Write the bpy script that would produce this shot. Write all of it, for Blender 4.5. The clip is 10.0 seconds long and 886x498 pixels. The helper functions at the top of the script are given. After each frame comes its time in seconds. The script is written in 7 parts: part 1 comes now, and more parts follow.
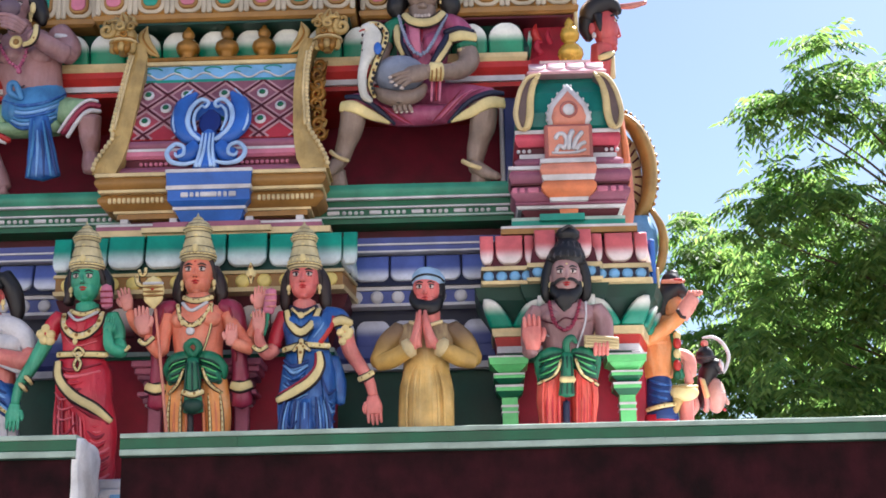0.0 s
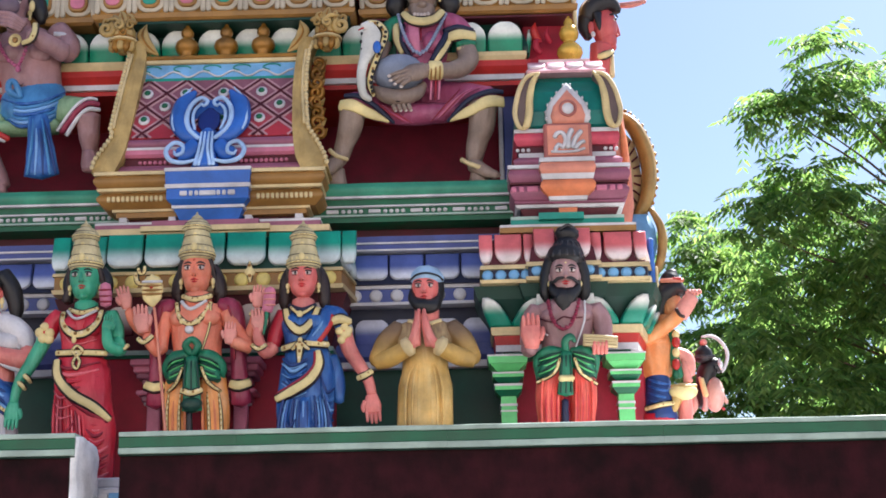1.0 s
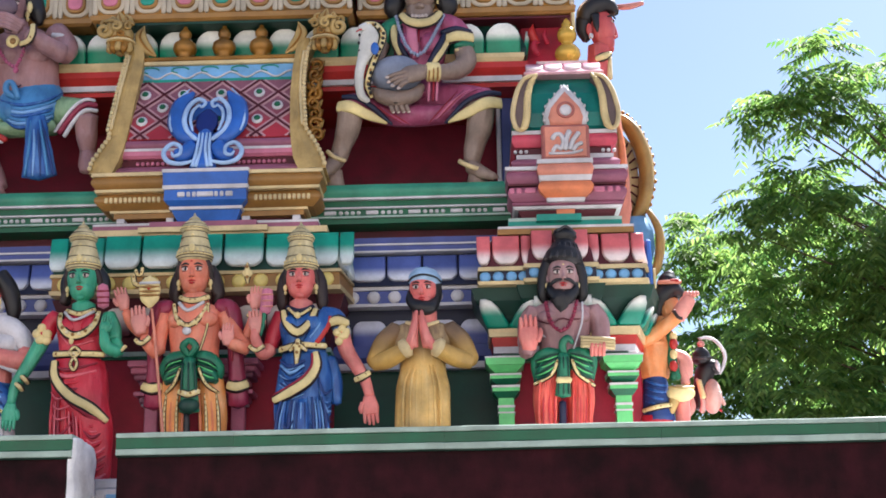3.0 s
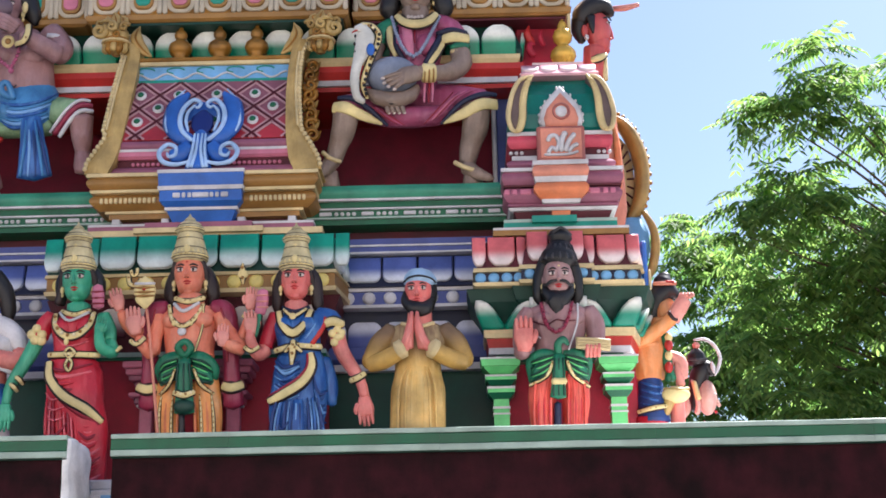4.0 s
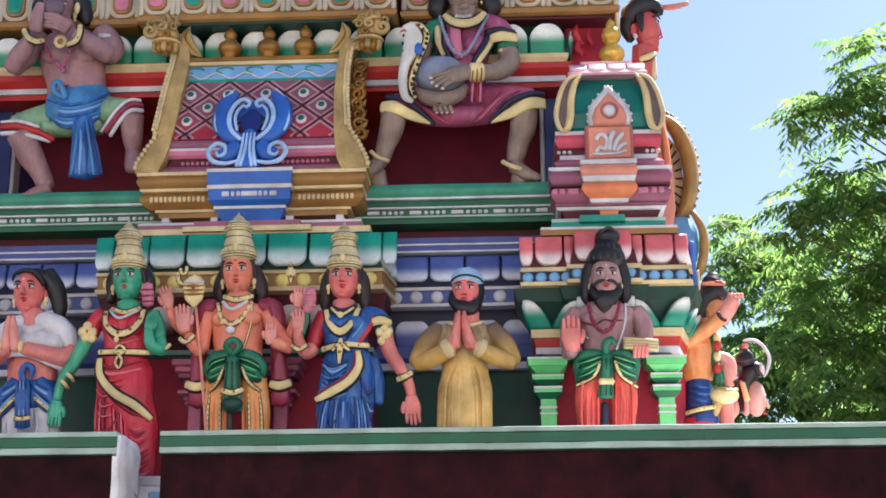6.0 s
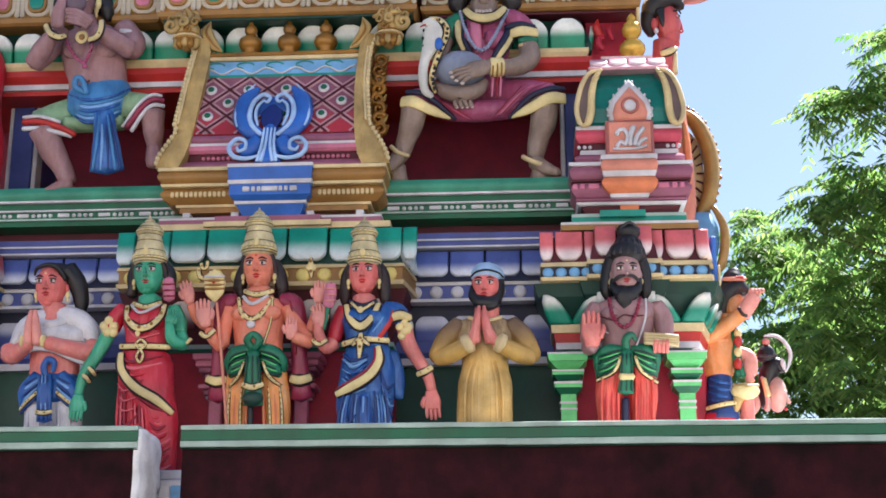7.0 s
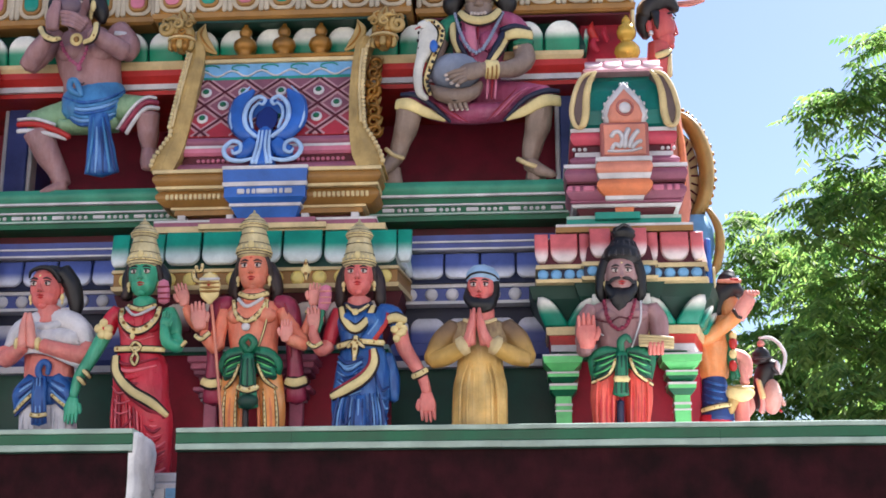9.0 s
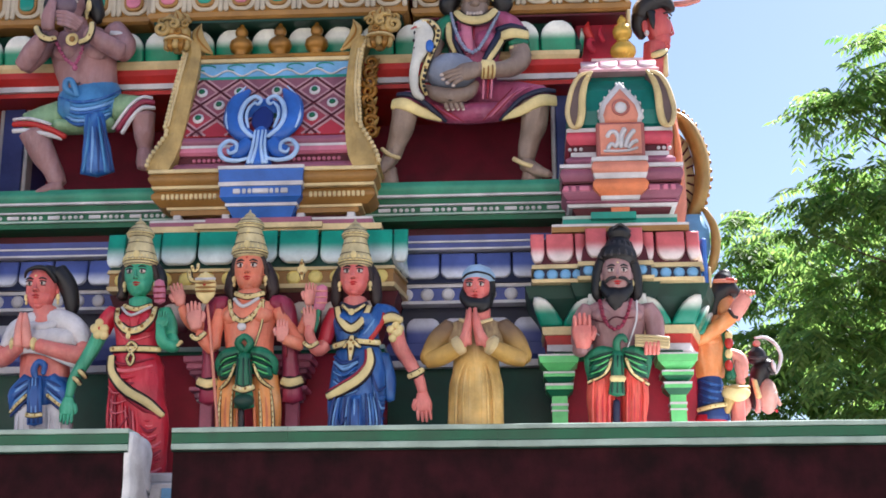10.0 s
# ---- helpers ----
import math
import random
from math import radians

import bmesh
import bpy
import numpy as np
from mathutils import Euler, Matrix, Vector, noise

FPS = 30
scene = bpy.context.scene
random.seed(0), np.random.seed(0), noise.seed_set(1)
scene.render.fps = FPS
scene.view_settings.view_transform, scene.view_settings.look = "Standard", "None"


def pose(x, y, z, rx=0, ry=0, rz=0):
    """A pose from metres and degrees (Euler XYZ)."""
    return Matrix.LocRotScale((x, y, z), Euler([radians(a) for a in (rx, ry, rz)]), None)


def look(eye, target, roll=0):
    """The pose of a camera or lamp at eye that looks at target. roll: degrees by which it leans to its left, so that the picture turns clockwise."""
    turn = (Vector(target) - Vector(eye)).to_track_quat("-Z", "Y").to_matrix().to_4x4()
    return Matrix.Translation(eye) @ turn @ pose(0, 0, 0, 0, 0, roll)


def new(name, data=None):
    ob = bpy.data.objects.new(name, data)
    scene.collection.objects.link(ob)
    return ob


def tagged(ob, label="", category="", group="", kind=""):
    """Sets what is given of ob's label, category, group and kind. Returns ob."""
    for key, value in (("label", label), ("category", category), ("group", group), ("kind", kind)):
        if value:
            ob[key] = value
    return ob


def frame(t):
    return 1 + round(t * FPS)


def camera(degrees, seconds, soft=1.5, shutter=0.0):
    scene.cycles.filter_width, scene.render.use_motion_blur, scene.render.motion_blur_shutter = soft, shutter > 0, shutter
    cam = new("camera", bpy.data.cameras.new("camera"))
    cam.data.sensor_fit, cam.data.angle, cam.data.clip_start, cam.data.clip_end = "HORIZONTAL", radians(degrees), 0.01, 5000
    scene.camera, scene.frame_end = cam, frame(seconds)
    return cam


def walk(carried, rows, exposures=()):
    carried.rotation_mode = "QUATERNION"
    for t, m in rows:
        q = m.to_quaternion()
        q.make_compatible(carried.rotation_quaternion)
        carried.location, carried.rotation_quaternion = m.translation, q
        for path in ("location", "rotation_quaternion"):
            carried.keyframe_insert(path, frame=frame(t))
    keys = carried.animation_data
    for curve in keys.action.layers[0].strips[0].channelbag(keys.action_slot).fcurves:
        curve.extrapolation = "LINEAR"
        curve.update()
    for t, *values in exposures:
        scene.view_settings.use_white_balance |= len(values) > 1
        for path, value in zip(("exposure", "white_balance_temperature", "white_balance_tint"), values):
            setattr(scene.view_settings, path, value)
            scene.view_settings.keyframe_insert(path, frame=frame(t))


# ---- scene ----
cam = camera(36.0, 10.0, soft=1.7)
EYE = (0.55, -7.0, 1.6)
# seconds, yaw, pitch, roll: the filmer stands still and turns
ROWS = [
    (0.0, 1.500, 16.000, 1.140),
    (0.5, 1.466, 16.009, 1.147),
    (1.0, 1.445, 15.946, 1.099),
    (1.5, 1.439, 16.002, 1.135),
    (2.0, 1.499, 15.965, 1.093),
    (2.5, 1.442, 15.989, 1.080),
    (2.7, 1.410, 15.995, 1.075),
    (3.8, 1.140, 16.045, 1.055),
    (4.0, 1.128, 16.049, 1.047),
    (4.5, 1.239, 16.023, 0.802),
    (5.0, 2.706, 16.056, 0.368),
    (5.2, 2.840, 16.052, 0.350),
    (6.3, 3.217, 16.034, 0.279),
    (6.5, 3.686, 16.012, 0.098),
    (7.0, 3.789, 15.833, 0.052),
    (7.5, 3.846, 15.851, 0.037),
    (8.0, 3.745, 15.899, 0.081),
    (8.5, 3.694, 15.939, 0.148),
    (9.0, 3.599, 15.930, 0.144),
    (9.5, 3.482, 15.929, 0.192),
    (10.0, 3.438, 15.923, 0.195),
]
walk(cam, [(t, pose(*EYE, 90 + pitch, roll, yaw)) for t, yaw, pitch, roll in ROWS],
     exposures=[(0.0, 1.72, 6150, 12), (10.0, 1.72, 6150, 12)])

# ---- light: clear sky, high sun to the right and a little behind the tower ----
SUN_AZ, SUN_EL = radians(48), radians(56)
world = bpy.data.worlds.new("sky")
scene.world = world
world.use_nodes = True
wn = world.node_tree
sky = wn.nodes.new("ShaderNodeTexSky")
sky.sky_type = "NISHITA"
sky.sun_disc = False
sky.sun_elevation, sky.sun_rotation = SUN_EL, SUN_AZ
sky.air_density, sky.dust_density, sky.ozone_density = 1.0, 1.2, 1.0
wn.links.new(sky.outputs["Color"], wn.nodes["Background"].inputs["Color"])
wn.nodes["Background"].inputs["Strength"].default_value = 0.0592
sun_dir = Vector((math.sin(SUN_AZ) * math.cos(SUN_EL), math.cos(SUN_AZ) * math.cos(SUN_EL), math.sin(SUN_EL)))
sun_data = bpy.data.lights.new("sun", "SUN")
sun_data.energy, sun_data.angle, sun_data.color = 5.0, radians(0.6), (1.0, 0.97, 0.92)
sun = new("sun", sun_data)
sun.matrix_world = look(sun_dir * 40, (0, 0, 0))


# ---- materials ----
def hx(code):
    """A linear colour from a six-digit code."""
    out = []
    for i in (0, 2, 4):
        c = int(code[i:i + 2], 16) / 255
        out.append(c / 12.92 if c <= 0.04045 else ((c + 0.055) / 1.055) ** 2.4)
    return (*out, 1.0)


MATS = {}


def paint(name, code, rough=0.5, second="", axis="Z", span=(0.2, 0.8), grain=0.45, metal=0.0, wear=0.35, brush="", spec=0.46):
    """Enamel paint on plaster: weathered tone at two scales, brush relief; with a second colour it is airbrushed from code (low) to second (high)."""
    if name in MATS:
        return MATS[name]
    m = bpy.data.materials.new(name)
    m.use_nodes = True
    n, l = m.node_tree.nodes, m.node_tree.links
    bsdf = n["Principled BSDF"]
    tc = n.new("ShaderNodeTexCoord")
    geo = n.new("ShaderNodeNewGeometry")
    base = n.new("ShaderNodeRGB")
    base.outputs[0].default_value = hx(code)
    col = base.outputs[0]
    if second:
        sep = n.new("ShaderNodeSeparateXYZ")
        l.new(tc.outputs["Generated"], sep.inputs[0])
        ramp = n.new("ShaderNodeValToRGB")
        ramp.color_ramp.interpolation = "EASE"
        ramp.color_ramp.elements[0].position, ramp.color_ramp.elements[0].color = span[0], hx(code)
        ramp.color_ramp.elements[1].position, ramp.color_ramp.elements[1].color = span[1], hx(second)
        l.new(sep.outputs[axis], ramp.inputs[0])
        col = ramp.outputs[0]
    if brush:
        mp = n.new("ShaderNodeMapping")
        mp.inputs["Scale"].default_value = (26, 26, 7)
        l.new(geo.outputs["Position"], mp.inputs["Vector"])
        st_ = n.new("ShaderNodeTexNoise")
        st_.inputs["Scale"].default_value, st_.inputs["Detail"].default_value = 1.0, 3.0
        l.new(mp.outputs[0], st_.inputs["Vector"])
        sr = n.new("ShaderNodeMapRange")
        sr.inputs["From Min"].default_value, sr.inputs["From Max"].default_value = 0.45, 0.72
        sr.inputs["To Max"].default_value = 0.5
        l.new(st_.outputs[0], sr.inputs[0])
        mx = n.new("ShaderNodeMix")
        mx.data_type = "RGBA"
        l.new(sr.outputs[0], mx.inputs[0])
        l.new(col, mx.inputs[6])
        mx.inputs[7].default_value = hx(brush)
        col = mx.outputs[2]
    big = n.new("ShaderNodeTexNoise")
    big.inputs["Scale"].default_value, big.inputs["Detail"].default_value = 7.0, 5.0
    fine = n.new("ShaderNodeTexNoise")
    fine.inputs["Scale"].default_value, fine.inputs["Detail"].default_value = 70.0, 3.0
    for t in (big, fine):
        l.new(geo.outputs["Position"], t.inputs["Vector"])
    mr = n.new("ShaderNodeMapRange")
    mr.inputs["From Min"].default_value, mr.inputs["From Max"].default_value = 0.3, 0.7
    mr.inputs["To Min"].default_value, mr.inputs["To Max"].default_value = 1 - wear * 0.8, 1 + wear * 0.45
    l.new(big.outputs[0], mr.inputs[0])
    mr2 = n.new("ShaderNodeMapRange")
    mr2.inputs["From Min"].default_value, mr2.inputs["From Max"].default_value = 0.3, 0.7
    mr2.inputs["To Min"].default_value, mr2.inputs["To Max"].default_value = 0.95, 1.04
    l.new(fine.outputs[0], mr2.inputs[0])
    mul = n.new("ShaderNodeMath")
    mul.operation = "MULTIPLY"
    l.new(mr.outputs[0], mul.inputs[0])
    l.new(mr2.outputs[0], mul.inputs[1])
    hsv = n.new("ShaderNodeHueSaturation")
    l.new(mul.outputs[0], hsv.inputs["Value"])
    l.new(col, hsv.inputs["Color"])
    l.new(hsv.outputs[0], bsdf.inputs["Base Color"])
    rr = n.new("ShaderNodeMapRange")
    rr.inputs["To Min"].default_value, rr.inputs["To Max"].default_value = rough - 0.14, rough + 0.12
    l.new(big.outputs[0], rr.inputs[0])
    l.new(rr.outputs[0], bsdf.inputs["Roughness"])
    bump = n.new("ShaderNodeBump")
    bump.inputs["Strength"].default_value, bump.inputs["Distance"].default_value = 0.25 * grain, 0.004
    l.new(fine.outputs[0], bump.inputs["Height"])
    if brush:
        fold = n.new("ShaderNodeBump")
        fold.inputs["Strength"].default_value, fold.inputs["Distance"].default_value = 0.5, 0.018
        l.new(st_.outputs[0], fold.inputs["Height"])
        l.new(bump.outputs[0], fold.inputs["Normal"])
        l.new(fold.outputs[0], bsdf.inputs["Normal"])
    else:
        l.new(bump.outputs[0], bsdf.inputs["Normal"])
    bsdf.inputs["Metallic"].default_value = metal
    bsdf.inputs["Specular IOR Level"].default_value = spec
    MATS[name] = m
    return m


MAROON = paint("maroon paint", "a81a34", 0.6)
# Darker copy of the maroon: the upper recess's shade is in the colour.
SHADEMAROON = paint("maroon paint darkened for shade", "861330", 0.6)
# Lighter copy of the dark green: light the lower wall lacks, put in colour.
DKGREEN_LIT = paint("dark green paint lightened for light", "0e4636", 0.5)
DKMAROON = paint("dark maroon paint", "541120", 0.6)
FASCIA = paint("weathered brown-maroon paint", "2e1016", 0.75, wear=0.9, grain=3.0, brush="341519", spec=0.12)
DKGREEN = paint("dark green paint", "0b3a2e", 0.55)
GREEN = paint("green enamel", "0d5c3c", 0.45)
LTGREEN = paint("light green enamel", "3c8c70", 0.45)
PALEGREEN = paint("pale grey-green enamel", "a4b8ac", 0.5)
PILLARGREEN = paint("bright green enamel", "68ca78", 0.45)
TEAL = paint("teal enamel", "0f8a78", 0.4)
WHITE = paint("white paint", "cdc9cb", 0.5)
PLASTER = paint("rough white plaster", "f0eeee", 0.8, grain=3.0)
CREAM = paint("cream paint", "d4bd8c", 0.5)
YELLOWDOT = paint("pale yellow paint", "e9d27a", 0.45)
GOLD = paint("gold paint", "a08044", 0.42, wear=0.5)
BRASS = paint("dark gold paint", "9a6a24", 0.35, wear=0.6, metal=0.35, spec=0.5)
OCHRE = paint("ochre paint", "986e36", 0.5)
BLUE = paint("blue-violet paint", "45508e", 0.5)
NAVY = paint("navy paint", "181c38", 0.55)
RBLUE = paint("royal blue paint", "2f64b8", 0.45)
LTBLUE = paint("light blue paint", "72a8d4", 0.45)
PINK = paint("pink paint", "c8748c", 0.5)
PURPLE = paint("plum paint", "94566c", 0.5)
RED = paint("red paint", "b82b26", 0.5)
ORANGE = paint("orange paint", "dd7f52", 0.5)
SALMON = paint("salmon paint", "d98a72", 0.5)
P_TEAL = paint("teal petal fading to white", "dfe8e6", 0.4, "129078", span=(0.12, 0.62))
P_BLUE = paint("blue petal fading to white", "dcdfec", 0.45, "5161a4", span=(0.08, 0.55))
P_BLUEUP = paint("white petal fading to blue", "4a5698", 0.45, "dcdcea", span=(0.35, 0.8))
P_RED = paint("red petal fading to white", "f0dedb", 0.4, "d26668", span=(0.12, 0.55))
P_GREENUP = paint("white petal fading to green", "0f8a66", 0.4, "e8e8de", span=(0.38, 0.72))
P_LEAF = paint("green leaf with white rim", "0f8a70", 0.4, "ece9e0", span=(0.42, 0.9))
P_PURPLE = paint("purple fading to red", "a82c38", 0.5, "84505e", span=(0.1, 0.6))


# ---- mesh helpers ----
class Mesh:
    """Collects faces with their material for one mesh."""

    def __init__(self):
        self.v, self.f, self.m, self.s, self.mats = [], [], [], [], []

    def slot(self, mat):
        if mat not in self.mats:
            self.mats.append(mat)
        return self.mats.index(mat)

    def add(self, verts, faces, mat, smooth=False):
        k, i = len(self.v), self.slot(mat)
        self.v.extend(verts)
        for f in faces:
            self.f.append([a + k for a in f])
            self.m.append(i)
            self.s.append(smooth)

    def box(self, x0, x1, y0, y1, z0, z1, mat, c=0.006):
        """A box with chamfered edges."""
        c = min(c, (x1 - x0) * 0.3, (y1 - y0) * 0.3, (z1 - z0) * 0.3)
        lo, hi = (x0, y0, z0), (x1, y1, z1)
        idx, verts = {}, []
        for sx in (0, 1):
            for sy in (0, 1):
                for sz in (0, 1):
                    s = (sx, sy, sz)
                    for a in range(3):
                        p = [hi[i] - c * (i != a) if s[i] else lo[i] + c * (i != a) for i in range(3)]
                        idx[s, a] = len(verts)
                        verts.append(tuple(p))
        faces = []
        for a in range(3):
            b, d = (a + 1) % 3, (a + 2) % 3
            for side in (0, 1):
                q = []
                for u, w in ((0, 0), (1, 0), (1, 1), (0, 1)):
                    s = [0, 0, 0]
                    s[a], s[b], s[d] = side, u, w
                    q.append(idx[tuple(s), a])
                faces.append(q if side else q[::-1])
            for u in (0, 1):
                for w in (0, 1):
                    s0, s1 = [0, 0, 0], [0, 0, 0]
                    s0[b], s0[d], s1[b], s1[d] = u, w, u, w
                    s1[a] = 1
                    q = [idx[tuple(s0), b], idx[tuple(s1), b], idx[tuple(s1), d], idx[tuple(s0), d]]
                    faces.append(q if u != w else q[::-1])
        for s in ((i, j, k) for i in (0, 1) for j in (0, 1) for k in (0, 1)):
            q = [idx[s, 0], idx[s, 1], idx[s, 2]]
            faces.append(q if sum(s) % 2 else q[::-1])
        self.add(verts, faces, mat)

    def steps(self, x0, x1, yf, yb, profile, mat, splay=0.0):
        """A moulding that runs along the front and both ends: profile of (outset, height), upwards; splay: how far its right end widens to the back."""
        verts, faces = [], []
        n = max(1, min(60, int((x1 - x0) / 0.10)))
        w = 0.0016 if x1 - x0 > 0.25 else 0.0006
        for o, z in profile:
            verts.append((x0 - o, yb, z))
            for i in range(n + 1):
                x = x0 - o + (x1 - x0 + 2 * o) * i / n
                verts.append((x, yf - o + w * noise.noise((x * 5, z * 9, 1.7)), z + w * noise.noise((x * 6, z * 9, 8.3))))
            verts.append((x1 + o + splay, yb, z))
        k, c = len(profile), n + 3
        for i in range(k - 1):
            for j in range(c):
                a, b = i * c + j, i * c + (j + 1) % c
                faces.append([a, b, b + c, a + c])
        faces.append(list(range(c))[::-1])
        faces.append([(k - 1) * c + j for j in range(c)])
        self.add(verts, faces, mat)

    def lathe(self, cx, cy, profile, mat, seg=16, arc=1.0):
        """Turned about the upright through (cx, cy): profile of (radius, height), upwards."""
        verts, faces = [], []
        for r, z in profile:
            for k in range(seg):
                a = 2 * math.pi * k / seg
                verts.append((cx + r * math.cos(a), cy + r * math.sin(a), z))
        for i in range(len(profile) - 1):
            for k in range(seg):
                a, b = i * seg + k, i * seg + (k + 1) % seg
                faces.append([a, b, b + seg, a + seg])
        faces.append(list(range(seg))[::-1])
        faces.append([(len(profile) - 1) * seg + k for k in range(seg)])
        self.add(verts, faces, mat, True)

    def pad(self, outline, y, depth, mat, rings=((1.0, 0.0), (0.93, 0.65), (0.7, 0.92), (0.35, 1.0)), centre=None, back=0.0):
        """A cushion-shaped plate facing the front (-y) with an outline of (x, z)."""
        n = len(outline)
        cx = sum(p[0] for p in outline) / n if centre is None else centre[0]
        cz = sum(p[1] for p in outline) / n if centre is None else centre[1]
        verts = [(x, y + back, z) for x, z in outline] if back else []
        for s, d in rings:
            verts += [(cx + (x - cx) * s, y - depth * d, cz + (z - cz) * s) for x, z in outline]
        verts.append((cx, y - depth, cz))
        faces, nr = [], len(rings) + (1 if back else 0)
        for i in range(nr - 1):
            for k in range(n):
                a, b = i * n + k, i * n + (k + 1) % n
                faces.append([a, b, b + n, a + n])
        for k in range(n):
            faces.append([(nr - 1) * n + k, (nr - 1) * n + (k + 1) % n, nr * n])
        self.add(verts, faces, mat, True)

    def tube(self, pts, radii, mat, seg=10, sub=4, caps=True):
        """A smooth tapered tube through pts; radii: r or (across, in depth) at each."""
        pts = [Vector(p) for p in pts]
        rad = [(r, r) if not isinstance(r, tuple) else r for r in (radii if isinstance(radii, list) else [radii] * len(pts))]
        path, rr = [], []
        for i in range(len(pts) - 1):
            p0, p1, p2, p3 = pts[max(i - 1, 0)], pts[i], pts[i + 1], pts[min(i + 2, len(pts) - 1)]
            for j in range(sub):
                t = j / sub
                path.append(0.5 * ((2 * p1) + (p2 - p0) * t + (2 * p0 - 5 * p1 + 4 * p2 - p3) * t * t + (3 * p1 - p0 - 3 * p2 + p3) * t ** 3))
                e = t * t * (3 - 2 * t)
                rr.append(tuple(rad[i][k] * (1 - e) + rad[i + 1][k] * e for k in (0, 1)))
        path.append(pts[-1])
        rr.append(rad[-1])
        verts, faces, n = [], [], len(path)
        old = None
        for i, p in enumerate(path):
            t = (path[min(i + 1, n - 1)] - path[max(i - 1, 0)])
            t = t.normalized() if t.length > 1e-9 else Vector((0, 0, 1))
            a = t.cross(Vector((0, 1, 0)))
            if a.length < 0.25:
                a = old.copy() if old else Vector((1, 0, 0))
                a = a - t * a.dot(t)
            a.normalize()
            if old and a.dot(old) < 0:
                a = -a
            old = a
            b = t.cross(a)
            for k in range(seg):
                w = 2 * math.pi * k / seg
                q = p + a * (math.cos(w) * rr[i][0]) + b * (math.sin(w) * rr[i][1])
                verts.append(q[:])
        for i in range(n - 1):
            for k in range(seg):
                u, w = i * seg + k, i * seg + (k + 1) % seg
                faces.append([u, w, w + seg, u + seg])
        if caps:
            for end, i in ((-1, 0), (1, n - 1)):
                t = (path[1] - path[0]) * -1 if end < 0 else path[-1] - path[-2]
                t = t.normalized() if t.length > 1e-9 else Vector((0, 0, 1))
                tip = path[i] + t * min(rr[i]) * 0.6
                k0 = len(verts)
                verts.append(tip[:])
                for k in range(seg):
                    u, w = i * seg + k, i * seg + (k + 1) % seg
                    faces.append([w, u, k0] if end < 0 else [u, w, k0])
        self.add(verts, faces, mat, True)

    def ball(self, c, r, mat, seg=14, rows=9, turn=None):
        """An ellipsoid."""
        r = r if isinstance(r, tuple) else (r, r, r)
        verts, faces = [], []
        for i in range(rows + 1):
            th = math.pi * i / rows
            for k in range(seg):
                ph = 2 * math.pi * k / seg
                p = Vector((r[0] * math.sin(th) * math.cos(ph), r[1] * math.sin(th) * math.sin(ph), -r[2] * math.cos(th)))
                if turn:
                    p = turn @ p
                verts.append((c[0] + p.x, c[1] + p.y, c[2] + p.z))
        for i in range(rows):
            for k in range(seg):
                a, b = i * seg + k, i * seg + (k + 1) % seg
                faces.append([a, b, b + seg, a + seg])
        self.add(verts, faces, mat, True)

    def data(self, name):
        me = bpy.data.meshes.new(name)
        me.from_pydata(self.v, [], self.f)
        for mt in self.mats:
            me.materials.append(mt)
        me.polygons.foreach_set("material_index", self.m)
        me.polygons.foreach_set("use_smooth", self.s)
        me.validate()
        me.update()
        bm = bmesh.new()
        bm.from_mesh(me)
        bmesh.ops.recalc_face_normals(bm, faces=bm.faces)
        bm.to_mesh(me)
        bm.free()
        return me


def part(name, mesh, parent, label=""):
    ob = new(name, mesh.data(name) if isinstance(mesh, Mesh) else mesh)
    ob.parent = parent
    return tagged(ob, label) if label else ob


def thing(name, label, category, group="", kind="", at=(0, 0, 0)):
    ob = new(name)
    ob.location = at
    ob.empty_display_size = 0.1
    return tagged(ob, label, category, group, kind)


def roll(z0, z1, o0, bulge, o1=None):
    """A half-round moulding profile from z0 to z1."""
    o1 = o0 if o1 is None else o1
    return [(o0 + (o1 - o0) * k / 7 + bulge * math.sin(math.pi * k / 7), z0 + (z1 - z0) * k / 7) for k in range(8)]


def band(parent, name, x0, x1, yf, yb, profile, mat, label="", splay=0.0):
    m = Mesh()
    m.steps(x0, x1, yf, yb, profile, mat, splay)
    return part(name, m, parent, label)


def block(parent, name, x0, x1, y0, y1, z0, z1, mat, c=0.006, label=""):
    m = Mesh()
    m.box(x0, x1, y0, y1, z0, z1, mat, c)
    return part(name, m, parent, label)


def put(name, data, parent, x, y, z, tilt=0.0, sx=1.0, sz=1.0, turn=0.0):
    ob = new(name, data)
    ob.parent = parent
    ob.matrix_basis = pose(x, y, z, tilt, 0, turn) @ Matrix.Diagonal((sx, 1, sz, 1))
    return ob


def tongue(w, h, d, mat, r=0.4, up=False):
    """A petal plate: straight at one end, rounded at the other; hangs from z = 0 down (or stands up from it)."""
    s = 1 if up else -1
    rr = w * r
    pts = [(-w / 2, 0), (-w / 2, s * (h - rr))]
    for k in range(1, 6):
        a = math.pi / 2 * k / 6
        pts.append((-w / 2 + rr * (1 - math.cos(a)), s * (h - rr + rr * math.sin(a))))
    pts += [(-x, z) for x, z in pts[::-1]]
    m = Mesh()
    m.pad(pts, 0, d * 0.55, mat, rings=((1.0, 0.0), (0.97, 0.75), (0.88, 1.0)), back=0.01)
    return m.data("petal")


def dot(r, d, mat):
    pts = [(r * math.cos(a), r * math.sin(a)) for a in (2 * math.pi * k / 12 for k in range(12))]
    m = Mesh()
    m.pad(pts, 0, d, mat, rings=((1.0, 0.0), (0.85, 0.7), (0.5, 1.0)), back=0.008)
    return m.data("dot")


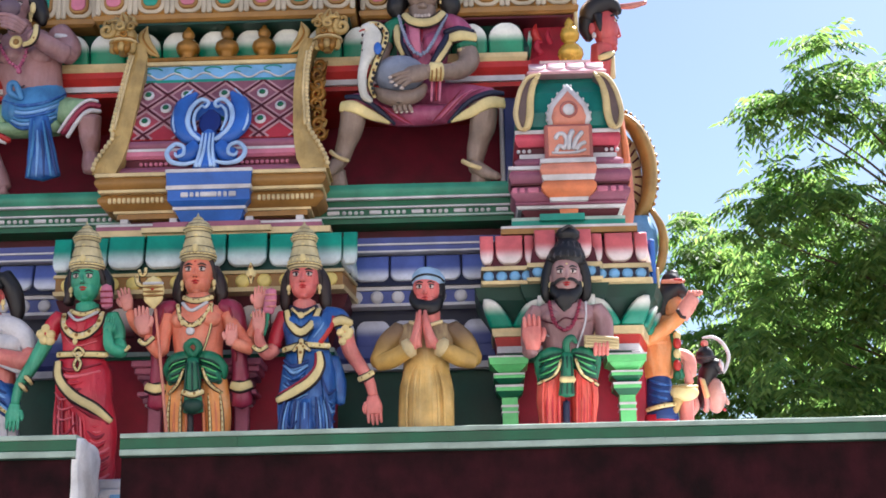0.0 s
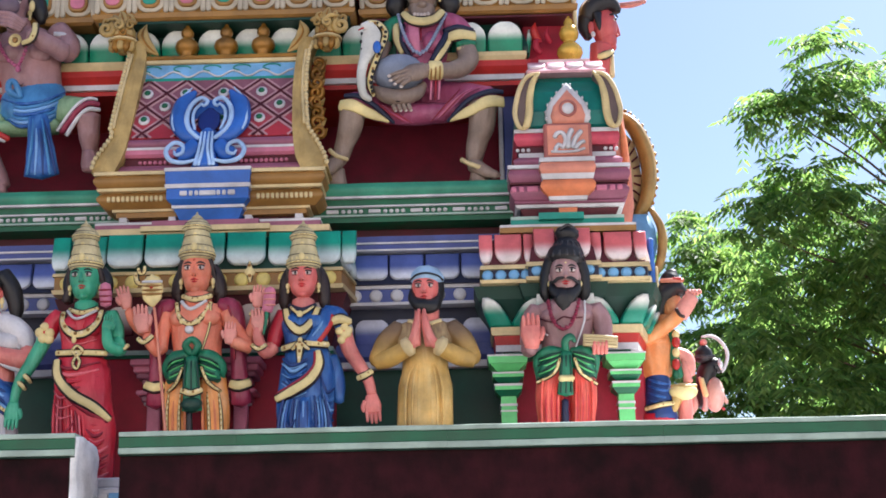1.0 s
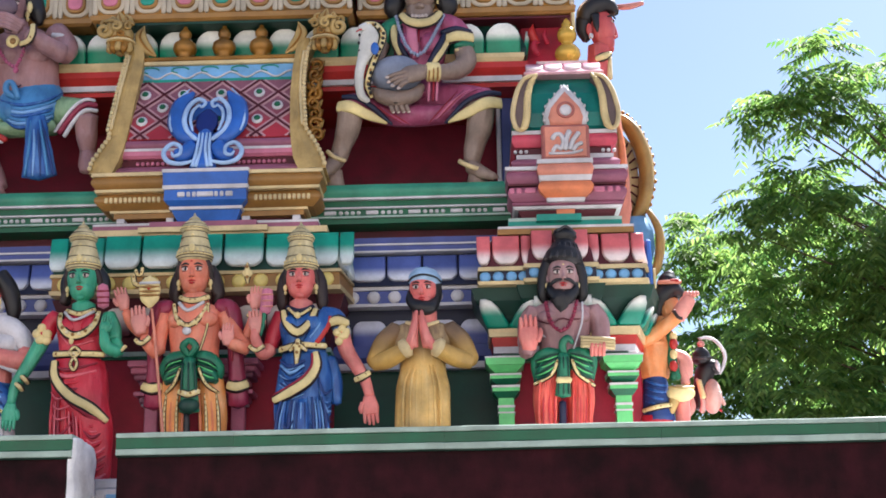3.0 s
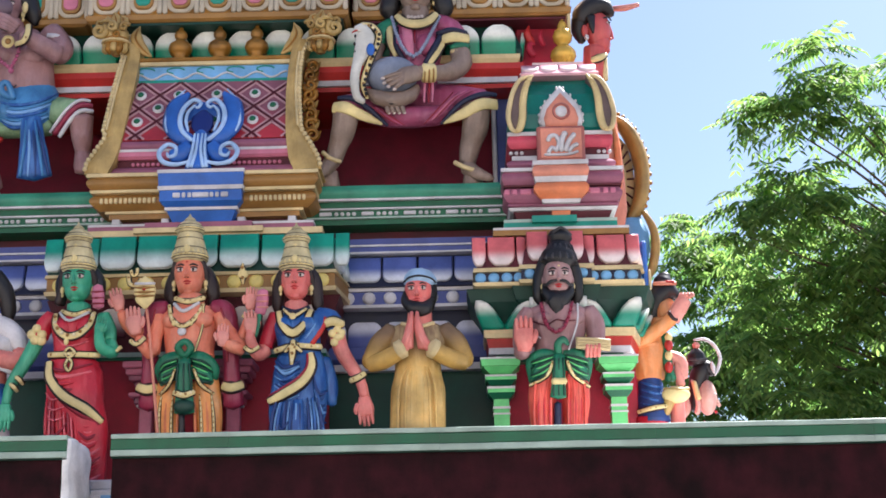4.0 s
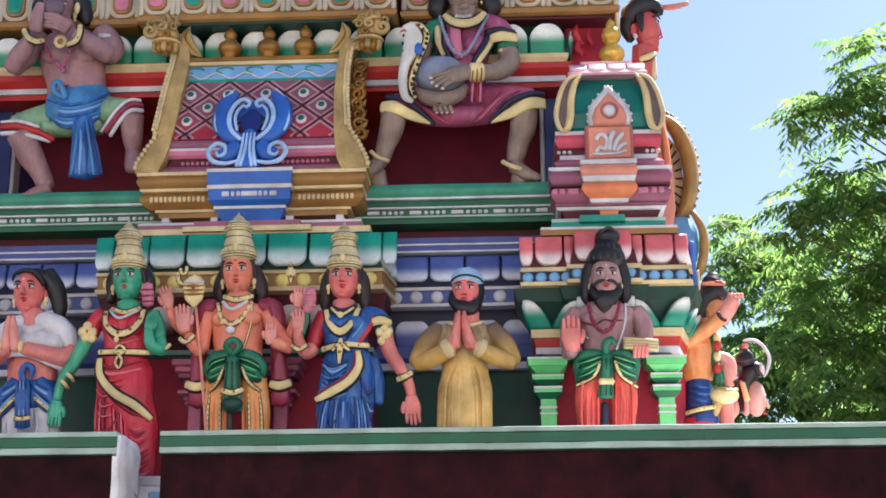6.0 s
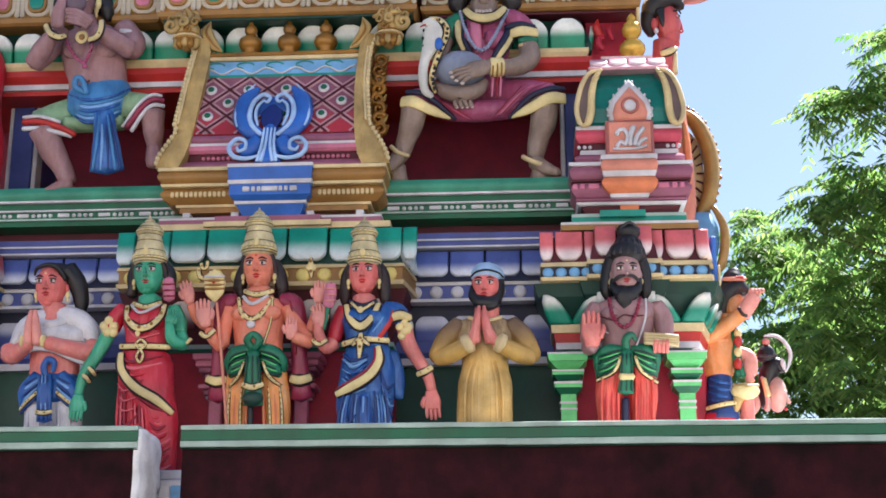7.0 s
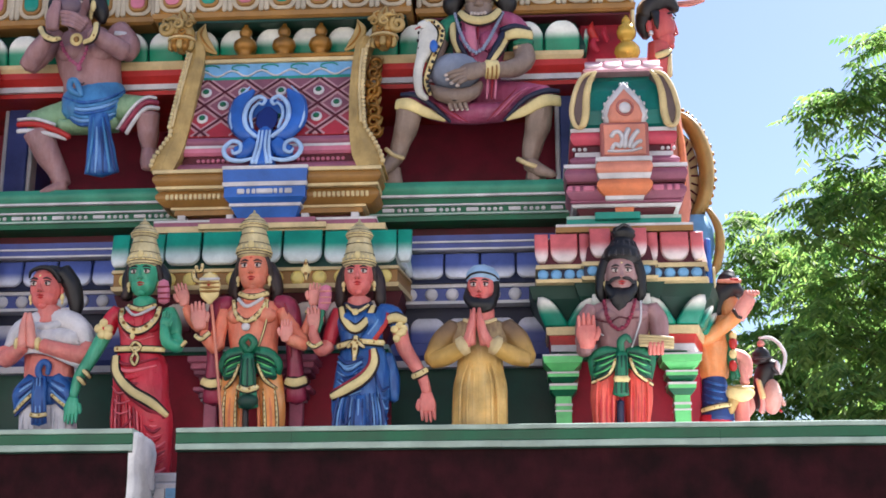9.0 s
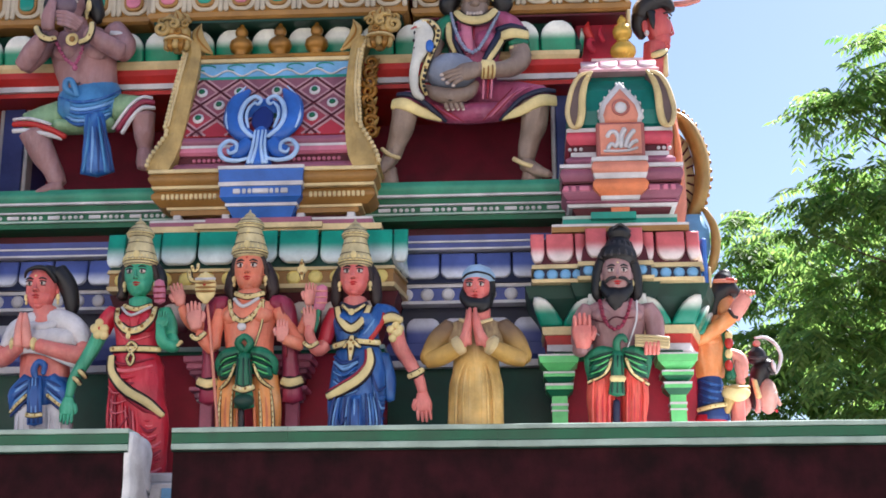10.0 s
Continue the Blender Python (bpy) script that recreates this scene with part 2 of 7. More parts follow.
def row(parent, name, data, x0, x1, count, y, z, tilt=0.0, fit=0.0):
    """Alike pieces at even steps from x0 to x1; fit: the piece's own width, to stretch it to the step."""
    step = (x1 - x0) / count
    for i in range(count):
        put(name, data, parent, x0 + (i + 0.5) * step, y, z, tilt, sx=step * 0.93 / fit if fit else 1.0)


# ---- ground, temple body, parapet ----
g = Mesh()
SAND = paint("dusty paving", "585450", 0.9, grain=3.0)
nx = [-900, -60, -12, -4, 4, 12, 60, 900]
gv = [(x, y, 0.0) for y in nx for x in nx]
g.add(gv, [[j * 8 + i, j * 8 + i + 1, (j + 1) * 8 + i + 1, (j + 1) * 8 + i] for j in range(7) for i in range(7)], SAND)
tagged(part("ground", g, None), "dusty pale paving round the temple", "ground", kind="structure")

# Unseen wall behind the camera, added to bounce sunlight onto the tower.
cw = Mesh()
cw.box(-22, 22, -11.9, -11.5, 0.0, 7.6, paint("pale lime-washed plaster", "ece2d8", 0.9, grain=3.0), 0.02)
tagged(part("wall_bounce", cw, None), "unseen pale lime-washed wall, added to bounce light at the tower", "wall", kind="structure")
body = thing("temple_wall", "plain maroon wall of the shrine below the tower", "wall", kind="structure")
block(body, "masonry", -5.2, 6.0, -0.45, 3.6, 0.0, 2.2, FASCIA, 0.02)
block(body, "platform", -5.2, 2.6, -0.42, 3.5, 2.202, 2.33, WHITE, 0.01, "white-painted platform edge")
block(body, "platform_step", -5.1, 2.4, -0.36, 3.4, 2.332, 2.385, WHITE, 0.01)
tile_b = Mesh(); tile_b.box(-0.028, 0.028, -0.012, 0.0, -0.04, 0.04, LTBLUE, 0.003)
tile_w = Mesh(); tile_w.box(-0.028, 0.028, -0.012, 0.0, -0.04, 0.04, WHITE, 0.003)
tb, tw = tile_b.data("tile"), tile_w.data("tile")
for i in range(10):
    put("tile", (tb, tw)[i % 2], body, -1.42 + 0.06 * i, -0.42, 2.262)


def stripe(parent, name, x0, x1, y0, y1, z0, z1, mat):
    """A plaster strip whose edges waver as if drawn by eye."""
    n = max(2, int((x1 - x0) / 0.05))
    m = Mesh()
    verts, faces = [], []
    for i in range(n + 1):
        x = x0 + (x1 - x0) * i / n
        j = [0.0022 * noise.noise((x * 4.0, z0 * 31 + q * 7, 3.1)) + 0.0009 * noise.noise((x * 21.0, z0 * 17 + q * 5, 0.4)) for q in range(4)]
        verts += [(x, y1, z0 + j[0]), (x, y0, z0 + j[0]), (x, y0 - 0.002 + j[2], z0 + 0.003 + j[0]), (x, y0 - 0.002 + j[3], z1 - 0.003 + j[1]), (x, y0 + 0.001, z1 + j[1]), (x, y1, z1 + j[1])]
    for i in range(n):
        for q in range(6):
            a, b = i * 6 + q, i * 6 + (q + 1) % 6
            faces.append([a, b, b + 6, a + 6])
    faces += [list(range(6))[::-1], [n * 6 + q for q in range(6)]]
    m.add(verts, faces, mat)
    return part(name, m, parent)


def parapet(x0, x1, name, label):
    """An upstand with a green and pale striped coping; its back edge slopes down."""
    t = thing(name, label, "parapet", kind="structure")
    yf, yb = -0.80, -0.44
    m = Mesh()
    prof = [(yf, 1.5), (yf, 2.43), (yf - 0.012, 2.432), (yf - 0.012, 2.5), (yf + 0.004, 2.53), (yb - 0.06, 2.524), (yb, 2.47), (yb, 1.5)]
    v = [(x, y - 0.0, z) for x in (x0 + 0.004, x1 - 0.004) for y, z in prof]
    k = len(prof)
    m.add(v, [[i, (i + 1) % k, (i + 1) % k + k, i + k] for i in range(4)], FASCIA)
    # Unseen top and back are white to bounce light up at the statues.
    m.add(v, [[i, (i + 1) % k, (i + 1) % k + k, i + k] for i in range(4, k)], PLASTER)
    m.add(v, [list(range(k))[::-1], list(range(k, 2 * k))], PLASTER)
    part("upstand", m, t, "brown-maroon face with bare white plaster end")
    cuts = [x0] + [c for c in (-4.45, -3.5, -2.5, -0.53, 0.43, 1.41, 2.39, 3.37, 4.35) if x0 + 0.1 < c < x1 - 0.1] + [x1]
    for a, b in zip(cuts[:-1], cuts[1:]):
        dz = random.uniform(-0.0015, 0.0015)
        stripe(t, "coping", a, b - 0.0008, yf - 0.026, yf + 0.10, 2.511 + dz, 2.534 + dz, PALEGREEN)
        stripe(t, "green_stripe", a, b - 0.0008, yf - 0.022, yf - 0.008, 2.462 + dz, 2.510 + dz, GREEN)
        stripe(t, "pale_stripe", a, b - 0.0008, yf - 0.024, yf - 0.008, 2.431 + dz, 2.461 + dz, PALEGREEN)
        stripe(t, "drip_edge", a, b - 0.0008, yf - 0.016, yf - 0.002, 2.424 + dz, 2.430 + dz, DKGREEN)
    return t


def broken_end(parent, x):
    """Rough bare plaster over a parapet's cut end."""
    m = Mesh()
    ny, nz = 14, 40
    verts, faces = [], []
    for j in range(nz + 1):
        z = 1.6 + 0.925 * j / nz
        for i in range(ny + 1):
            y = -0.812 + 0.366 * i / ny
            zz = z - max(0.0, (y + 0.56) / 0.12) * 0.055 * (z > 2.3)
            lump = 0.014 * noise.noise((y * 9, z * 9, 2.2)) + 0.008 * noise.noise((y * 31, z * 31, 5.0))
            rim = 0.010 * noise.noise((z * 14, 4.4, i * 0.01)) if i in (0, ny) else 0.0
            verts.append((x + 0.010 + lump, y + rim, zz + 0.006 * noise.noise((y * 22, z * 3, 7.7))))
    w = ny + 1
    for j in range(nz):
        for i in range(ny):
            a = j * w + i
            faces.append([a, a + 1, a + 1 + w, a + w])
    back = len(verts)
    verts += [(x - 0.02, v[1], v[2]) for v in verts]
    rim_ = [i for i in range(w)] + [j * w + ny for j in range(1, nz + 1)] + [nz * w + i for i in range(ny - 1, -1, -1)] + [j * w for j in range(nz - 1, 0, -1)]
    for a, b in zip(rim_, rim_[1:] + rim_[:1]):
        faces.append([a, b, b + back, a + back])
    m.add(verts, faces, PLASTER, True)
    return part("broken_plaster", m, parent, "rough bare white plaster")


parapet(-1.067, 5.9, "parapet_1", "brown parapet with green and pale striped coping")
broken_end(parapet(-5.1, -1.268, "parapet_2", "brown parapet with a bare white plaster end at a gap"), -1.268)

# ---- lower tier: recessed wall and blue entablature ----
low = thing("wall_lower", "dark green recessed wall under a blue entablature", "wall", kind="structure")
block(low, "masonry", -4.2, 1.40, 0.45, 3.0, 2.386, 3.835, DKGREEN_LIT, 0.01)
band(low, "blue_base", -4.1, 0.9, 0.40, 0.6, [(0.0, 3.075), (0.03, 3.10), (0.03, 3.165)], BLUE)
band(low, "white_line", -4.1, 0.9, 0.385, 0.6, [(0, 3.036), (0, 3.073)], WHITE)
band(low, "dark_cove", -4.1, 0.9, 0.43, 0.6, [(0, 3.166), (0, 3.38)], NAVY)
band(low, "dots_band", -4.1, 0.9, 0.345, 0.6, [(0, 3.400), (0, 3.472)], BLUE)
band(low, "white_line", -4.1, 0.9, 0.335, 0.6, [(0, 3.381), (0, 3.398)], WHITE)
band(low, "white_line", -4.1, 0.9, 0.335, 0.6, [(0, 3.474), (0, 3.494)], WHITE)
band(low, "petal_cove", -4.1, 0.9, 0.34, 0.6, [(0.02, 3.495), (-0.04, 3.69)], NAVY)
band(low, "moulding", -4.1, 0.9, 0.30, 0.6, [(0.0, 3.692), (0.0, 3.722)], BLUE)
band(low, "white_line", -4.1, 0.9, 0.292, 0.6, [(0, 3.682), (0, 3.6915)], WHITE)
band(low, "white_line", -4.1, 0.9, 0.292, 0.6, [(0, 3.7225), (0, 3.732)], WHITE)
band(low, "moulding", -4.1, 0.9, 0.30, 0.6, [(0.0, 3.7325), (0.01, 3.765)], BLUE)
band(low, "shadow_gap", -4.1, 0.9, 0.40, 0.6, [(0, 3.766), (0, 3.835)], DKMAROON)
pb = tongue(0.19, 0.155, 0.025, P_BLUE, 0.25)
pl = tongue(0.19, 0.15, 0.02, P_BLUEUP, 0.3, True)
row(low, "petal", pb, -4.1, 0.9, 25, 0.352, 3.672, -12)
row(low, "petal", pl, -4.1, 0.9, 25, 0.425, 3.170, 0)
row(low, "dot", dot(0.037, 0.014, WHITE), -4.1, 0.9, 43, 0.344, 3.436)

# ---- green ledge and upper wall ----
up = thing("wall_upper", "maroon wall behind the seated figures, recess shade in its colour", "wall", kind="structure")
block(up, "masonry", -4.0, 1.02, 1.0, 2.9, 3.836, 5.03, SHADEMAROON, 0.01)
ledge = thing("ledge", "green stepped ledge with white lines and dots", "ledge", kind="structure")
LX0, LX1 = -4.05, 0.95
band(ledge, "top_step", LX0, LX1, 0.20, 1.01, roll(3.975, 4.05, 0.0, 0.016), LTGREEN)
band(ledge, "white_line", LX0, LX1, 0.195, 1.01, [(0, 3.962), (0, 3.974)], WHITE)
band(ledge, "middle_step", LX0, LX1, 0.22, 1.01, [(0, 3.925), (0, 3.961)], GREEN)
band(ledge, "white_line", LX0, LX1, 0.215, 1.01, [(0, 3.916), (0, 3.9245)], WHITE)
band(ledge, "dots_step", LX0, LX1, 0.235, 1.01, [(0, 3.876), (0, 3.9155)], GREEN)
band(ledge, "white_line", LX0, LX1, 0.225, 1.01, [(0, 3.866), (0, 3.8755)], PALEGREEN)
band(ledge, "bottom_step", LX0, LX1, 0.245, 1.01, [(0, 3.836), (0, 3.8655)], GREEN)
dg = dot(0.012, 0.008, WHITE)
bar_m = Mesh(); bar_m.box(-0.034, 0.034, -0.008, 0.004, -0.011, 0.011, WHITE, 0.005)
bar_d = bar_m.data("bar")
x = LX0 + 0.05
while x < LX1 - 0.1:
    put("bar", bar_d, ledge, x + 0.035, 0.234, 3.896)
    for k in range(4):
        put("dot", dg, ledge, x + 0.095 + 0.033 * k, 0.234, 3.896)
    x += 0.235


def pilaster(x0, x1):
    t = thing("pilaster", "blue pilaster with white edges against the maroon wall", "pilaster", "upper pilasters", "structure")
    block(t, "shaft", x0 + 0.028, x1 - 0.028, 0.57, 1.0, 4.052, 4.70, BLUE)
    for a in (x0, x1 - 0.026):
        block(t, "edge", a, a + 0.026, 0.58, 0.68, 4.052, 4.70, WHITE)


pilaster(0.745, 0.93)
pilaster(-2.59, -2.405)

ent = thing("frieze", "green petal frieze over gold, red and white bands", "frieze", kind="structure")
EX0, EX1 = -4.0, 0.90
band(ent, "red_band", EX0, EX1, 0.38, 0.9, [(0.0, 4.762), (0.035, 4.80), (0.035, 4.836)], RED)
band(ent, "white_line", EX0, EX1, 0.375, 0.9, [(0, 4.728), (0.0, 4.761)], WHITE)
band(ent, "dark_soffit", EX0, EX1, 0.40, 1.01, [(0, 4.70), (0.0, 4.727)], RED)
band(ent, "gold_line", EX0, EX1, 0.35, 0.9, [(0, 4.8365), (0.015, 4.86), (0.015, 4.886)], CREAM)
band(ent, "green_cove", EX0, EX1, 0.40, 0.9, [(0.03, 4.8865), (0.03, 4.93), (-0.03, 5.114)], DKGREEN)
pg = tongue(0.21, 0.19, 0.03, P_GREENUP, 0.49, True)
for i in range(23):
    put("petal", pg, ent, EX0 + 0.107 + 0.213 * i, 0.366, 4.885, 14, sx=0.97)
for k in range(4):
    put("petal", pg, ent, EX1 + 0.02, 0.5 + 0.17 * k, 4.895, 8, turn=90)

# ---- top cornice ----
corn = thing("cornice", "cream and gold cornice with outlined pink and green petals", "cornice", kind="structure")


def cornice(x0, x1, yf, up_):
    band(corn, "gold_edge", x0, x1, yf, 0.9, [(-0.02, 5.036 + up_), (0.0, 5.048 + up_), (0.005, 5.075 + up_)], OCHRE)
    band(corn, "field", x0, x1, yf + 0.03, 0.9, [(0.0, 5.0755 + up_), (-0.02, 5.40 + up_)], BRASS)
    w = 0.215
    n = max(1, round((x1 - x0) / w))
    w = (x1 - x0) / n
    for i in range(n):
        cx = x0 + (i + 0.5) * w
        for half, mat, y, hgt, low_z in ((0.085, IVORY, 0.03, 0.20, 5.095), (0.058, OCHRE, 0.012, 0.17, 5.118), (0.043, (PINK, TEAL)[i % 2], 0.004, 0.15, 5.135)):
            s = half / 0.085
            key = (round(half, 3), mat.name)
            if key not in SHAPES:
                SHAPES[key] = tongue(half * 2, hgt, 0.016, mat, 0.42)
            put("petal" if half > 0.08 else "petal_core", SHAPES[key], corn, cx, yf + y, low_z + hgt + up_)
        for sgn in (-0.5, 0.5):
            if ("f",) not in SHAPES:
                SHAPES[("f",)] = tongue(0.03, 0.17, 0.02, IVORY, 0.5)
            put("fringe", SHAPES[("f",)], corn, cx + sgn * w + 0.016 * (-1 if sgn > 0 else 1), yf + 0.03, 5.262 + up_)


SHAPES = {}
IVORY = paint("ivory paint", "bdb09a", 0.5)
cornice(-4.0, -1.62, 0.30, 0.083)
cornice(-1.60, -0.08, 0.20, 0.05)
cornice(-0.06, 1.22, 0.30, 0.083)
block(corn, "corner_return", 1.196, 1.216, 0.30, 0.36, 4.985, 5.118, CREAM, 0.005)
block(corn, "corner_wall", 0.90, 1.16, 0.47, 0.95, 4.60, 5.112, MAROON, 0.01)
block(corn, "soffit", 0.0, 1.19, 0.33, 0.60, 5.100, 5.1135, DKMAROON, 0.002)
block(corn, "soffit", -1.57, -0.11, 0.215, 0.60, 5.066, 5.081, DKGREEN, 0.002)
# Unseen blocks over the cornice, added to keep sun off the front.
block(corn, "shade_block", -3.6, 1.0, 0.5, 2.6, 5.37, 6.4, MAROON, 0.02)
block(corn, "shade_block_upper", -3.1, 0.5, 0.8, 2.3, 6.401, 8.0, DKGREEN, 0.02)

# ---- centre pavilion ----
cp = thing("centre_pavilion", "projecting niche with teal petal eave and gold dotted band", "shrine niche")
CX0, CX1, CY = -1.63, -0.17, 0.03
block(cp, "back_wall", CX0 + 0.03, CX1 - 0.03, 0.17, 0.448, 2.386, 3.09, MAROON)
for a in (CX0 + 0.03, CX1 - 0.13):
    block(cp, "side_pier", a, a + 0.10, 0.10, 0.168, 2.386, 3.076, DKMAROON)
band(cp, "green_line", CX0 + 0.02, CX1 - 0.02, 0.15, 0.448, [(0, 3.095), (0.0, 3.118)], PALEGREEN)
band(cp, "green_line", CX0 + 0.02, CX1 - 0.02, 0.155, 0.448, [(0, 3.077), (0.0, 3.0945)], GREEN)
band(cp, "maroon_cove", CX0 + 0.02, CX1 - 0.02, 0.17, 0.448, [(-0.02, 3.1185), (0.03, 3.25), (0.08, 3.40)], DKMAROON)
pw = tongue(0.15, 0.16, 0.02, paint("white petal fading to rose", "5e1d2c", 0.45, "e4d8d2", span=(0.1, 0.75)), 0.5, True)
row(cp, "petal", pw, CX0 + 0.02, CX1 - 0.02, 8, 0.15, 3.20, 14)
band(cp, "dots_band", CX0, CX1, CY + 0.015, 0.448, [(0.04, 3.424), (0.04, 3.497)], OCHRE, splay=0.06)
band(cp, "cream_line", CX0, CX1, CY + 0.01, 0.448, [(0.045, 3.401), (0.05, 3.4235)], CREAM, splay=0.06)
band(cp, "cream_line", CX0, CX1, CY + 0.01, 0.448, [(0.05, 3.4975), (0.045, 3.516)], CREAM, splay=0.06)
row(cp, "dot", dot(0.04, 0.014, YELLOWDOT), CX0 - 0.03, CX1 + 0.03, 13, CY - 0.026, 3.46)
band(cp, "petal_cove", CX0, CX1, CY, 0.448, [(0.035, 3.5165), (0.02, 3.60), (-0.03, 3.70), (-0.08, 3.726)], DKGREEN, splay=0.06)
pt = tongue(0.2, 0.195, 0.03, P_TEAL, 0.3)
xs = CX0 - 0.06
for w in (0.10, 0.20, 0.20, 0.22, 0.22, 0.22, 0.20, 0.20, 0.08):
    mid = abs(xs + w / 2 + 0.89) < 0.4
    put("petal", pt, cp, xs + w / 2, CY - 0.005 - (0.025 if mid else 0), 3.722, -10, sx=w * 0.95 / 0.2)
    xs += w
for k in range(2):
    put("petal", pt, cp, CX1 + 0.02 + 0.03 * k, CY + 0.09 + 0.2 * k, 3.722, -10, turn=81)
band(cp, "gold_step", CX0 + 0.10, CX1 - 0.03, CY, 0.448, [(0, 3.732), (0, 3.766)], CREAM)
band(cp, "pink_step", CX0 + 0.15, CX1 - 0.08, CY + 0.02, 0.448, [(0, 3.7665), (0.0, 3.795)], PURPLE)
band(cp, "white_step", CX0 + 0.15, CX1 - 0.08, CY + 0.018, 0.448, [(0, 3.7955), (0.0, 3.808)], WHITE)
band(cp, "middle_step", -1.22, -0.52, CY - 0.03, 0.2, [(0, 3.742), (0.0, 3.770)], CREAM)
band(cp, "middle_step", -1.16, -0.58, CY - 0.025, 0.2, [(0, 3.7705), (0.0, 3.80)], PURPLE)


def niche_pillar(cx):
    t = thing("niche_pillar", "slim pink and maroon pillar with stepped capital", "pillar", "niche pillars")
    for name, hw, z0, z1, mat in (("shaft", 0.035, 2.386, 2.80, PINK), ("collar", 0.05, 2.801, 2.815, WHITE), ("collar", 0.06, 2.816, 2.85, PURPLE), ("collar", 0.085, 2.851, 2.875, PINK),
                                  ("neck", 0.05, 2.876, 2.905, MAROON), ("neck", 0.06, 2.906, 2.935, PURPLE), ("capital", 0.085, 2.936, 2.965, PURPLE), ("capital", 0.10, 2.966, 3.0, PINK), ("abacus", 0.115, 3.001, 3.035, PINK)):
        block(t, name, cx - hw, cx + hw, 0.08 - hw, 0.08 + hw, z0, z1, mat)
    block(t, "bracket", cx - 0.03, cx + 0.03, 0.05, 0.165, 3.036, 3.076, DKMAROON)


niche_pillar(-1.12)
niche_pillar(-0.665)

# ---- corner pavilion ----
co = thing("corner_pavilion", "corner niche with red petal eave and blue dotted band", "shrine niche")
KX0, KX1 = 0.66, 1.45
block(co, "back_wall", KX0 + 0.06, KX1 - 0.04, 0.165, 1.9, 2.386, 3.05, MAROON)
for (x0, x1, yo, top) in ((KX0, KX1, 0.0, 0.0), (0.90, 1.19, -0.05, 0.012)):
    yb = 0.5 if yo == 0 else 0.2
    sp = 0.10 if yo == 0 else 0.0
    band(co, "dark_line", x0 + 0.06, x1 - 0.06, 0.10 + yo, yb, [(0, 3.01), (0, 3.05)], GREEN, splay=sp)
    band(co, "white_line", x0 + 0.02, x1 - 0.02, 0.08 + yo, yb, [(0, 3.0505), (0, 3.085)], WHITE, splay=sp)
    band(co, "red_band", x0 + 0.02, x1 - 0.02, 0.085 + yo, yb, [(0, 3.0855), (0.01, 3.135)], RED, splay=sp)
    band(co, "cream_band", x0, x1, 0.06 + yo, yb, [(0, 3.1355), (0.005, 3.178)], CREAM, splay=sp)
    band(co, "leaf_cove", x0, x1, 0.12 + yo, yb, [(-0.02, 3.1785), (0.02, 3.26), (0.07, 3.33), (0.09, 3.396)], DKGREEN, splay=sp)
    band(co, "cream_line", x0, x1, 0.02 + yo, yb, [(0.05, 3.3965), (0.055, 3.415)], CREAM, splay=sp)
    band(co, "dots_band", x0, x1, 0.025 + yo, yb, [(0.04, 3.4155), (0.04, 3.472)], NAVY, splay=sp)
    band(co, "cream_line", x0, x1, 0.02 + yo, yb, [(0.055, 3.4725), (0.05, 3.495)], CREAM, splay=sp)
    band(co, "petal_cove", x0, x1, 0.04 + yo, yb, [(0.035, 3.4955), (0.02, 3.58), (-0.02, 3.66), (-0.06, 3.682 + top)], DKMAROON, splay=sp)
pr = tongue(0.2, 0.17, 0.03, P_RED, 0.4)
for a, w in ((0.64, 0.075), (0.76, 0.15), (0.868, 0.055), (1.225, 0.065), (1.345, 0.155), (1.463, 0.07)):
    put("petal", pr, co, a, 0.03, 3.678, -10, sx=w * 0.97 / 0.2)
for a, w in ((0.95, 0.115), (1.045, 0.06), (1.14, 0.115)):
    put("petal", pr, co, a, -0.02, 3.69, -10, sx=w * 0.97 / 0.2)
for k in range(2):
    put("petal", pr, co, KX1 + 0.035 + 0.045 * k, 0.12 + 0.2 * k, 3.678, -10, turn=77)
for k in range(4):
    put("dot", dot(0.028, 0.012, LTBLUE), co, KX1 + 0.052 + 0.018 * k, 0.09 + 0.08 * k, 3.443, turn=77)
db = dot(0.03, 0.012, LTBLUE)
for a in (0.645, 0.715, 0.785, 0.85, 1.24, 1.31, 1.38, 1.45):
    put("dot", db, co, a, -0.016, 3.443)
for a in (0.905, 0.97, 1.115, 1.18):
    put("dot", db, co, a, -0.066, 3.45)



def curl_leaf(side):
    """A leaf that opens outwards: its tip points to one side, its belly swells to the other."""
    ol_ = [(-0.06, 0.0), (0.076, 0.0), (0.082, 0.018), (0.064, 0.046), (0.038, 0.082), (0.008, 0.118), (-0.028, 0.146), (-0.066, 0.160), (-0.098, 0.158), (-0.104, 0.12), (-0.094, 0.075), (-0.074, 0.03)]
    mm = Mesh()
    mm.pad([(side * -x, z) for x, z in ol_], 0, 0.022, P_LEAF, rings=((1.0, 0.0), (0.95, 0.7), (0.75, 1.0)), back=0.012, centre=(side * -0.005, 0.08))
    return mm.data("leaf")


leaf_l, leaf_r = curl_leaf(-1), curl_leaf(1)
up_leaf = leaf_r
for a, y, d_ in ((0.70, 0.08, leaf_l), (0.837, 0.08, leaf_r), (1.268, 0.08, leaf_l), (1.407, 0.08, leaf_r), (0.985, 0.03, leaf_l), (1.115, 0.03, leaf_r)):
    put("leaf", d_, co, a, y, 3.183, 22, sx=0.86)
for k in range(2):
    put("leaf", up_leaf, co, KX1 + 0.03 + 0.045 * k, 0.2 + 0.18 * k, 3.185, 20, turn=77)
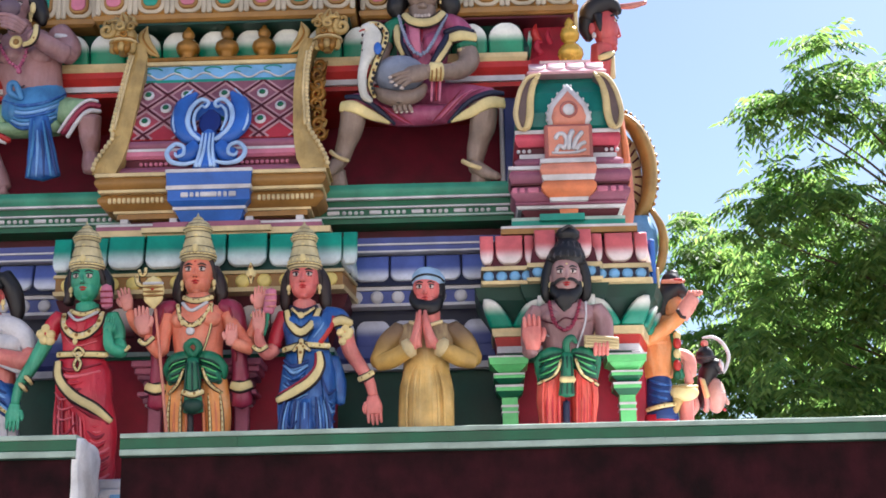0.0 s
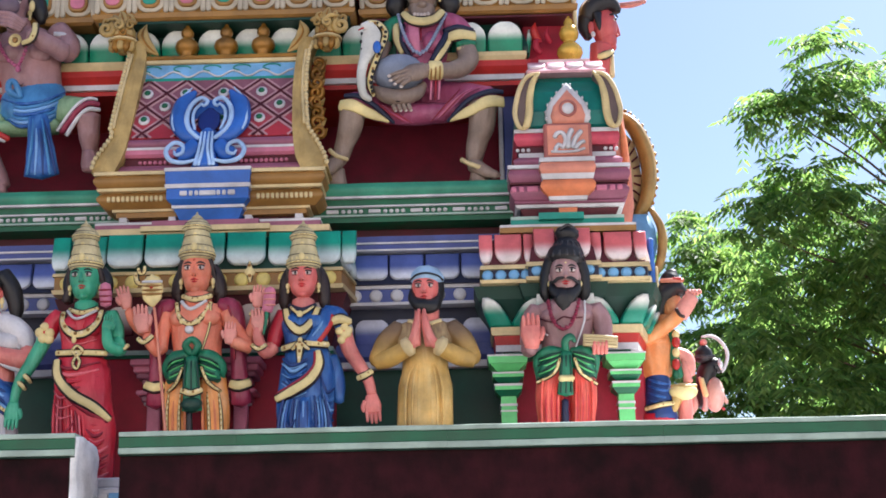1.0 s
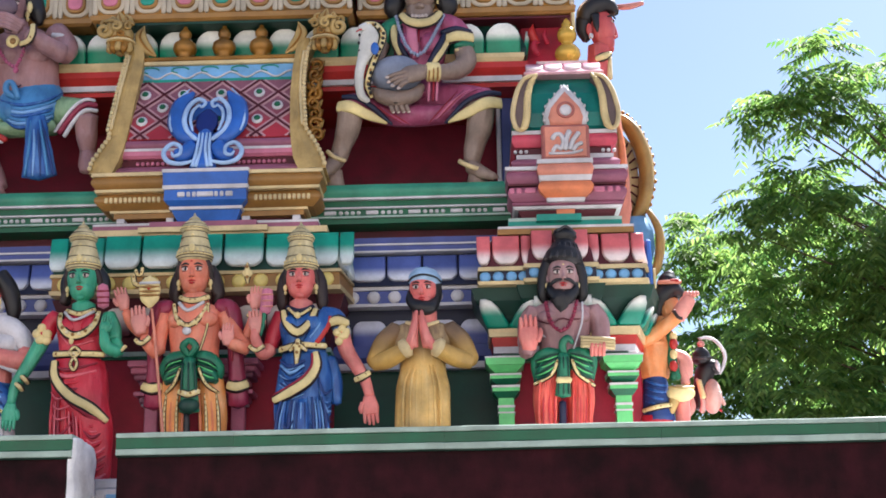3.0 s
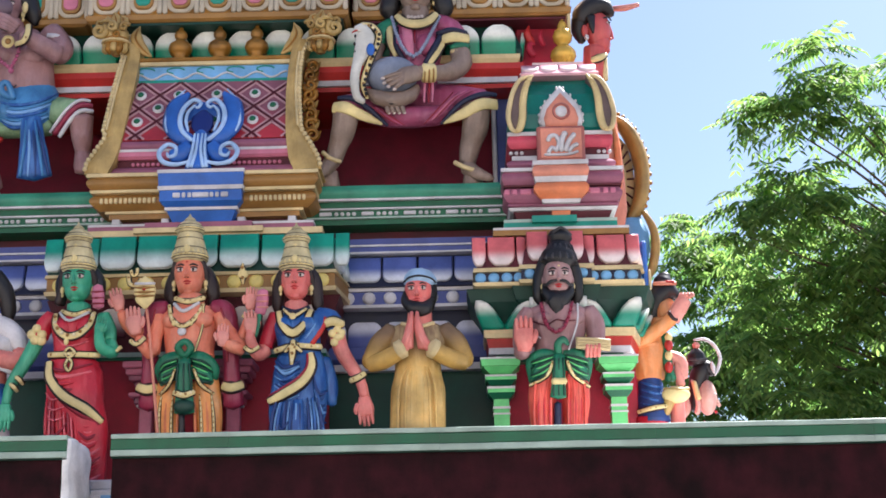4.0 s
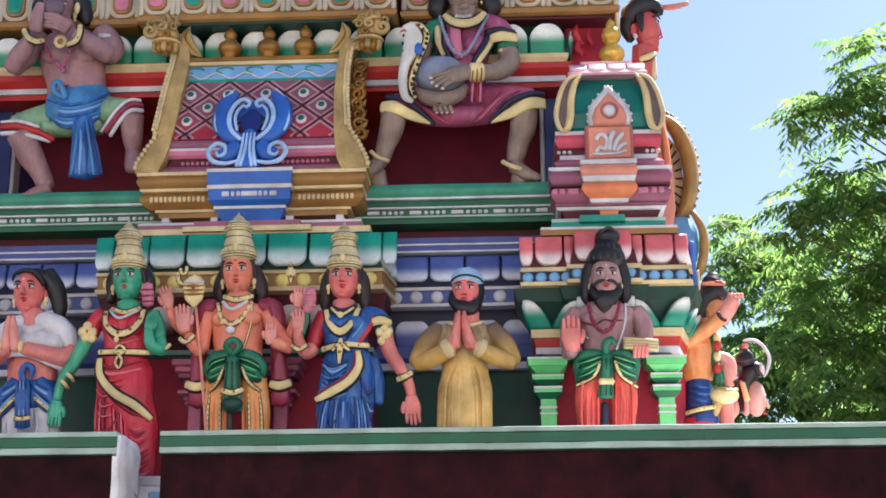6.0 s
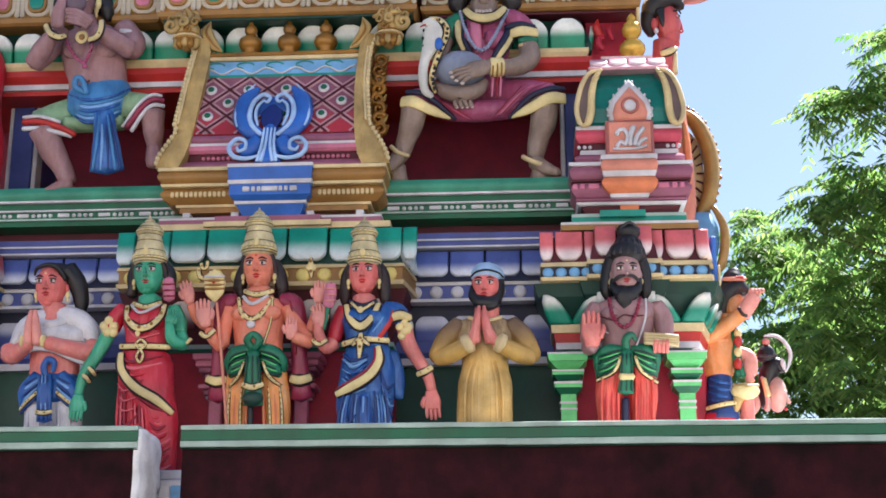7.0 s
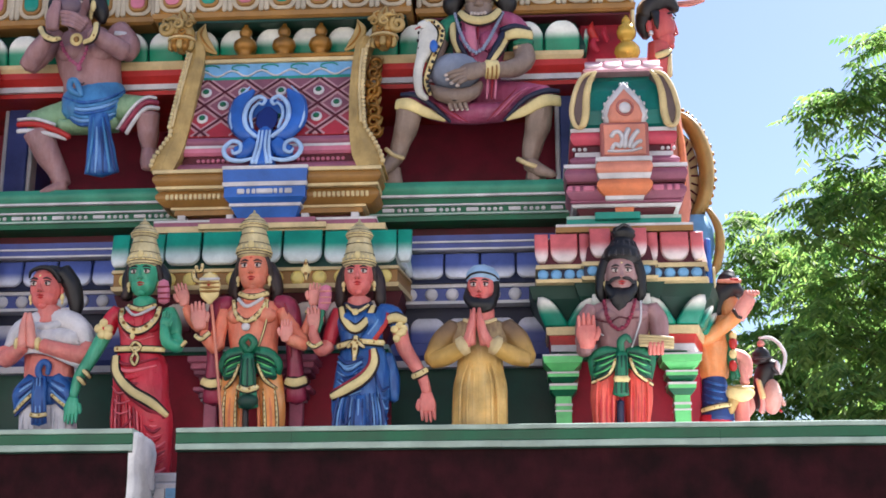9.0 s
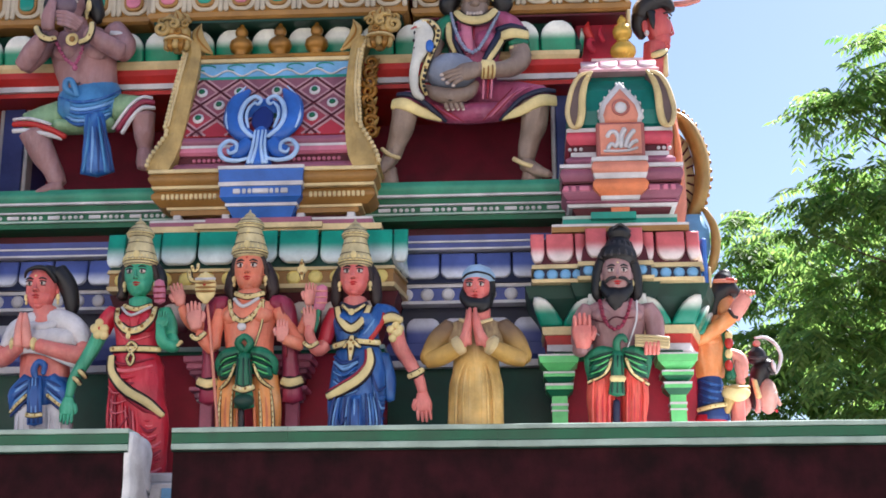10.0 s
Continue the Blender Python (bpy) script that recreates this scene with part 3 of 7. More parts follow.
band(co, "orange_step", KX0 + 0.06, KX1 - 0.0, 0.02, 1.9, [(0, 3.686), (0.0, 3.716)], OCHRE)
band(co, "white_step", KX0 + 0.06, KX1 - 0.0, 0.018, 1.9, [(0, 3.7165), (0.0, 3.73)], WHITE)
band(co, "green_step", KX0 + 0.12, KX1 - 0.06, 0.03, 1.9, [(0, 3.7305), (0.0, 3.76)], TEAL)
band(co, "white_step", KX0 + 0.12, KX1 - 0.06, 0.028, 1.9, [(0, 3.7605), (0.0, 3.778)], PALEGREEN)
band(co, "middle_step", 0.93, 1.17, -0.01, 0.2, [(0, 3.75), (0.0, 3.786)], TEAL)


def green_pillar(cx):
    t = thing("green_pillar", "bright green pillar with stepped flaring capital", "pillar", "corner niche pillars")
    for name, w0, w1, z0, z1, mat in (("shaft", 0.04, 0.04, 2.386, 2.80, PILLARGREEN), ("collar", 0.045, 0.07, 2.801, 2.83, GREEN), ("collar", 0.07, 0.07, 2.831, 2.85, PILLARGREEN),
                                      ("collar_line", 0.072, 0.074, 2.851, 2.862, WHITE), ("bell", 0.045, 0.078, 2.863, 2.895, GREEN), ("bell", 0.08, 0.08, 2.896, 2.912, PILLARGREEN),
                                      ("collar_line", 0.082, 0.082, 2.913, 2.922, WHITE), ("capital", 0.05, 0.092, 2.923, 2.965, PILLARGREEN), ("abacus", 0.098, 0.104, 2.966, 3.0, PILLARGREEN),
                                      ("collar_line", 0.106, 0.106, 3.0005, 3.009, WHITE), ("shaft_ring", 0.045, 0.045, 2.72, 2.728, WHITE), ("shaft_ring", 0.045, 0.045, 2.75, 2.762, WHITE)):
        m = Mesh()
        m.steps(cx - w0, cx + w0, 0.05 - w0, 0.05 + w0, [(0, z0), (w1 - w0, z1)], mat)
        m.v = [(x, (0.05 + w0 + (w1 - w0) * (z - z0) / (z1 - z0)) if y > 0.05 else y, z) for x, y, z in m.v]
        part(name, m, t)


green_pillar(0.737)
green_pillar(1.345)

# ---- barrel-roofed shrine over the centre pavilion ----
br = thing("barrel_roof_shrine", "painted barrel-roofed shrine with lozenge panel and gold gables", "miniature shrine")
BX0, BX1 = -1.43, -0.27
band(br, "foot", BX0 + 0.10, BX1 - 0.10, 0.09, 0.66, [(-0.02, 3.809), (-0.02, 3.838)], DKMAROON)
for cx in (-1.33, -1.06, -0.645, -0.37):
    block(br, "foot_block", cx - 0.022, cx + 0.022, 0.05, 0.12, 3.809, 3.838, WHITE, 0.004)
band(br, "bottom_step", BX0 + 0.06, BX1 - 0.06, 0.06, 0.66, [(0.0, 3.8385), (0.0, 3.868)], OCHRE)
band(br, "cream_line", BX0 + 0.04, BX1 - 0.04, 0.05, 0.66, [(0, 3.8685), (0, 3.882)], CREAM)
band(br, "tooth_band", BX0, BX1, 0.04, 0.66, roll(3.8825, 3.97, -0.01, 0.038, 0.01), OCHRE)
band(br, "cream_line", BX0, BX1, 0.02, 0.66, [(0.03, 3.9705), (0.035, 3.985)], CREAM)
band(br, "top_slab", BX0, BX1, 0.02, 0.66, roll(3.9855, 4.055, 0.022, 0.022, 0.035), OCHRE)
band(br, "cream_line", BX0, BX1, 0.02, 0.66, [(0.05, 4.0555), (0.05, 4.075)], CREAM)
tooth_m = Mesh(); tooth_m.box(-0.009, 0.009, -0.012, 0.004, -0.016, 0.016, CREAM, 0.006)
tooth = tooth_m.data("tooth")
for i in range(12):
    put("tooth", tooth, br, -1.40 + 0.026 * i, 0.006, 3.927)
    put("tooth", tooth, br, -0.585 + 0.026 * i, 0.008, 3.927)
BLX0, BLX1 = -1.05, -0.655
for prof, mat, name in (([(-0.04, 3.80), (-0.01, 3.86)], RBLUE, "blue_foot"), ([(0.0, 3.8605), (0.0, 3.877)], WHITE, "white_line"), ([(-0.01, 3.8775), (0.025, 3.905), (0.025, 3.965)], RBLUE, "blue_middle"),
                        ([(0.032, 3.9655), (0.035, 3.988)], WHITE, "white_line"), ([(0.03, 3.9885), (0.035, 4.06)], RBLUE, "blue_top"), ([(0.038, 4.0605), (0.038, 4.08)], WHITE, "white_line")):
    band(br, name, BLX0, BLX1, -0.02, 0.2, prof, mat)
for k, w in ((-0.13, 0.02), (-0.09, 0.01), (-0.06, 0.01), (0.0, 0.045), (0.06, 0.01), (0.09, 0.01), (0.13, 0.02)):
    block(br, "white_inlay", -0.8525 + k - w, -0.8525 + k + w, -0.054, -0.04, 3.922, 3.95, WHITE, 0.006)
for prof, mat, name in ((roll(4.0765, 4.135, 0.0, 0.024), PURPLE, "purple_roll"), ([(-0.02, 4.1355), (-0.02, 4.185)], DKMAROON, "dark_band"),
                        ([(-0.005, 4.1855), (0.01, 4.20), (0.01, 4.225)], PINK, "pink_band"), ([(0.012, 4.2255), (0.012, 4.24)], WHITE, "white_line"), (roll(4.2405, 4.29, 0.0, 0.012), PURPLE, "pink_band")):
    band(br, name, BX0 + 0.03, BX1 - 0.03, 0.06, 0.66, prof, mat)
row(br, "dot", dot(0.011, 0.008, PINK), BX0 + 0.16, BX1 - 0.16, 30, 0.079, 4.16)
# leaning front of the vault
PX0, PX1 = -1.345, -0.385
m = Mesh()
prof = [(0.09, 4.29), (0.13, 4.42), (0.19, 4.60), (0.25, 4.73), (0.25, 4.85), (0.32, 4.85), (0.66, 4.69), (0.66, 4.29)]
k = len(prof)
v = [(x, y, z) for x in (PX0, PX1) for y, z in prof]
m.add(v, [[i, (i + 1) % k, (i + 1) % k + k, i + k] for i in range(k)] + [list(range(k))[::-1], list(range(k, 2 * k))], DKMAROON)
part("vault", m, br)
SL0, SL1 = Vector((0, 0.068, 4.295)), Vector((0, 0.205, 4.694))
sl_ang = math.degrees(math.atan2(SL1.y - SL0.y, SL1.z - SL0.z))
sl_len = (SL1 - SL0).length
m = Mesh()
m.box(PX0 + 0.015, PX1 - 0.015, -0.008, 0.004, 0.0, sl_len, P_PURPLE, 0.002)
panel = part("lozenge_panel", m, br, "mauve to red panel with lozenges")
panel.matrix_basis = pose(0, SL0.y, SL0.z, -sl_ang)
HW, HH = 0.108, 0.097


def strip(x0, z0, x1, z1, w, mat, y=-0.016):
    d = Vector((x1 - x0, 0, z1 - z0)).normalized()
    n = Vector((-d.z, 0, d.x)) * w
    a, b = Vector((x0, 0, z0)), Vector((x1, 0, z1))
    s = Mesh()
    vv = [(a - n), (b - n), (b + n), (a + n)]
    s.add([(p.x, y, p.z) for p in vv] + [(p.x, -0.004, p.z) for p in vv], [[0, 1, 2, 3], [0, 4, 5, 1], [1, 5, 6, 2], [2, 6, 7, 3], [3, 7, 4, 0]], mat)
    return s


def clip_line(x0, z0, x1, z1, bx0, bx1, bz0, bz1):
    t0, t1 = 0.0, 1.0
    for p, q in ((-(x1 - x0), x0 - bx0), (x1 - x0, bx1 - x0), (-(z1 - z0), z0 - bz0), (z1 - z0, bz1 - z0)):
        if abs(p) < 1e-9:
            if q < 0:
                return None
        elif p < 0:
            t0 = max(t0, q / p)
        else:
            t1 = min(t1, q / p)
    return None if t0 >= t1 else (x0 + t0 * (x1 - x0), z0 + t0 * (z1 - z0), x0 + t1 * (x1 - x0), z0 + t1 * (z1 - z0))


bounds = (PX0 + 0.02, PX1 - 0.02, 0.004, sl_len - 0.004)
LCX, LCZ = -1.25, 0.13
for i in range(-8, 14):
    for sg in (1, -1):
        xa = LCX + HW + 2 * HW * i
        c = clip_line(xa - 5 * HW * sg, LCZ - 5 * HH, xa + 5 * HW * sg, LCZ + 5 * HH, *bounds)
        if c:
            part("lattice_strip", strip(*c, 0.006, DKMAROON), panel)
        for off in (-0.02, 0.02):
            c = clip_line(xa + off - 5 * HW * sg, LCZ - 5 * HH, xa + off + 5 * HW * sg, LCZ + 5 * HH, *bounds)
            if c and math.hypot(c[2] - c[0], c[3] - c[1]) > 0.02:
                part("white_edging", strip(*c, 0.006, paint("pale pink edging", "b98e92", 0.5), -0.012), panel)
fl_w, fl_g = dot(0.034, 0.008, WHITE), dot(0.02, 0.012, GREEN)
for i in range(-1, 10):
    for j in range(0, 5):
        cx, cz = LCX + HW * i, LCZ + HH * j
        if (i + j) % 2 == 0 and bounds[0] + 0.03 < cx < bounds[1] - 0.03 and cz < sl_len - 0.03:
            put("flower", fl_w, panel, cx, -0.012, cz, sx=0.95)
            put("flower_centre", fl_g, panel, cx, -0.016, cz)
# scalloped light-blue band over the panel
m = Mesh()
m.box(PX0 + 0.04, PX1 - 0.03, 0.215, 0.325, 4.698, 4.804, LTBLUE, 0.004)
part("scallop_band", m, br, "light blue band with white waves")
block(br, "teal_line", PX0 + 0.04, PX1 - 0.03, 0.207, 0.325, 4.690, 4.718, TEAL, 0.003)
block(br, "white_line", PX0 + 0.02, PX1 - 0.01, 0.198, 0.325, 4.8045, 4.828, CREAM, 0.004)
for i in range(5):
    x0 = PX0 + 0.055 + 0.172 * i
    m = Mesh()
    m.tube([(x0 + 0.172 * t, 0.211, 4.741 + 0.018 * math.cos(2 * math.pi * t)) for t in (0, 0.17, 0.33, 0.5, 0.67, 0.83, 1)], 0.006, WHITE, 6, 3)
    m.tube([(x0 + 0.05 + 0.05 * math.cos(a), 0.211, 4.776 + 0.018 * math.sin(a)) for a in (0.2, 1.0, 1.9, 2.8, 3.6, 4.4)], 0.004, TEAL, 6, 3)
    part("wave", m, br)
block(br, "ridge", PX0 + 0.02, PX1 - 0.02, 0.20, 0.325, 4.8285, 4.856, BRASS, 0.006)


def kalasam(cx, cy, z, s, mat, name="finial", label="turned gold pot finial"):
    m = Mesh()
    m.lathe(cx, cy, [(0.03 * s, z), (0.042 * s, z + 0.008 * s), (0.03 * s, z + 0.02 * s), (0.05 * s, z + 0.035 * s), (0.06 * s, z + 0.06 * s), (0.055 * s, z + 0.085 * s), (0.03 * s, z + 0.105 * s),
                     (0.022 * s, z + 0.115 * s), (0.03 * s, z + 0.125 * s), (0.033 * s, z + 0.14 * s), (0.025 * s, z + 0.157 * s), (0.012 * s, z + 0.17 * s), (0.004 * s, z + 0.235 * s)], mat, 18)
    return m


for cx in (-1.057, -0.829, -0.613):
    part("finial", kalasam(cx, 0.262, 4.857, 1.16, BRASS), br, "turned gold pot finial")


GOLDPALE = paint("pale gold paint", "b89a5e", 0.42, wear=0.5, brush="94743c")


def volute(m, cx, cy, cz, r, turns, start, way, mat, thick):
    """A curl that winds in towards its centre."""
    n = int(turns * 8)
    pts = [(cx + way * r * (1 - 0.8 * i / n) * math.cos(start + turns * 6.283 * i / n), cy - 0.012 * i / n, cz + r * (1 - 0.8 * i / n) * math.sin(start + turns * 6.283 * i / n)) for i in range(n + 1)]
    m.tube(pts, [thick * (1 - 0.55 * i / n) for i in range(n + 1)], mat, 7, 2)


def gable(side, rows, mx, mz):
    """Gold gable board of the vault's end, rows of (height, front, outer x, inner x) upwards: a curved board with scalloped edge, kicked-out foot and a carved beast mask on top."""
    mt = Mesh()
    vv, back = [], 0.36
    for z, y, xo, xi in rows:
        mid = (xo + xi) / 2
        vv += [(xo, y + 0.012, z), (mid, y - 0.006, z), (xi, y + 0.010, z), (xi, max(y + 0.10, back), z), (xo, max(y + 0.10, back), z)]
    n = len(rows)
    mt.add(vv, [[5 * i + k, 5 * i + (k + 1) % 5, 5 * i + 5 + (k + 1) % 5, 5 * i + 5 + k] for i in range(n - 1) for k in range(5)] + [[4, 3, 2, 1, 0], [5 * n - 5 + k for k in range(5)]], GOLDPALE)
    gb = part("gable_board", mt, br, "pale gold gable board with scalloped edge")
    zs = [r[0] for r in rows]

    def edge(z, k):
        return float(np.interp(z, zs, [r[k] for r in rows]))
    for i in range(30):
        z = 4.11 + 0.80 * i / 29
        b_ = Mesh()
        b_.ball((edge(z, 2), edge(z, 1) + 0.004, z), (0.014, 0.014, 0.016), CREAM, 8, 5)
        part("scallop", b_, gb)
    rim = Mesh()
    rim.tube([(edge(z, 2) - side * 0.018, edge(z, 1) - 0.002, z) for z in np.linspace(4.36, 4.86, 9)], 0.008, CREAM, 6, 2)
    part("rim", rim, gb)
    # foliage carved along the outer side
    if side > 0:
        for k2 in range(8):
            c_ = Mesh()
            z = 4.34 + 0.068 * k2
            xx, yy = edge(z, 2) + 0.045, edge(z, 1) + 0.12
            volute(c_, xx, yy, z, 0.040, 1.3, 0.6 * k2, 1 if k2 % 2 else -1, BRASS, 0.016)
            c_.tube([(xx - 0.03, yy, z - 0.03), (xx + 0.02, yy + 0.01, z - 0.01), (xx + 0.045, yy + 0.02, z + 0.035)], [0.014, 0.018, 0.005], (BRASS, GOLD)[k2 % 2], 7, 3)
            part("foliage", c_, gb)
    mk = Mesh()
    my = 0.20
    mk.lathe(mx, my, [(0.025, mz - 0.13), (0.045, mz - 0.095), (0.060, mz - 0.082), (0.076, mz - 0.066), (0.078, mz - 0.052), (0.062, mz - 0.044), (0.070, mz - 0.03), (0.072, mz + 0.0), (0.05, mz + 0.04), (0.02, mz + 0.06)], GOLDPALE, 18)
    for q, r_, mat in ((-0.058, 0.080, CREAM), (-0.074, 0.070, BRASS), (-0.040, 0.068, BRASS)):
        mk.tube([(mx + r_ * math.cos(a), my + r_ * math.sin(a), mz + q) for a in np.linspace(0, 6.283, 15)], 0.007, mat, 6, 2)
    # snout and jaw curling outwards, bulging eyes, brow curls
    volute(mk, mx + side * 0.085, my - 0.055, mz + 0.0, 0.045, 1.4, 2.2, side, GOLDPALE, 0.021)
    volute(mk, mx + side * 0.09, my - 0.03, mz + 0.055, 0.032, 1.2, 2.4, side, GOLD, 0.016)
    volute(mk, mx - side * 0.055, my - 0.06, mz + 0.02, 0.030, 1.2, 0.4, -side, GOLD, 0.014)
    volute(mk, mx + side * 0.01, my - 0.085, mz + 0.012, 0.030, 1.3, 1.2, side, GOLDPALE, 0.014)
    volute(mk, mx - side * 0.02, my - 0.08, mz - 0.03, 0.022, 1.1, 3.0, -side, BRASS, 0.011)
    mk.tube([(mx - side * 0.02, my - 0.07, mz + 0.03), (mx + side * 0.03, my - 0.085, mz + 0.052), (mx + side * 0.07, my - 0.08, mz + 0.048)], [0.006, 0.013, 0.007], GOLDPALE, 7, 3)
    for dx, top, w_ in ((0.0, 0.125, 0.036), (0.045, 0.105, 0.026), (-0.045, 0.10, 0.026)):
        mk.tube([(mx + dx * 0.5, my, mz + 0.035), (mx + dx, my - 0.02, mz + 0.075), (mx + dx * 0.9 + side * 0.012, my - 0.03, mz + top)], [(w_ * 0.8, 0.02), (w_, 0.022), (0.008, 0.008)], GOLDPALE, 8, 4)
        mk.tube([(mx + dx * 0.7, my - 0.03, mz + 0.05), (mx + dx, my - 0.045, mz + 0.078), (mx + dx * 0.9 + side * 0.012, my - 0.036, mz + top - 0.012)], [0.004, 0.006, 0.003], BRASS, 6, 3)
    for i in range(5):
        a = -1.0 + 0.5 * i
        mk.tube([(mx + 0.068 * math.sin(a), my - 0.055 * math.cos(a), mz - 0.075), (mx + 0.062 * math.sin(a), my - 0.065 * math.cos(a), mz - 0.115), (mx + 0.05 * math.sin(a), my - 0.05, mz - 0.125 - 0.02 * (i % 2))], [0.020, 0.024, 0.006], (GOLDPALE, BRASS)[i % 2], 6, 3)
    part("beast_mask", mk, gb, "carved gold beast mask with curls")
    # pointed leaf that sweeps from the mask down to the ridge
    lf = Mesh()
    xi = rows[-1][3] + side * 0.012
    lf.tube([(xi - side * 0.015, 0.215, 5.06), (xi + side * 0.004, 0.21, 4.99), (xi - side * 0.03, 0.215, 4.92), (xi - side * 0.085, 0.225, 4.872)], [(0.004, 0.006), (0.036, 0.014), (0.034, 0.016), (0.008, 0.010)], GOLDPALE, 10, 5)
    lf.tube([(xi - side * 0.012, 0.197, 5.04), (xi + side * 0.004, 0.19, 4.98), (xi - side * 0.03, 0.195, 4.92), (xi - side * 0.075, 0.21, 4.88)], [0.003, 0.007, 0.007, 0.003], BRASS, 6, 4)
    part("ridge_leaf", lf, gb)


gable(-1, [(4.08, -0.02, -1.50, -1.375), (4.15, -0.01, -1.49, -1.345), (4.24, 0.015, -1.445, -1.325), (4.32, 0.04, -1.405, -1.315), (4.345, 0.045, -1.425, -1.312), (4.58, 0.10, -1.402, -1.29), (4.75, 0.15, -1.385, -1.278), (4.86, 0.18, -1.372, -1.275), (4.95, 0.20, -1.40, -1.29)], -1.415, 5.005)
gable(1, [(4.08, -0.02, -0.205, -0.355), (4.15, -0.01, -0.222, -0.385), (4.24, 0.015, -0.265, -0.40), (4.33, 0.04, -0.318, -0.41), (4.355, 0.045, -0.325, -0.412), (4.58, 0.10, -0.345, -0.42), (4.75, 0.15, -0.345, -0.415), (4.86, 0.18, -0.335, -0.405), (4.95, 0.20, -0.30, -0.39)], -0.235, 4.99)

# blue horseshoe ornament
HX, HZ = -0.872, 4.09
LBL = paint("pale blue paint", "a9c6ea", 0.45)
DBL = paint("deep blue paint", "10246a", 0.5)


def hz(z):
    return -0.035 + max(0.0, z - 4.13) * 0.36


hs = Mesh()
hs.pad([(HX + 0.135 * math.cos(a), HZ + 0.30 + 0.15 * math.sin(a)) for a in np.linspace(0, 6.283, 19)[:-1]], hz(HZ + 0.36) + 0.03, 0.012, RBLUE, back=0.06)
orn = part("horseshoe_ornament", hs, br, "blue horseshoe ornament with pale scrolls")


def arc(pts, radii, mat, lift=0.0, seg=8):
    q_ = Mesh()
    q_.tube([(HX + 0.95 * x, hz(HZ + 1.07 * z) - lift, HZ + 1.07 * z) for x, z in pts], radii, mat, seg, 5)
    part("scroll" if mat is LBL else "lobe", q_, orn)


for s in (-1, 1):
    arc([(s * 0.05, 0.17), (s * 0.12, 0.20), (s * 0.175, 0.28), (s * 0.165, 0.39), (s * 0.105, 0.475)], [0.03, (0.05, 0.03), (0.058, 0.03), (0.055, 0.03), 0.014], RBLUE)
    arc([(s * 0.20, 0.22), (s * 0.217, 0.29), (s * 0.20, 0.40), (s * 0.125, 0.495)], [0.006, 0.009, 0.009, 0.004], LBL, 0.015, 6)
    arc([(s * 0.045, 0.16), (s * 0.105, 0.215), (s * 0.13, 0.29), (s * 0.115, 0.37), (s * 0.065, 0.42), (s * 0.02, 0.40), (s * 0.035, 0.37), (s * 0.06, 0.385)], [0.012, 0.014, 0.015, 0.014, 0.013, 0.011, 0.009, 0.004], LBL, 0.028)
    arc([(s * 0.075, 0.22), (s * 0.095, 0.29), (s * 0.085, 0.35), (s * 0.05, 0.385)], [0.008, 0.010, 0.010, 0.006], LBL, 0.026, 6)
    arc([(s * 0.06, 0.13), (s * 0.11, 0.085), (s * 0.16, 0.07)], [(0.05, 0.03), (0.05, 0.03), (0.04, 0.03)], RBLUE)
    arc([(s * 0.045, 0.03), (s * 0.12, 0.015), (s * 0.195, 0.03), (s * 0.225, 0.085), (s * 0.185, 0.135), (s * 0.135, 0.12), (s * 0.13, 0.075), (s * 0.165, 0.06), (s * 0.18, 0.085)], [0.008, 0.012, 0.014, 0.014, 0.013, 0.012, 0.011, 0.01, 0.006], LBL, 0.028)
    for q in (0.012, 0.032):
        arc([(s * (q + 0.022), 0.0), (s * q * 1.1, 0.10), (s * q, 0.20)], [0.011, 0.009, 0.006], LBL, 0.03, 6)
arc([(0, 0.0), (0, 0.10), (0, 0.22)], [(0.075, 0.03), (0.05, 0.03), (0.04, 0.025)], RBLUE)
arc([(0, 0.20), (0, 0.26), (0, 0.31), (0, 0.355)], [(0.03, 0.01), (0.062, 0.012), (0.06, 0.012), (0.02, 0.01)], DBL, 0.012, 14)

# ---- corner turret ----
tu = thing("corner_turret", "stepped pink and purple turret with teal dome and gold finial", "miniature shrine")
TX0, TX1 = 0.835, 1.365
for prof, mat, name in (([(-0.02, 3.779), (0.0, 3.82)], DKMAROON, "foot"), ([(0.02, 3.8205), (0.03, 3.835)], WHITE, "white_line"), (roll(3.8355, 3.855, 0.01, 0.012, 0.03), PURPLE, "plum_step"), (roll(3.8555, 3.943, 0.02, 0.028, 0.035), PURPLE, "roll"),
                        ([(0.052, 3.9455), (0.055, 3.955)], DKMAROON, "dark_line"), (roll(3.9555, 4.03, 0.045, 0.016, 0.05), PURPLE, "slab"), ([(0.065, 4.0305), (0.065, 4.05)], WHITE, "white_line"),
                        (roll(4.0505, 4.115, 0.0, 0.032), PURPLE, "roll"), ([(0.0, 4.1155), (0.0, 4.14)], WHITE, "white_line"), ([(-0.01, 4.1405), (-0.01, 4.18)], DKMAROON, "bead_band"), (roll(4.1805, 4.25, 0.005, 0.014, 0.015), paint("rose red paint", "c2485a", 0.5), "red_step"),
                        ([(0.022, 4.2505), (0.022, 4.272)], WHITE, "white_line")):
    band(tu, name, TX0, TX1, 0.03, 0.70, prof, mat)
for cx in (0.83, 0.86, 0.89, 1.31, 1.34, 1.37):
    put("bead", dot(0.011, 0.008, WHITE), tu, cx, 0.038, 4.16)
pk = Mesh(); pk.box(-0.03, 0.03, -0.012, 0.004, -0.015, 0.015, PINK, 0.006)
pk2 = Mesh(); pk2.box(-0.014, 0.014, -0.012, 0.004, -0.015, 0.015, PINK, 0.006)
pkd, pkd2 = pk.data("inlay"), pk2.data("inlay")
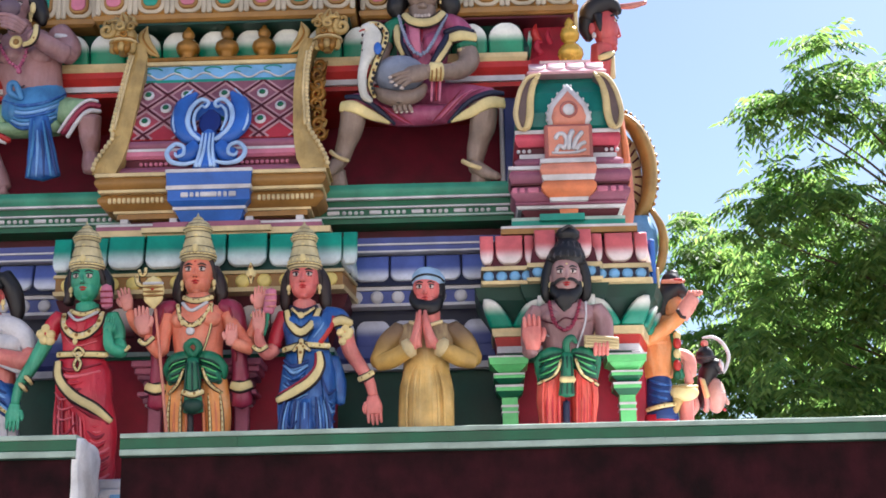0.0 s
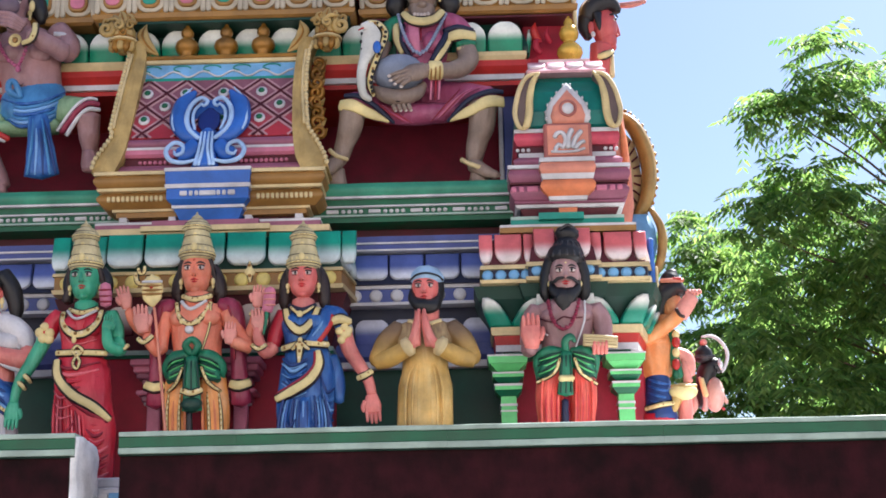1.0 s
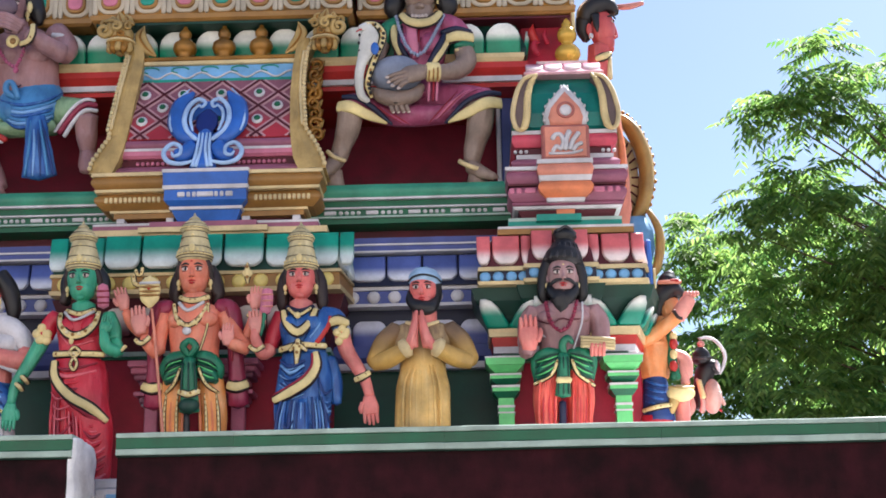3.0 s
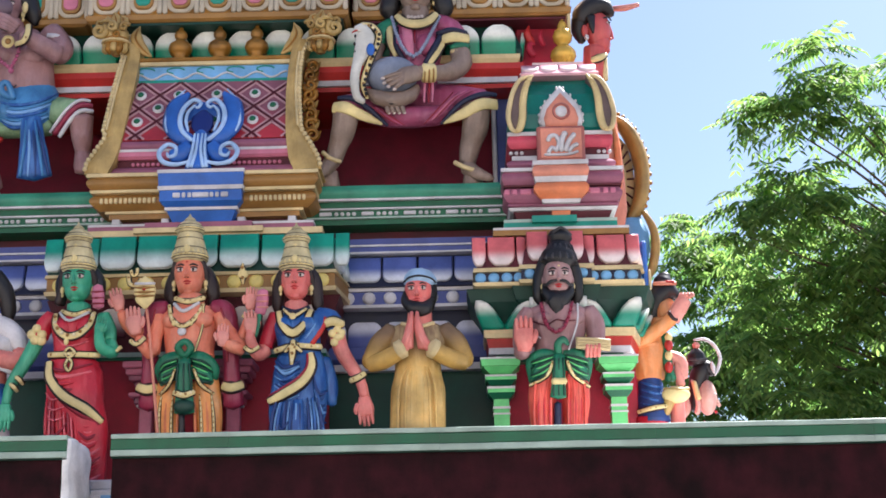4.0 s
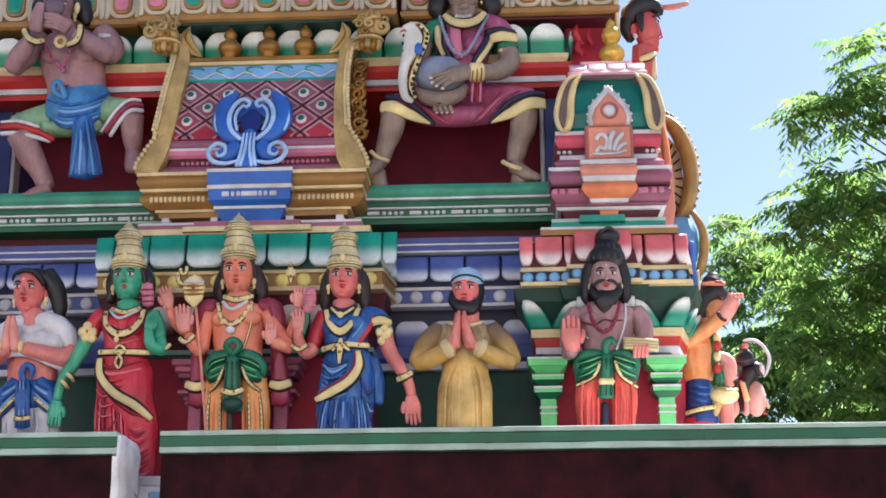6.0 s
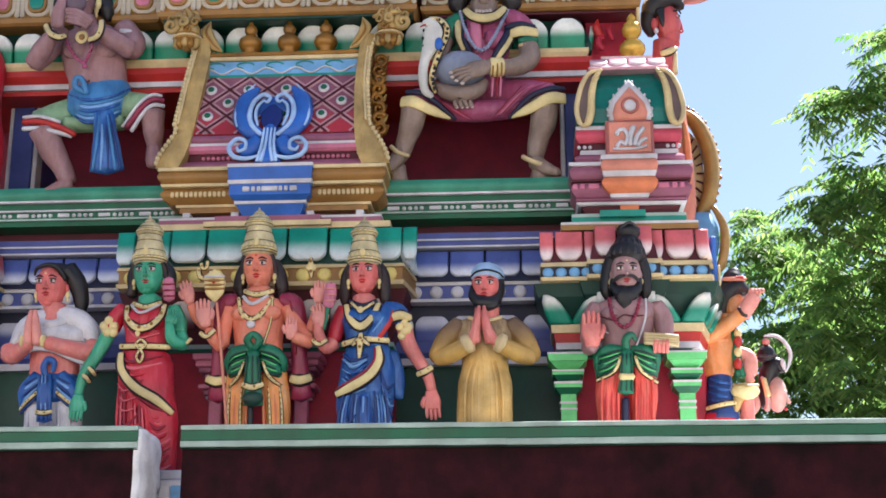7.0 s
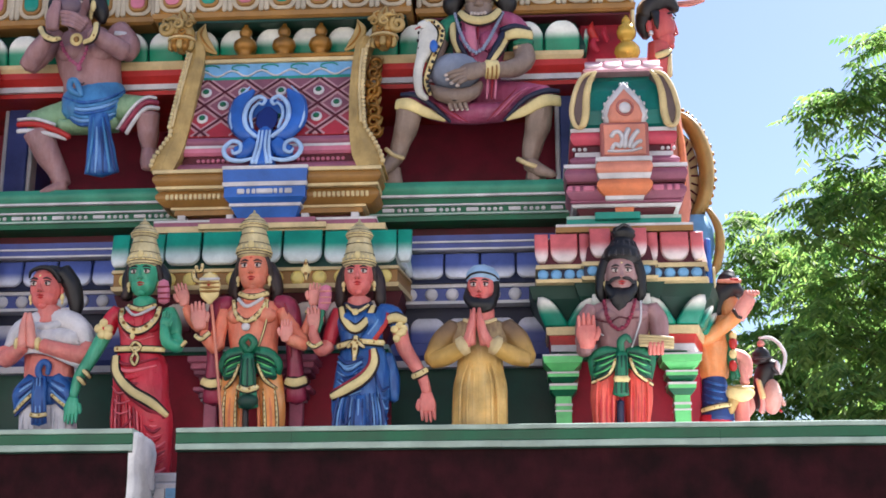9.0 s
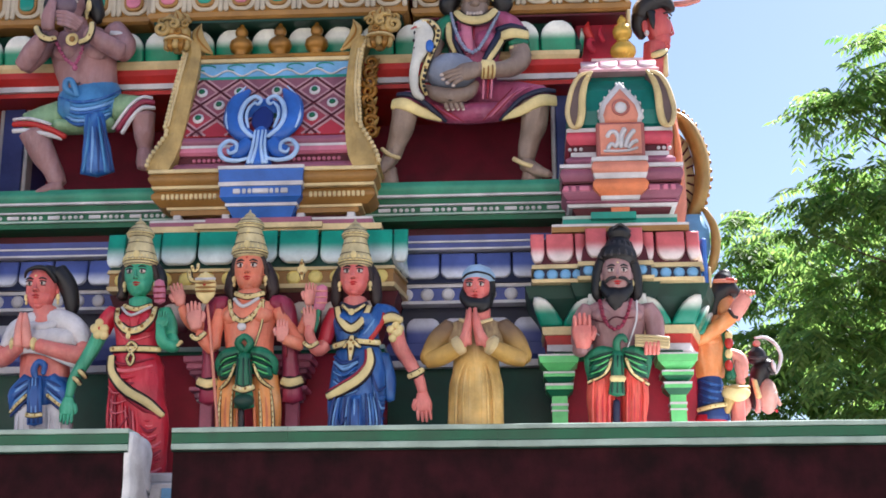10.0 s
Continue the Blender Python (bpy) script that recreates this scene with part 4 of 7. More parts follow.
for cx, d in ((0.80, pkd2), (0.84, pkd2), (0.90, pkd), (1.27, pkd), (1.33, pkd2), (1.37, pkd2)):
    put("inlay", d, tu, cx, -0.02, 3.915)
for prof, mat, name in (([(-0.10, 3.779), (-0.09, 3.85)], ORANGE, "orange_foot"), ([(-0.045, 3.8505), (-0.04, 3.87)], WHITE, "white_line"), (roll(3.8705, 3.955, -0.04, 0.03, -0.015), ORANGE, "orange_roll"),
                        ([(-0.01, 3.9555), (0.0, 3.985)], WHITE, "white_line"), (roll(3.9855, 4.05, -0.005, 0.012), SALMON, "orange_slab"), ([(0.005, 4.0505), (0.005, 4.075)], WHITE, "white_line")):
    band(tu, name, 0.945, 1.235, -0.075, 0.2, prof, mat)
block(tu, "panel_frame", 0.972, 1.232, -0.03, 0.2, 4.0755, 4.29, paint("brown rose paint", "a8625a", 0.5), 0.01)
block(tu, "panel_field", 0.99, 1.214, -0.038, -0.022, 4.10, 4.275, SALMON, 0.004, "salmon panel with white bird relief")
bd = Mesh()
for pts, r in (([(1.03, 4.13), (1.05, 4.16), (1.07, 4.145)], 0.012), ([(1.07, 4.14), (1.09, 4.18), (1.075, 4.225), (1.045, 4.225), (1.03, 4.2)], 0.013), ([(1.10, 4.14), (1.105, 4.2), (1.125, 4.245)], 0.016),
               ([(1.125, 4.14), (1.14, 4.19), (1.175, 4.235)], 0.014), ([(1.14, 4.135), (1.165, 4.165), (1.19, 4.175)], 0.012), ([(1.01, 4.12), (1.06, 4.118), (1.14, 4.12), (1.19, 4.135)], 0.008)):
    bd.tube([(x, -0.042, z) for x, z in pts], r, WHITE, 6, 3)
part("bird_relief", bd, tu, "white bird relief")
m = Mesh()
prof = [(0.0, 4.272), (0.03, 4.30), (0.035, 4.38), (0.02, 4.50), (-0.03, 4.58), (-0.09, 4.635)]
m.steps(TX0 + 0.02, TX1 - 0.02, 0.06, 0.64, prof, paint("deep teal enamel", "0c7468", 0.35))
part("dome", m, tu, "teal four-sided dome")
MAUVEGREY = paint("grey mauve paint", "66524e", 0.5)
STRAW = paint("straw yellow paint", "d8c088", 0.45)
for sd in (-1, 1):
    outer = [(0.149, 4.594), (0.216, 4.572), (0.258, 4.50), (0.283, 4.404), (0.288, 4.344), (0.273, 4.284), (0.247, 4.266)]
    inner = [(0.226, 4.29), (0.212, 4.356), (0.206, 4.452), (0.186, 4.536)]
    f_ = Mesh()
    ring_ = [(1.11 + sd * x, z) for x, z in outer + inner]
    f_.pad(ring_ if sd > 0 else ring_[::-1], 0.0, 0.02, MAUVEGREY, back=0.3, centre=(1.11 + sd * 0.232, 4.42))
    wing = part("corner_wing", f_, tu, "grey mauve corner wing with straw rims")
    q = Mesh()
    q.tube([(1.11 + sd * x, -0.012, z) for x, z in outer], [0.007, 0.013, 0.015, 0.016, 0.015, 0.014, 0.010], CREAM, 8)
    part("outer_rim", q, wing)
    path_ = [outer[-1]] + inner + [outer[0]]
    q = Mesh()
    q.tube([(1.11 + sd * x, -0.016, z) for x, z in path_], [0.012, 0.021, 0.022, 0.021, 0.017, 0.008], STRAW, 8)
    part("inner_rim", q, wing)
    for i in range(15):
        t = 0.3 + i * 0.3
        k = min(int(t), 4)
        x = path_[k][0] + (path_[k + 1][0] - path_[k][0]) * (t - k)
        z = path_[k][1] + (path_[k + 1][1] - path_[k][1]) * (t - k)
        q = Mesh()
        q.tube([(1.11 + sd * (x - 0.010), -0.028, z), (1.11 + sd * (x + 0.012), -0.032, z - 0.004)], 0.0055, STRAW, 6, 2)
        part("rim_rib", q, wing)
ns = Mesh()
NX = 1.11
ol = [(-0.11, 4.29), (-0.125, 4.35), (-0.105, 4.42), (-0.06, 4.475), (0.0, 4.545), (0.06, 4.475), (0.105, 4.42), (0.125, 4.35), (0.11, 4.29)]
ns.pad([(NX + x, z) for x, z in ol], 0.015, 0.03, WHITE, back=0.03)
ns.pad([(NX + x * 0.78, 4.29 + (z - 4.29) * 0.80) for x, z in ol], -0.005, 0.022, SALMON)
arch_ = part("nasi_arch", ns, tu, "salmon arch plate with white leaf border")
for i in range(14):
    t = i / 13
    q = Mesh()
    px_ = np.interp(t * 8, range(9), [p[0] for p in ol]); pz_ = np.interp(t * 8, range(9), [p[1] for p in ol])
    q.ball((NX + px_, 0.005, pz_), (0.007, 0.012, 0.011), WHITE, 8, 6)
    part("leaf_bead", q, arch_)
q = Mesh(); q.tube([(NX + 0.043 * math.cos(a), -0.03, 4.375 + 0.043 * math.sin(a)) for a in np.linspace(0, 6.283, 13)], 0.007, paint("brown rose paint", "a8625a", 0.5), 6, 2); part("ring", q, arch_)
q = Mesh(); q.ball((NX, -0.022, 4.375), (0.036, 0.014, 0.036), WHITE); part("boss", q, arch_)
# lotus cap
LOTUS = paint("pink lotus paint", "d9a3ae", 0.5)
band(tu, "lotus_cap", 0.985, 1.245, 0.14, 0.56, [(0.085, 4.622), (0.092, 4.634), (0.07, 4.655), (0.035, 4.682), (0.012, 4.706), (0.008, 4.716)], LOTUS, "pink lotus cap with carved petals")
band(tu, "cap_slab", 0.975, 1.255, 0.13, 0.57, [(0, 4.7165), (0.004, 4.732)], paint("pale rose paint", "dcc0c0", 0.5))
lp = tongue(0.085, 0.085, 0.018, paint("pale pink petal", "ecd4d6", 0.5, "c8788c", span=(0.2, 0.9)), 0.5)
for i in range(4):
    put("lotus_petal", lp, tu, 0.955 + 0.107 * i, 0.125, 4.708, -46, sx=1.15)
for i in range(3):
    put("lotus_petal", lp, tu, 1.258, 0.20 + 0.12 * i, 4.708, -46, sx=1.15, turn=90)
fm = Mesh()
fm.lathe(1.165, 0.32, [(0.05, 4.733), (0.056, 4.748), (0.05, 4.770), (0.03, 4.791), (0.034, 4.803), (0.062, 4.821), (0.076, 4.852), (0.072, 4.878), (0.05, 4.906), (0.03, 4.919), (0.036, 4.931), (0.052, 4.949), (0.058, 4.979), (0.048, 5.011), (0.026, 5.031), (0.03, 5.044), (0.022, 5.062), (0.005, 5.088)], paint("bright gold paint", "dcae48", 0.28, metal=0.35), 20)
part("finial", fm, tu, "gold pot finial in three swellings")

# ---- right flank: end arches of the side shrine and eave ----
fl = thing("side_shrine", "side shrine with gold horseshoe gable on the tower's flank", "miniature shrine")
block(fl, "base", 1.10, 1.46, 0.75, 1.9, 3.779, 4.10, ORANGE, 0.01)
block(fl, "step", 1.10, 1.50, 0.80, 1.85, 3.86, 3.94, PURPLE, 0.01)
block(fl, "drum", 1.0, 1.42, 0.72, 1.8, 4.101, 4.35, SALMON, 0.02)
m = Mesh()
crescent = [(1.40, 4.56), (1.50, 4.535), (1.565, 4.45), (1.61, 4.31), (1.615, 4.16), (1.585, 4.02), (1.52, 3.915)]
m.tube([(x, 0.60, z) for x, z in crescent], [(0.028, 0.06), (0.034, 0.08), (0.042, 0.09), (0.046, 0.09), (0.046, 0.09), (0.042, 0.08), (0.03, 0.06)], GOLD, 12, 5)
ga = part("gable_arch", m, fl, "gold horseshoe gable arch")
m = Mesh()
m.pad([(1.36, 4.50), (1.48, 4.50), (1.545, 4.42), (1.575, 4.30), (1.58, 4.16), (1.555, 4.03), (1.50, 3.94), (1.36, 3.94)], 0.66, 0.02, CREAM, rings=((1.0, 0.0), (0.96, 1.0)), back=0.5)
part("gable_field", m, ga, "cream gable field with dark rays")
for i in range(11):
    a = -1.15 + 0.23 * i
    m = Mesh()
    m.tube([(1.44 + 0.095 * math.cos(a), 0.636, 4.20 + 0.20 * math.sin(a)), (1.44 + 0.135 * math.cos(a), 0.636, 4.20 + 0.27 * math.sin(a))], 0.006, DKMAROON, 6, 1)
    part("ray", m, ga)
for i in range(22):
    t = i / 21 * (len(crescent) - 1)
    k = min(int(t), len(crescent) - 2)
    x = crescent[k][0] + (crescent[k + 1][0] - crescent[k][0]) * (t - k)
    z = crescent[k][1] + (crescent[k + 1][1] - crescent[k][1]) * (t - k)
    ang = math.atan2(z - 4.2, x - 1.42)
    m = Mesh()
    m.ball((x + 0.045 * math.cos(ang), 0.57, z + 0.045 * math.sin(ang)), 0.014, BRASS, 8, 6)
    part("bead", m, ga)
m = Mesh()
m.pad([(1.38, 3.79), (1.47, 3.79), (1.50, 3.95), (1.495, 4.2), (1.475, 4.40), (1.462, 4.57), (1.44, 4.60), (1.40, 4.45), (1.38, 4.2)], 0.45, 0.03, SALMON, back=0.4)
part("salmon_bracket", m, fl, "salmon bracket with leaf tip")
m = Mesh()
m.tube([(1.452, 0.41, 4.05), (1.458, 0.41, 4.3), (1.44, 0.42, 4.5)], [0.02, 0.022, 0.008], ORANGE, 8)
part("orange_rib", m, fl)
m = Mesh()
m.tube([(1.60, 0.50, 3.95), (1.648, 0.50, 3.85), (1.655, 0.50, 3.74), (1.63, 0.50, 3.62), (1.585, 0.50, 3.53)], [0.016, 0.024, 0.028, 0.026, 0.012], GOLD, 10)
part("lower_gable", m, fl, "gold rim of lower gable")
m = Mesh()
m.pad([(1.46, 3.93), (1.58, 3.93), (1.625, 3.84), (1.63, 3.74), (1.605, 3.64), (1.56, 3.54), (1.46, 3.54)], 0.53, 0.02, LTBLUE, rings=((1.0, 0.0), (0.95, 1.0)), back=0.4)
part("lower_field", m, fl, "light blue field of lower gable")
block(fl, "blue_edge", 1.512, 1.545, 0.08, 0.14, 3.40, 3.66, RBLUE, 0.01)
block(fl, "gold_edge", 1.546, 1.562, 0.09, 0.14, 3.39, 3.50, CREAM, 0.006)
block(fl, "flank_wall", 1.30, 1.50, 0.42, 1.9, 2.386, 3.778, MAROON, 0.01)
block(fl, "pink_eave", 1.46, 1.52, 0.40, 1.2, 3.50, 3.68, PINK, 0.02)

# red scroll carving on the wall behind the finial
m = Mesh()
m.tube([(0.99, 0.41, 4.98), (0.965, 0.39, 5.03), (0.975, 0.39, 5.085)], [0.026, 0.024, 0.005], RED, 8)
m.tube([(1.06, 0.41, 4.97), (1.04, 0.39, 5.01), (1.05, 0.39, 5.05)], [0.018, 0.016, 0.005], MAROON, 8)
m.tube([(1.0, 0.40, 4.90), (0.975, 0.39, 4.93), (0.98, 0.385, 4.965), (1.01, 0.385, 4.965)], [0.02, 0.022, 0.018, 0.006], MAROON, 8)
part("red_scroll", m, corn, "red scroll carving under the cornice corner")

# ---- next pavilion along the front, seen at its end ----
lp_ = thing("side_pavilion", "pavilion end with red petal eave and blue dotted band", "shrine niche")
for name, off, z0, z1, mat in (("dark_wall", -0.10, 2.386, 3.05, MAROON), ("red_band", -0.04, 3.051, 3.135, RED), ("cream_band", -0.02, 3.1355, 3.178, CREAM), ("leaf_cove", -0.03, 3.1785, 3.396, DKGREEN),
                               ("cream_line", 0.03, 3.3965, 3.415, CREAM), ("dots_band", 0.02, 3.4155, 3.472, RBLUE), ("cream_line", 0.03, 3.4725, 3.495, CREAM), ("petal_cove", 0.0, 3.4955, 3.68, DKMAROON), ("top_step", -0.04, 3.681, 3.78, OCHRE)):
    band(lp_, name, -3.2, -2.46, 0.10, 0.448, [(off, z0), (off, z1)], mat)
for i in range(6):
    put("petal", pr, lp_, -2.55 - 0.16 * i, 0.09, 3.678, -10, sx=0.76)
put("petal", pr, lp_, -2.455, 0.20, 3.678, -10, turn=90)

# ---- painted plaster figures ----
# Rose and warm skin tones are lightened to offset the lower tier's shade.
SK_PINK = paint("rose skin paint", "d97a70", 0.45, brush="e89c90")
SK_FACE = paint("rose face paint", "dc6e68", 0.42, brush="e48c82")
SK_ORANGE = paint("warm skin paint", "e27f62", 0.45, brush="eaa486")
SK_GREEN = paint("green skin paint", "3a9c78", 0.42, brush="6cc4a0")
SK_BROWN = paint("mauve brown skin paint", "9a7272", 0.5, brush="ac8a90")
SK_GREY = paint("grey brown skin paint", "8a7568", 0.5, brush="a08c80")
SK_PALM = paint("pale rose skin paint", "dd9184", 0.45)
BLACK = paint("black paint", "1d1a1c", 0.45, wear=0.6)
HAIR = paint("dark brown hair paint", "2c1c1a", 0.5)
CROWN = paint("antique gold paint", "d2c294", 0.45, wear=0.5, brush="9c8654")
CREAMG = paint("cream gold paint", "e0cb8e", 0.42)
SARI_RED = paint("red cloth paint", "c02236", 0.42, brush="d8505c")
# The fold paints draw crease shade as darker tubes; they serve trims too.
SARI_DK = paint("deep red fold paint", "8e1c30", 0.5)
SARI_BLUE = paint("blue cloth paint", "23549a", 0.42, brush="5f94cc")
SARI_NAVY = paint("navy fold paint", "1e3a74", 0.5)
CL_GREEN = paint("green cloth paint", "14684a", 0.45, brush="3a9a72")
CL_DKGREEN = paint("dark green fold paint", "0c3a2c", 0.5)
CL_ORANGE = paint("orange cloth paint", "ee9a50", 0.45, brush="f4c490")
CL_WHITE = paint("white cloth paint", "d6d2d4", 0.5, brush="b9b8c4")
CL_MAROON = paint("maroon cloth paint", "8a2440", 0.45, brush="a04a60")
# Shoulders are darker brown; bounced sunlight is put into the lighter lower tan.
CL_TAN = paint("tan robe paint with bounce light below", "dcb468", 0.5, "80664a", span=(0.5, 0.68), wear=0.5, brush="e0c58a")
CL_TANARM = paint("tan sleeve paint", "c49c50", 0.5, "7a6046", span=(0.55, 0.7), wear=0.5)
CL_PINK = paint("dusty pink cloth paint", "a24a6c", 0.48, brush="bd7090")
CL_LIME = paint("pale green cloth paint", "86a67e", 0.5, brush="b4cca0")
CL_SKY = paint("sky blue cloth paint", "4a86b8", 0.45, brush="2f5f9a")
LIPS = paint("lip paint", "b81c22", 0.35)
EYEW = paint("eye white paint", "cdbcb4", 0.45)
LIDS = paint("dark red line paint", "5a1a1c", 0.5)


# Highlights painted along cloth folds as thin tubes; cream also dots the chains.
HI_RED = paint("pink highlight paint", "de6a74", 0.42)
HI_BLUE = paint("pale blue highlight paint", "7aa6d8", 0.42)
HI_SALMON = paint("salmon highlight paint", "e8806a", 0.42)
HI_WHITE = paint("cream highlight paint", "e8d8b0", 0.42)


class Figure(Mesh):
    """A figure drawn on its own grid: x to the right, rows downwards from the top, depth towards the back; u and w are metres to a grid step; rake: how the grid slides sideways and down with depth."""

    def __init__(self, ox, oz, u, w, lean, rake=(0.0, 0.0)):
        self.v, self.f, self.m, self.s, self.mats = [], [], [], [], []
        self.o, self.rake = (ox, oz, u, w, lean), rake

    def P(self, x, z, d=0.0):
        ox, oz, u, w, lean = self.o
        h = (oz - z) * w
        return ((x - ox) * u + lean * h + self.rake[0] * d * u, d * u, h + self.rake[1] * d * u)

    def T(self, pts, radii, mat, seg=10, sub=4):
        u = self.o[2]
        rr = [tuple(q * u for q in r) if isinstance(r, tuple) else r * u for r in radii] if isinstance(radii, list) else radii * u
        self.tube([self.P(*p) for p in pts], rr, mat, seg, sub)
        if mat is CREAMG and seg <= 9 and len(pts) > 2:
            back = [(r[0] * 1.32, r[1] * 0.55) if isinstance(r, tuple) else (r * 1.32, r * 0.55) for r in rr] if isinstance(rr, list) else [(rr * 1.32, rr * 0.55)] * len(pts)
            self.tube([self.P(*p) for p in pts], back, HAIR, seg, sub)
            thick = max(max(r) if isinstance(r, tuple) else r for r in rr) / u if isinstance(rr, list) else rr / u
            if 4 < thick < 15:
                self.links(pts, thick)

    def links(self, pts, r):
        """Small bosses chased along a gold chain or bangle."""
        for a, b in zip(pts[:-1], pts[1:]):
            n = max(1, int(math.dist(a, b) / (r * 1.7)))
            for k in range(n):
                t = (k + 0.5) / n
                x, z, d = (a[i] + (b[i] - a[i]) * t for i in range(3))
                self.E(x, z, d - r * 0.8, r * 0.52, r * 0.52, r * 0.5, (OCHRE, HI_WHITE)[k % 2], 7, 5)

    def E(self, x, z, d, rx, rz, rd, mat, seg=12, rows=8):
        u, w = self.o[2], self.o[3]
        self.ball(self.P(x, z, d), (rx * u, rd * u, rz * w), mat, seg, rows)

    def head(self, x, z, hw, hh, d, skin, turn=0.0, mark=None, ears=True, ring=CREAMG):
        """Face centred at (x, z); turn shifts the features sideways."""
        self.E(x, z - 0.12 * hh, d, hw, hh * 0.92, hw * 1.02, skin, 16, 12)
        self.E(x + turn * hw * 0.3, z + 0.42 * hh, d - 0.12 * hw, hw * 0.84, hh * 0.58, hw * 0.82, skin, 14, 10)
        self.E(x + turn * hw * 0.3, z + 0.86 * hh, d - 0.50 * hw, hw * 0.30, hh * 0.15, hw * 0.30, skin, 10, 8)
        sx = x + turn * hw * 0.5
        f = d - hw * 0.97
        for s in (-1, 1):
            ex = sx + s * 0.40 * hw
            fe = f + hw * 0.075
            self.E(ex, z - 0.12 * hh, fe, 0.25 * hw, 0.092 * hh, 0.10 * hw, EYEW, 10, 6)
            self.E(ex, z - 0.12 * hh, fe - 0.05 * hw, 0.10 * hw, 0.08 * hh, 0.07 * hw, BLACK, 8, 6)
            self.T([(ex - 0.27 * hw, z - 0.20 * hh, fe), (ex, z - 0.235 * hh, fe - 0.07 * hw), (ex + 0.27 * hw, z - 0.19 * hh, fe)], 0.042 * hw, BLACK, 6, 3)
            self.T([(ex - 0.22 * hw, z - 0.03 * hh, fe), (ex, z - 0.015 * hh, fe - 0.05 * hw), (ex + 0.22 * hw, z - 0.03 * hh, fe)], 0.022 * hw, LIDS, 6, 3)
            self.T([(ex - s * 0.24 * hw, z - 0.31 * hh, fe - 0.03 * hw), (ex, z - 0.38 * hh, fe - 0.03 * hw), (ex + s * 0.30 * hw, z - 0.31 * hh, fe + 0.06 * hw)], [0.05 * hw, 0.068 * hw, 0.025 * hw], BLACK, 6, 3)
            if ears:
                self.E(x + s * 0.98 * hw, z + 0.05 * hh, d + 0.1 * hw, 0.12 * hw, 0.24 * hh, 0.16 * hw, skin, 8, 6)
                if ring:
                    self.E(x + s * 1.02 * hw, z + 0.38 * hh, d, 0.15 * hw, 0.17 * hh, 0.14 * hw, ring, 10, 7)
                    self.E(x + s * 1.02 * hw, z + 0.62 * hh, d, 0.10 * hw, 0.11 * hh, 0.10 * hw, ring, 8, 6)
        self.T([(sx, z - 0.2 * hh, f + 0.02 * hw), (sx, z + 0.05 * hh, f - 0.08 * hw), (sx, z + 0.20 * hh, f - 0.15 * hw)], [0.09 * hw, 0.12 * hw, 0.18 * hw], skin, 8, 4)
        for s in (-1, 1):
            self.E(sx + s * 0.13 * hw, z + 0.21 * hh, f - 0.02 * hw, 0.11 * hw, 0.075 * hh, 0.11 * hw, skin, 8, 6)
            self.E(sx + s * 0.10 * hw, z + 0.265 * hh, f - 0.06 * hw, 0.05 * hw, 0.022 * hh, 0.05 * hw, LIDS, 7, 5)
        lz = z + 0.46 * hh
        self.T([(sx - 0.33 * hw, lz, f + 0.18 * hw), (sx - 0.08 * hw, lz - 0.035 * hh, f + 0.0 * hw), (sx + 0.08 * hw, lz - 0.035 * hh, f + 0.0 * hw), (sx + 0.33 * hw, lz, f + 0.18 * hw)], [0.02 * hw, 0.06 * hw, 0.06 * hw, 0.02 * hw], LIPS, 6, 3)
        self.T([(sx - 0.20 * hw, lz + 0.06 * hh, f + 0.10 * hw), (sx, lz + 0.085 * hh, f + 0.0 * hw), (sx + 0.20 * hw, lz + 0.06 * hh, f + 0.10 * hw)], [0.02 * hw, 0.075 * hw, 0.02 * hw], LIPS, 6, 3)
        if mark:
            self.E(sx, z - 0.48 * hh, f + 0.08 * hw, 0.09 * hw, 0.06 * hh, 0.06 * hw, mark, 8, 6)

    def crown(self, x, z, s, d, tall=1.0):
        """Tiered crown over a brow band centred at (x, z); s is the band's half width."""
        pr_ = [(0.97, 14), (1.06, 0), (1.02, -14), (0.93, -30), (0.85, -50), (0.77, -68), (0.71, -84), (0.69, -90), (0.80, -94), (0.83, -103), (0.79, -112), (0.70, -118), (0.62, -126), (0.48, -133), (0.30, -138), (0.33, -143), (0.24, -149), (0.10, -155), (0.03, -166)]
        self.T([(x, z + q * s / 72 * tall, d) for r, q in pr_], [r * s for r, q in pr_], CROWN, 20, 2)
        self.T([(x + s * 1.04 * math.sin(a), z - 2, d - s * 1.04 * math.cos(a)) for a in np.linspace(-1.5, 1.5, 9)], 0.075 * s, CREAMG, 6, 2)
        for a in np.linspace(-1.3, 1.3, 9):
            self.E(x + s * 0.98 * math.sin(a), z - 0.24 * s, d - s * 0.98 * math.cos(a), 0.09 * s, 0.13 * s, 0.07 * s, CREAMG, 8, 6)
        for a in np.linspace(-1.2, 1.2, 7):
            self.E(x + s * 0.8 * math.sin(a), z - 0.62 * s * tall, d - s * 0.8 * math.cos(a), 0.08 * s, 0.12 * s, 0.06 * s, CREAMG, 8, 6)
        for q, k in ((-30, 0.95), (-66, 0.80), (-90, 0.70), (-117, 0.73), (-136, 0.36), (12, 1.0)):
            self.T([(x + s * k * math.sin(a), z + q * s / 72 * tall, d - s * k * math.cos(a)) for a in np.linspace(-1.7, 1.7, 9)], 0.022 * s, HAIR, 6, 2)
        self.E(x, z - 0.32 * s, d - s * 0.98, 0.2 * s, 0.28 * s, 0.12 * s, CREAMG, 10, 7)
        self.T([(x + s * 0.81 * math.sin(a), z - 1.43 * s * tall, d - s * 0.81 * math.cos(a)) for a in np.linspace(-1.6, 1.6, 9)], 0.06 * s, CREAMG, 6, 2)
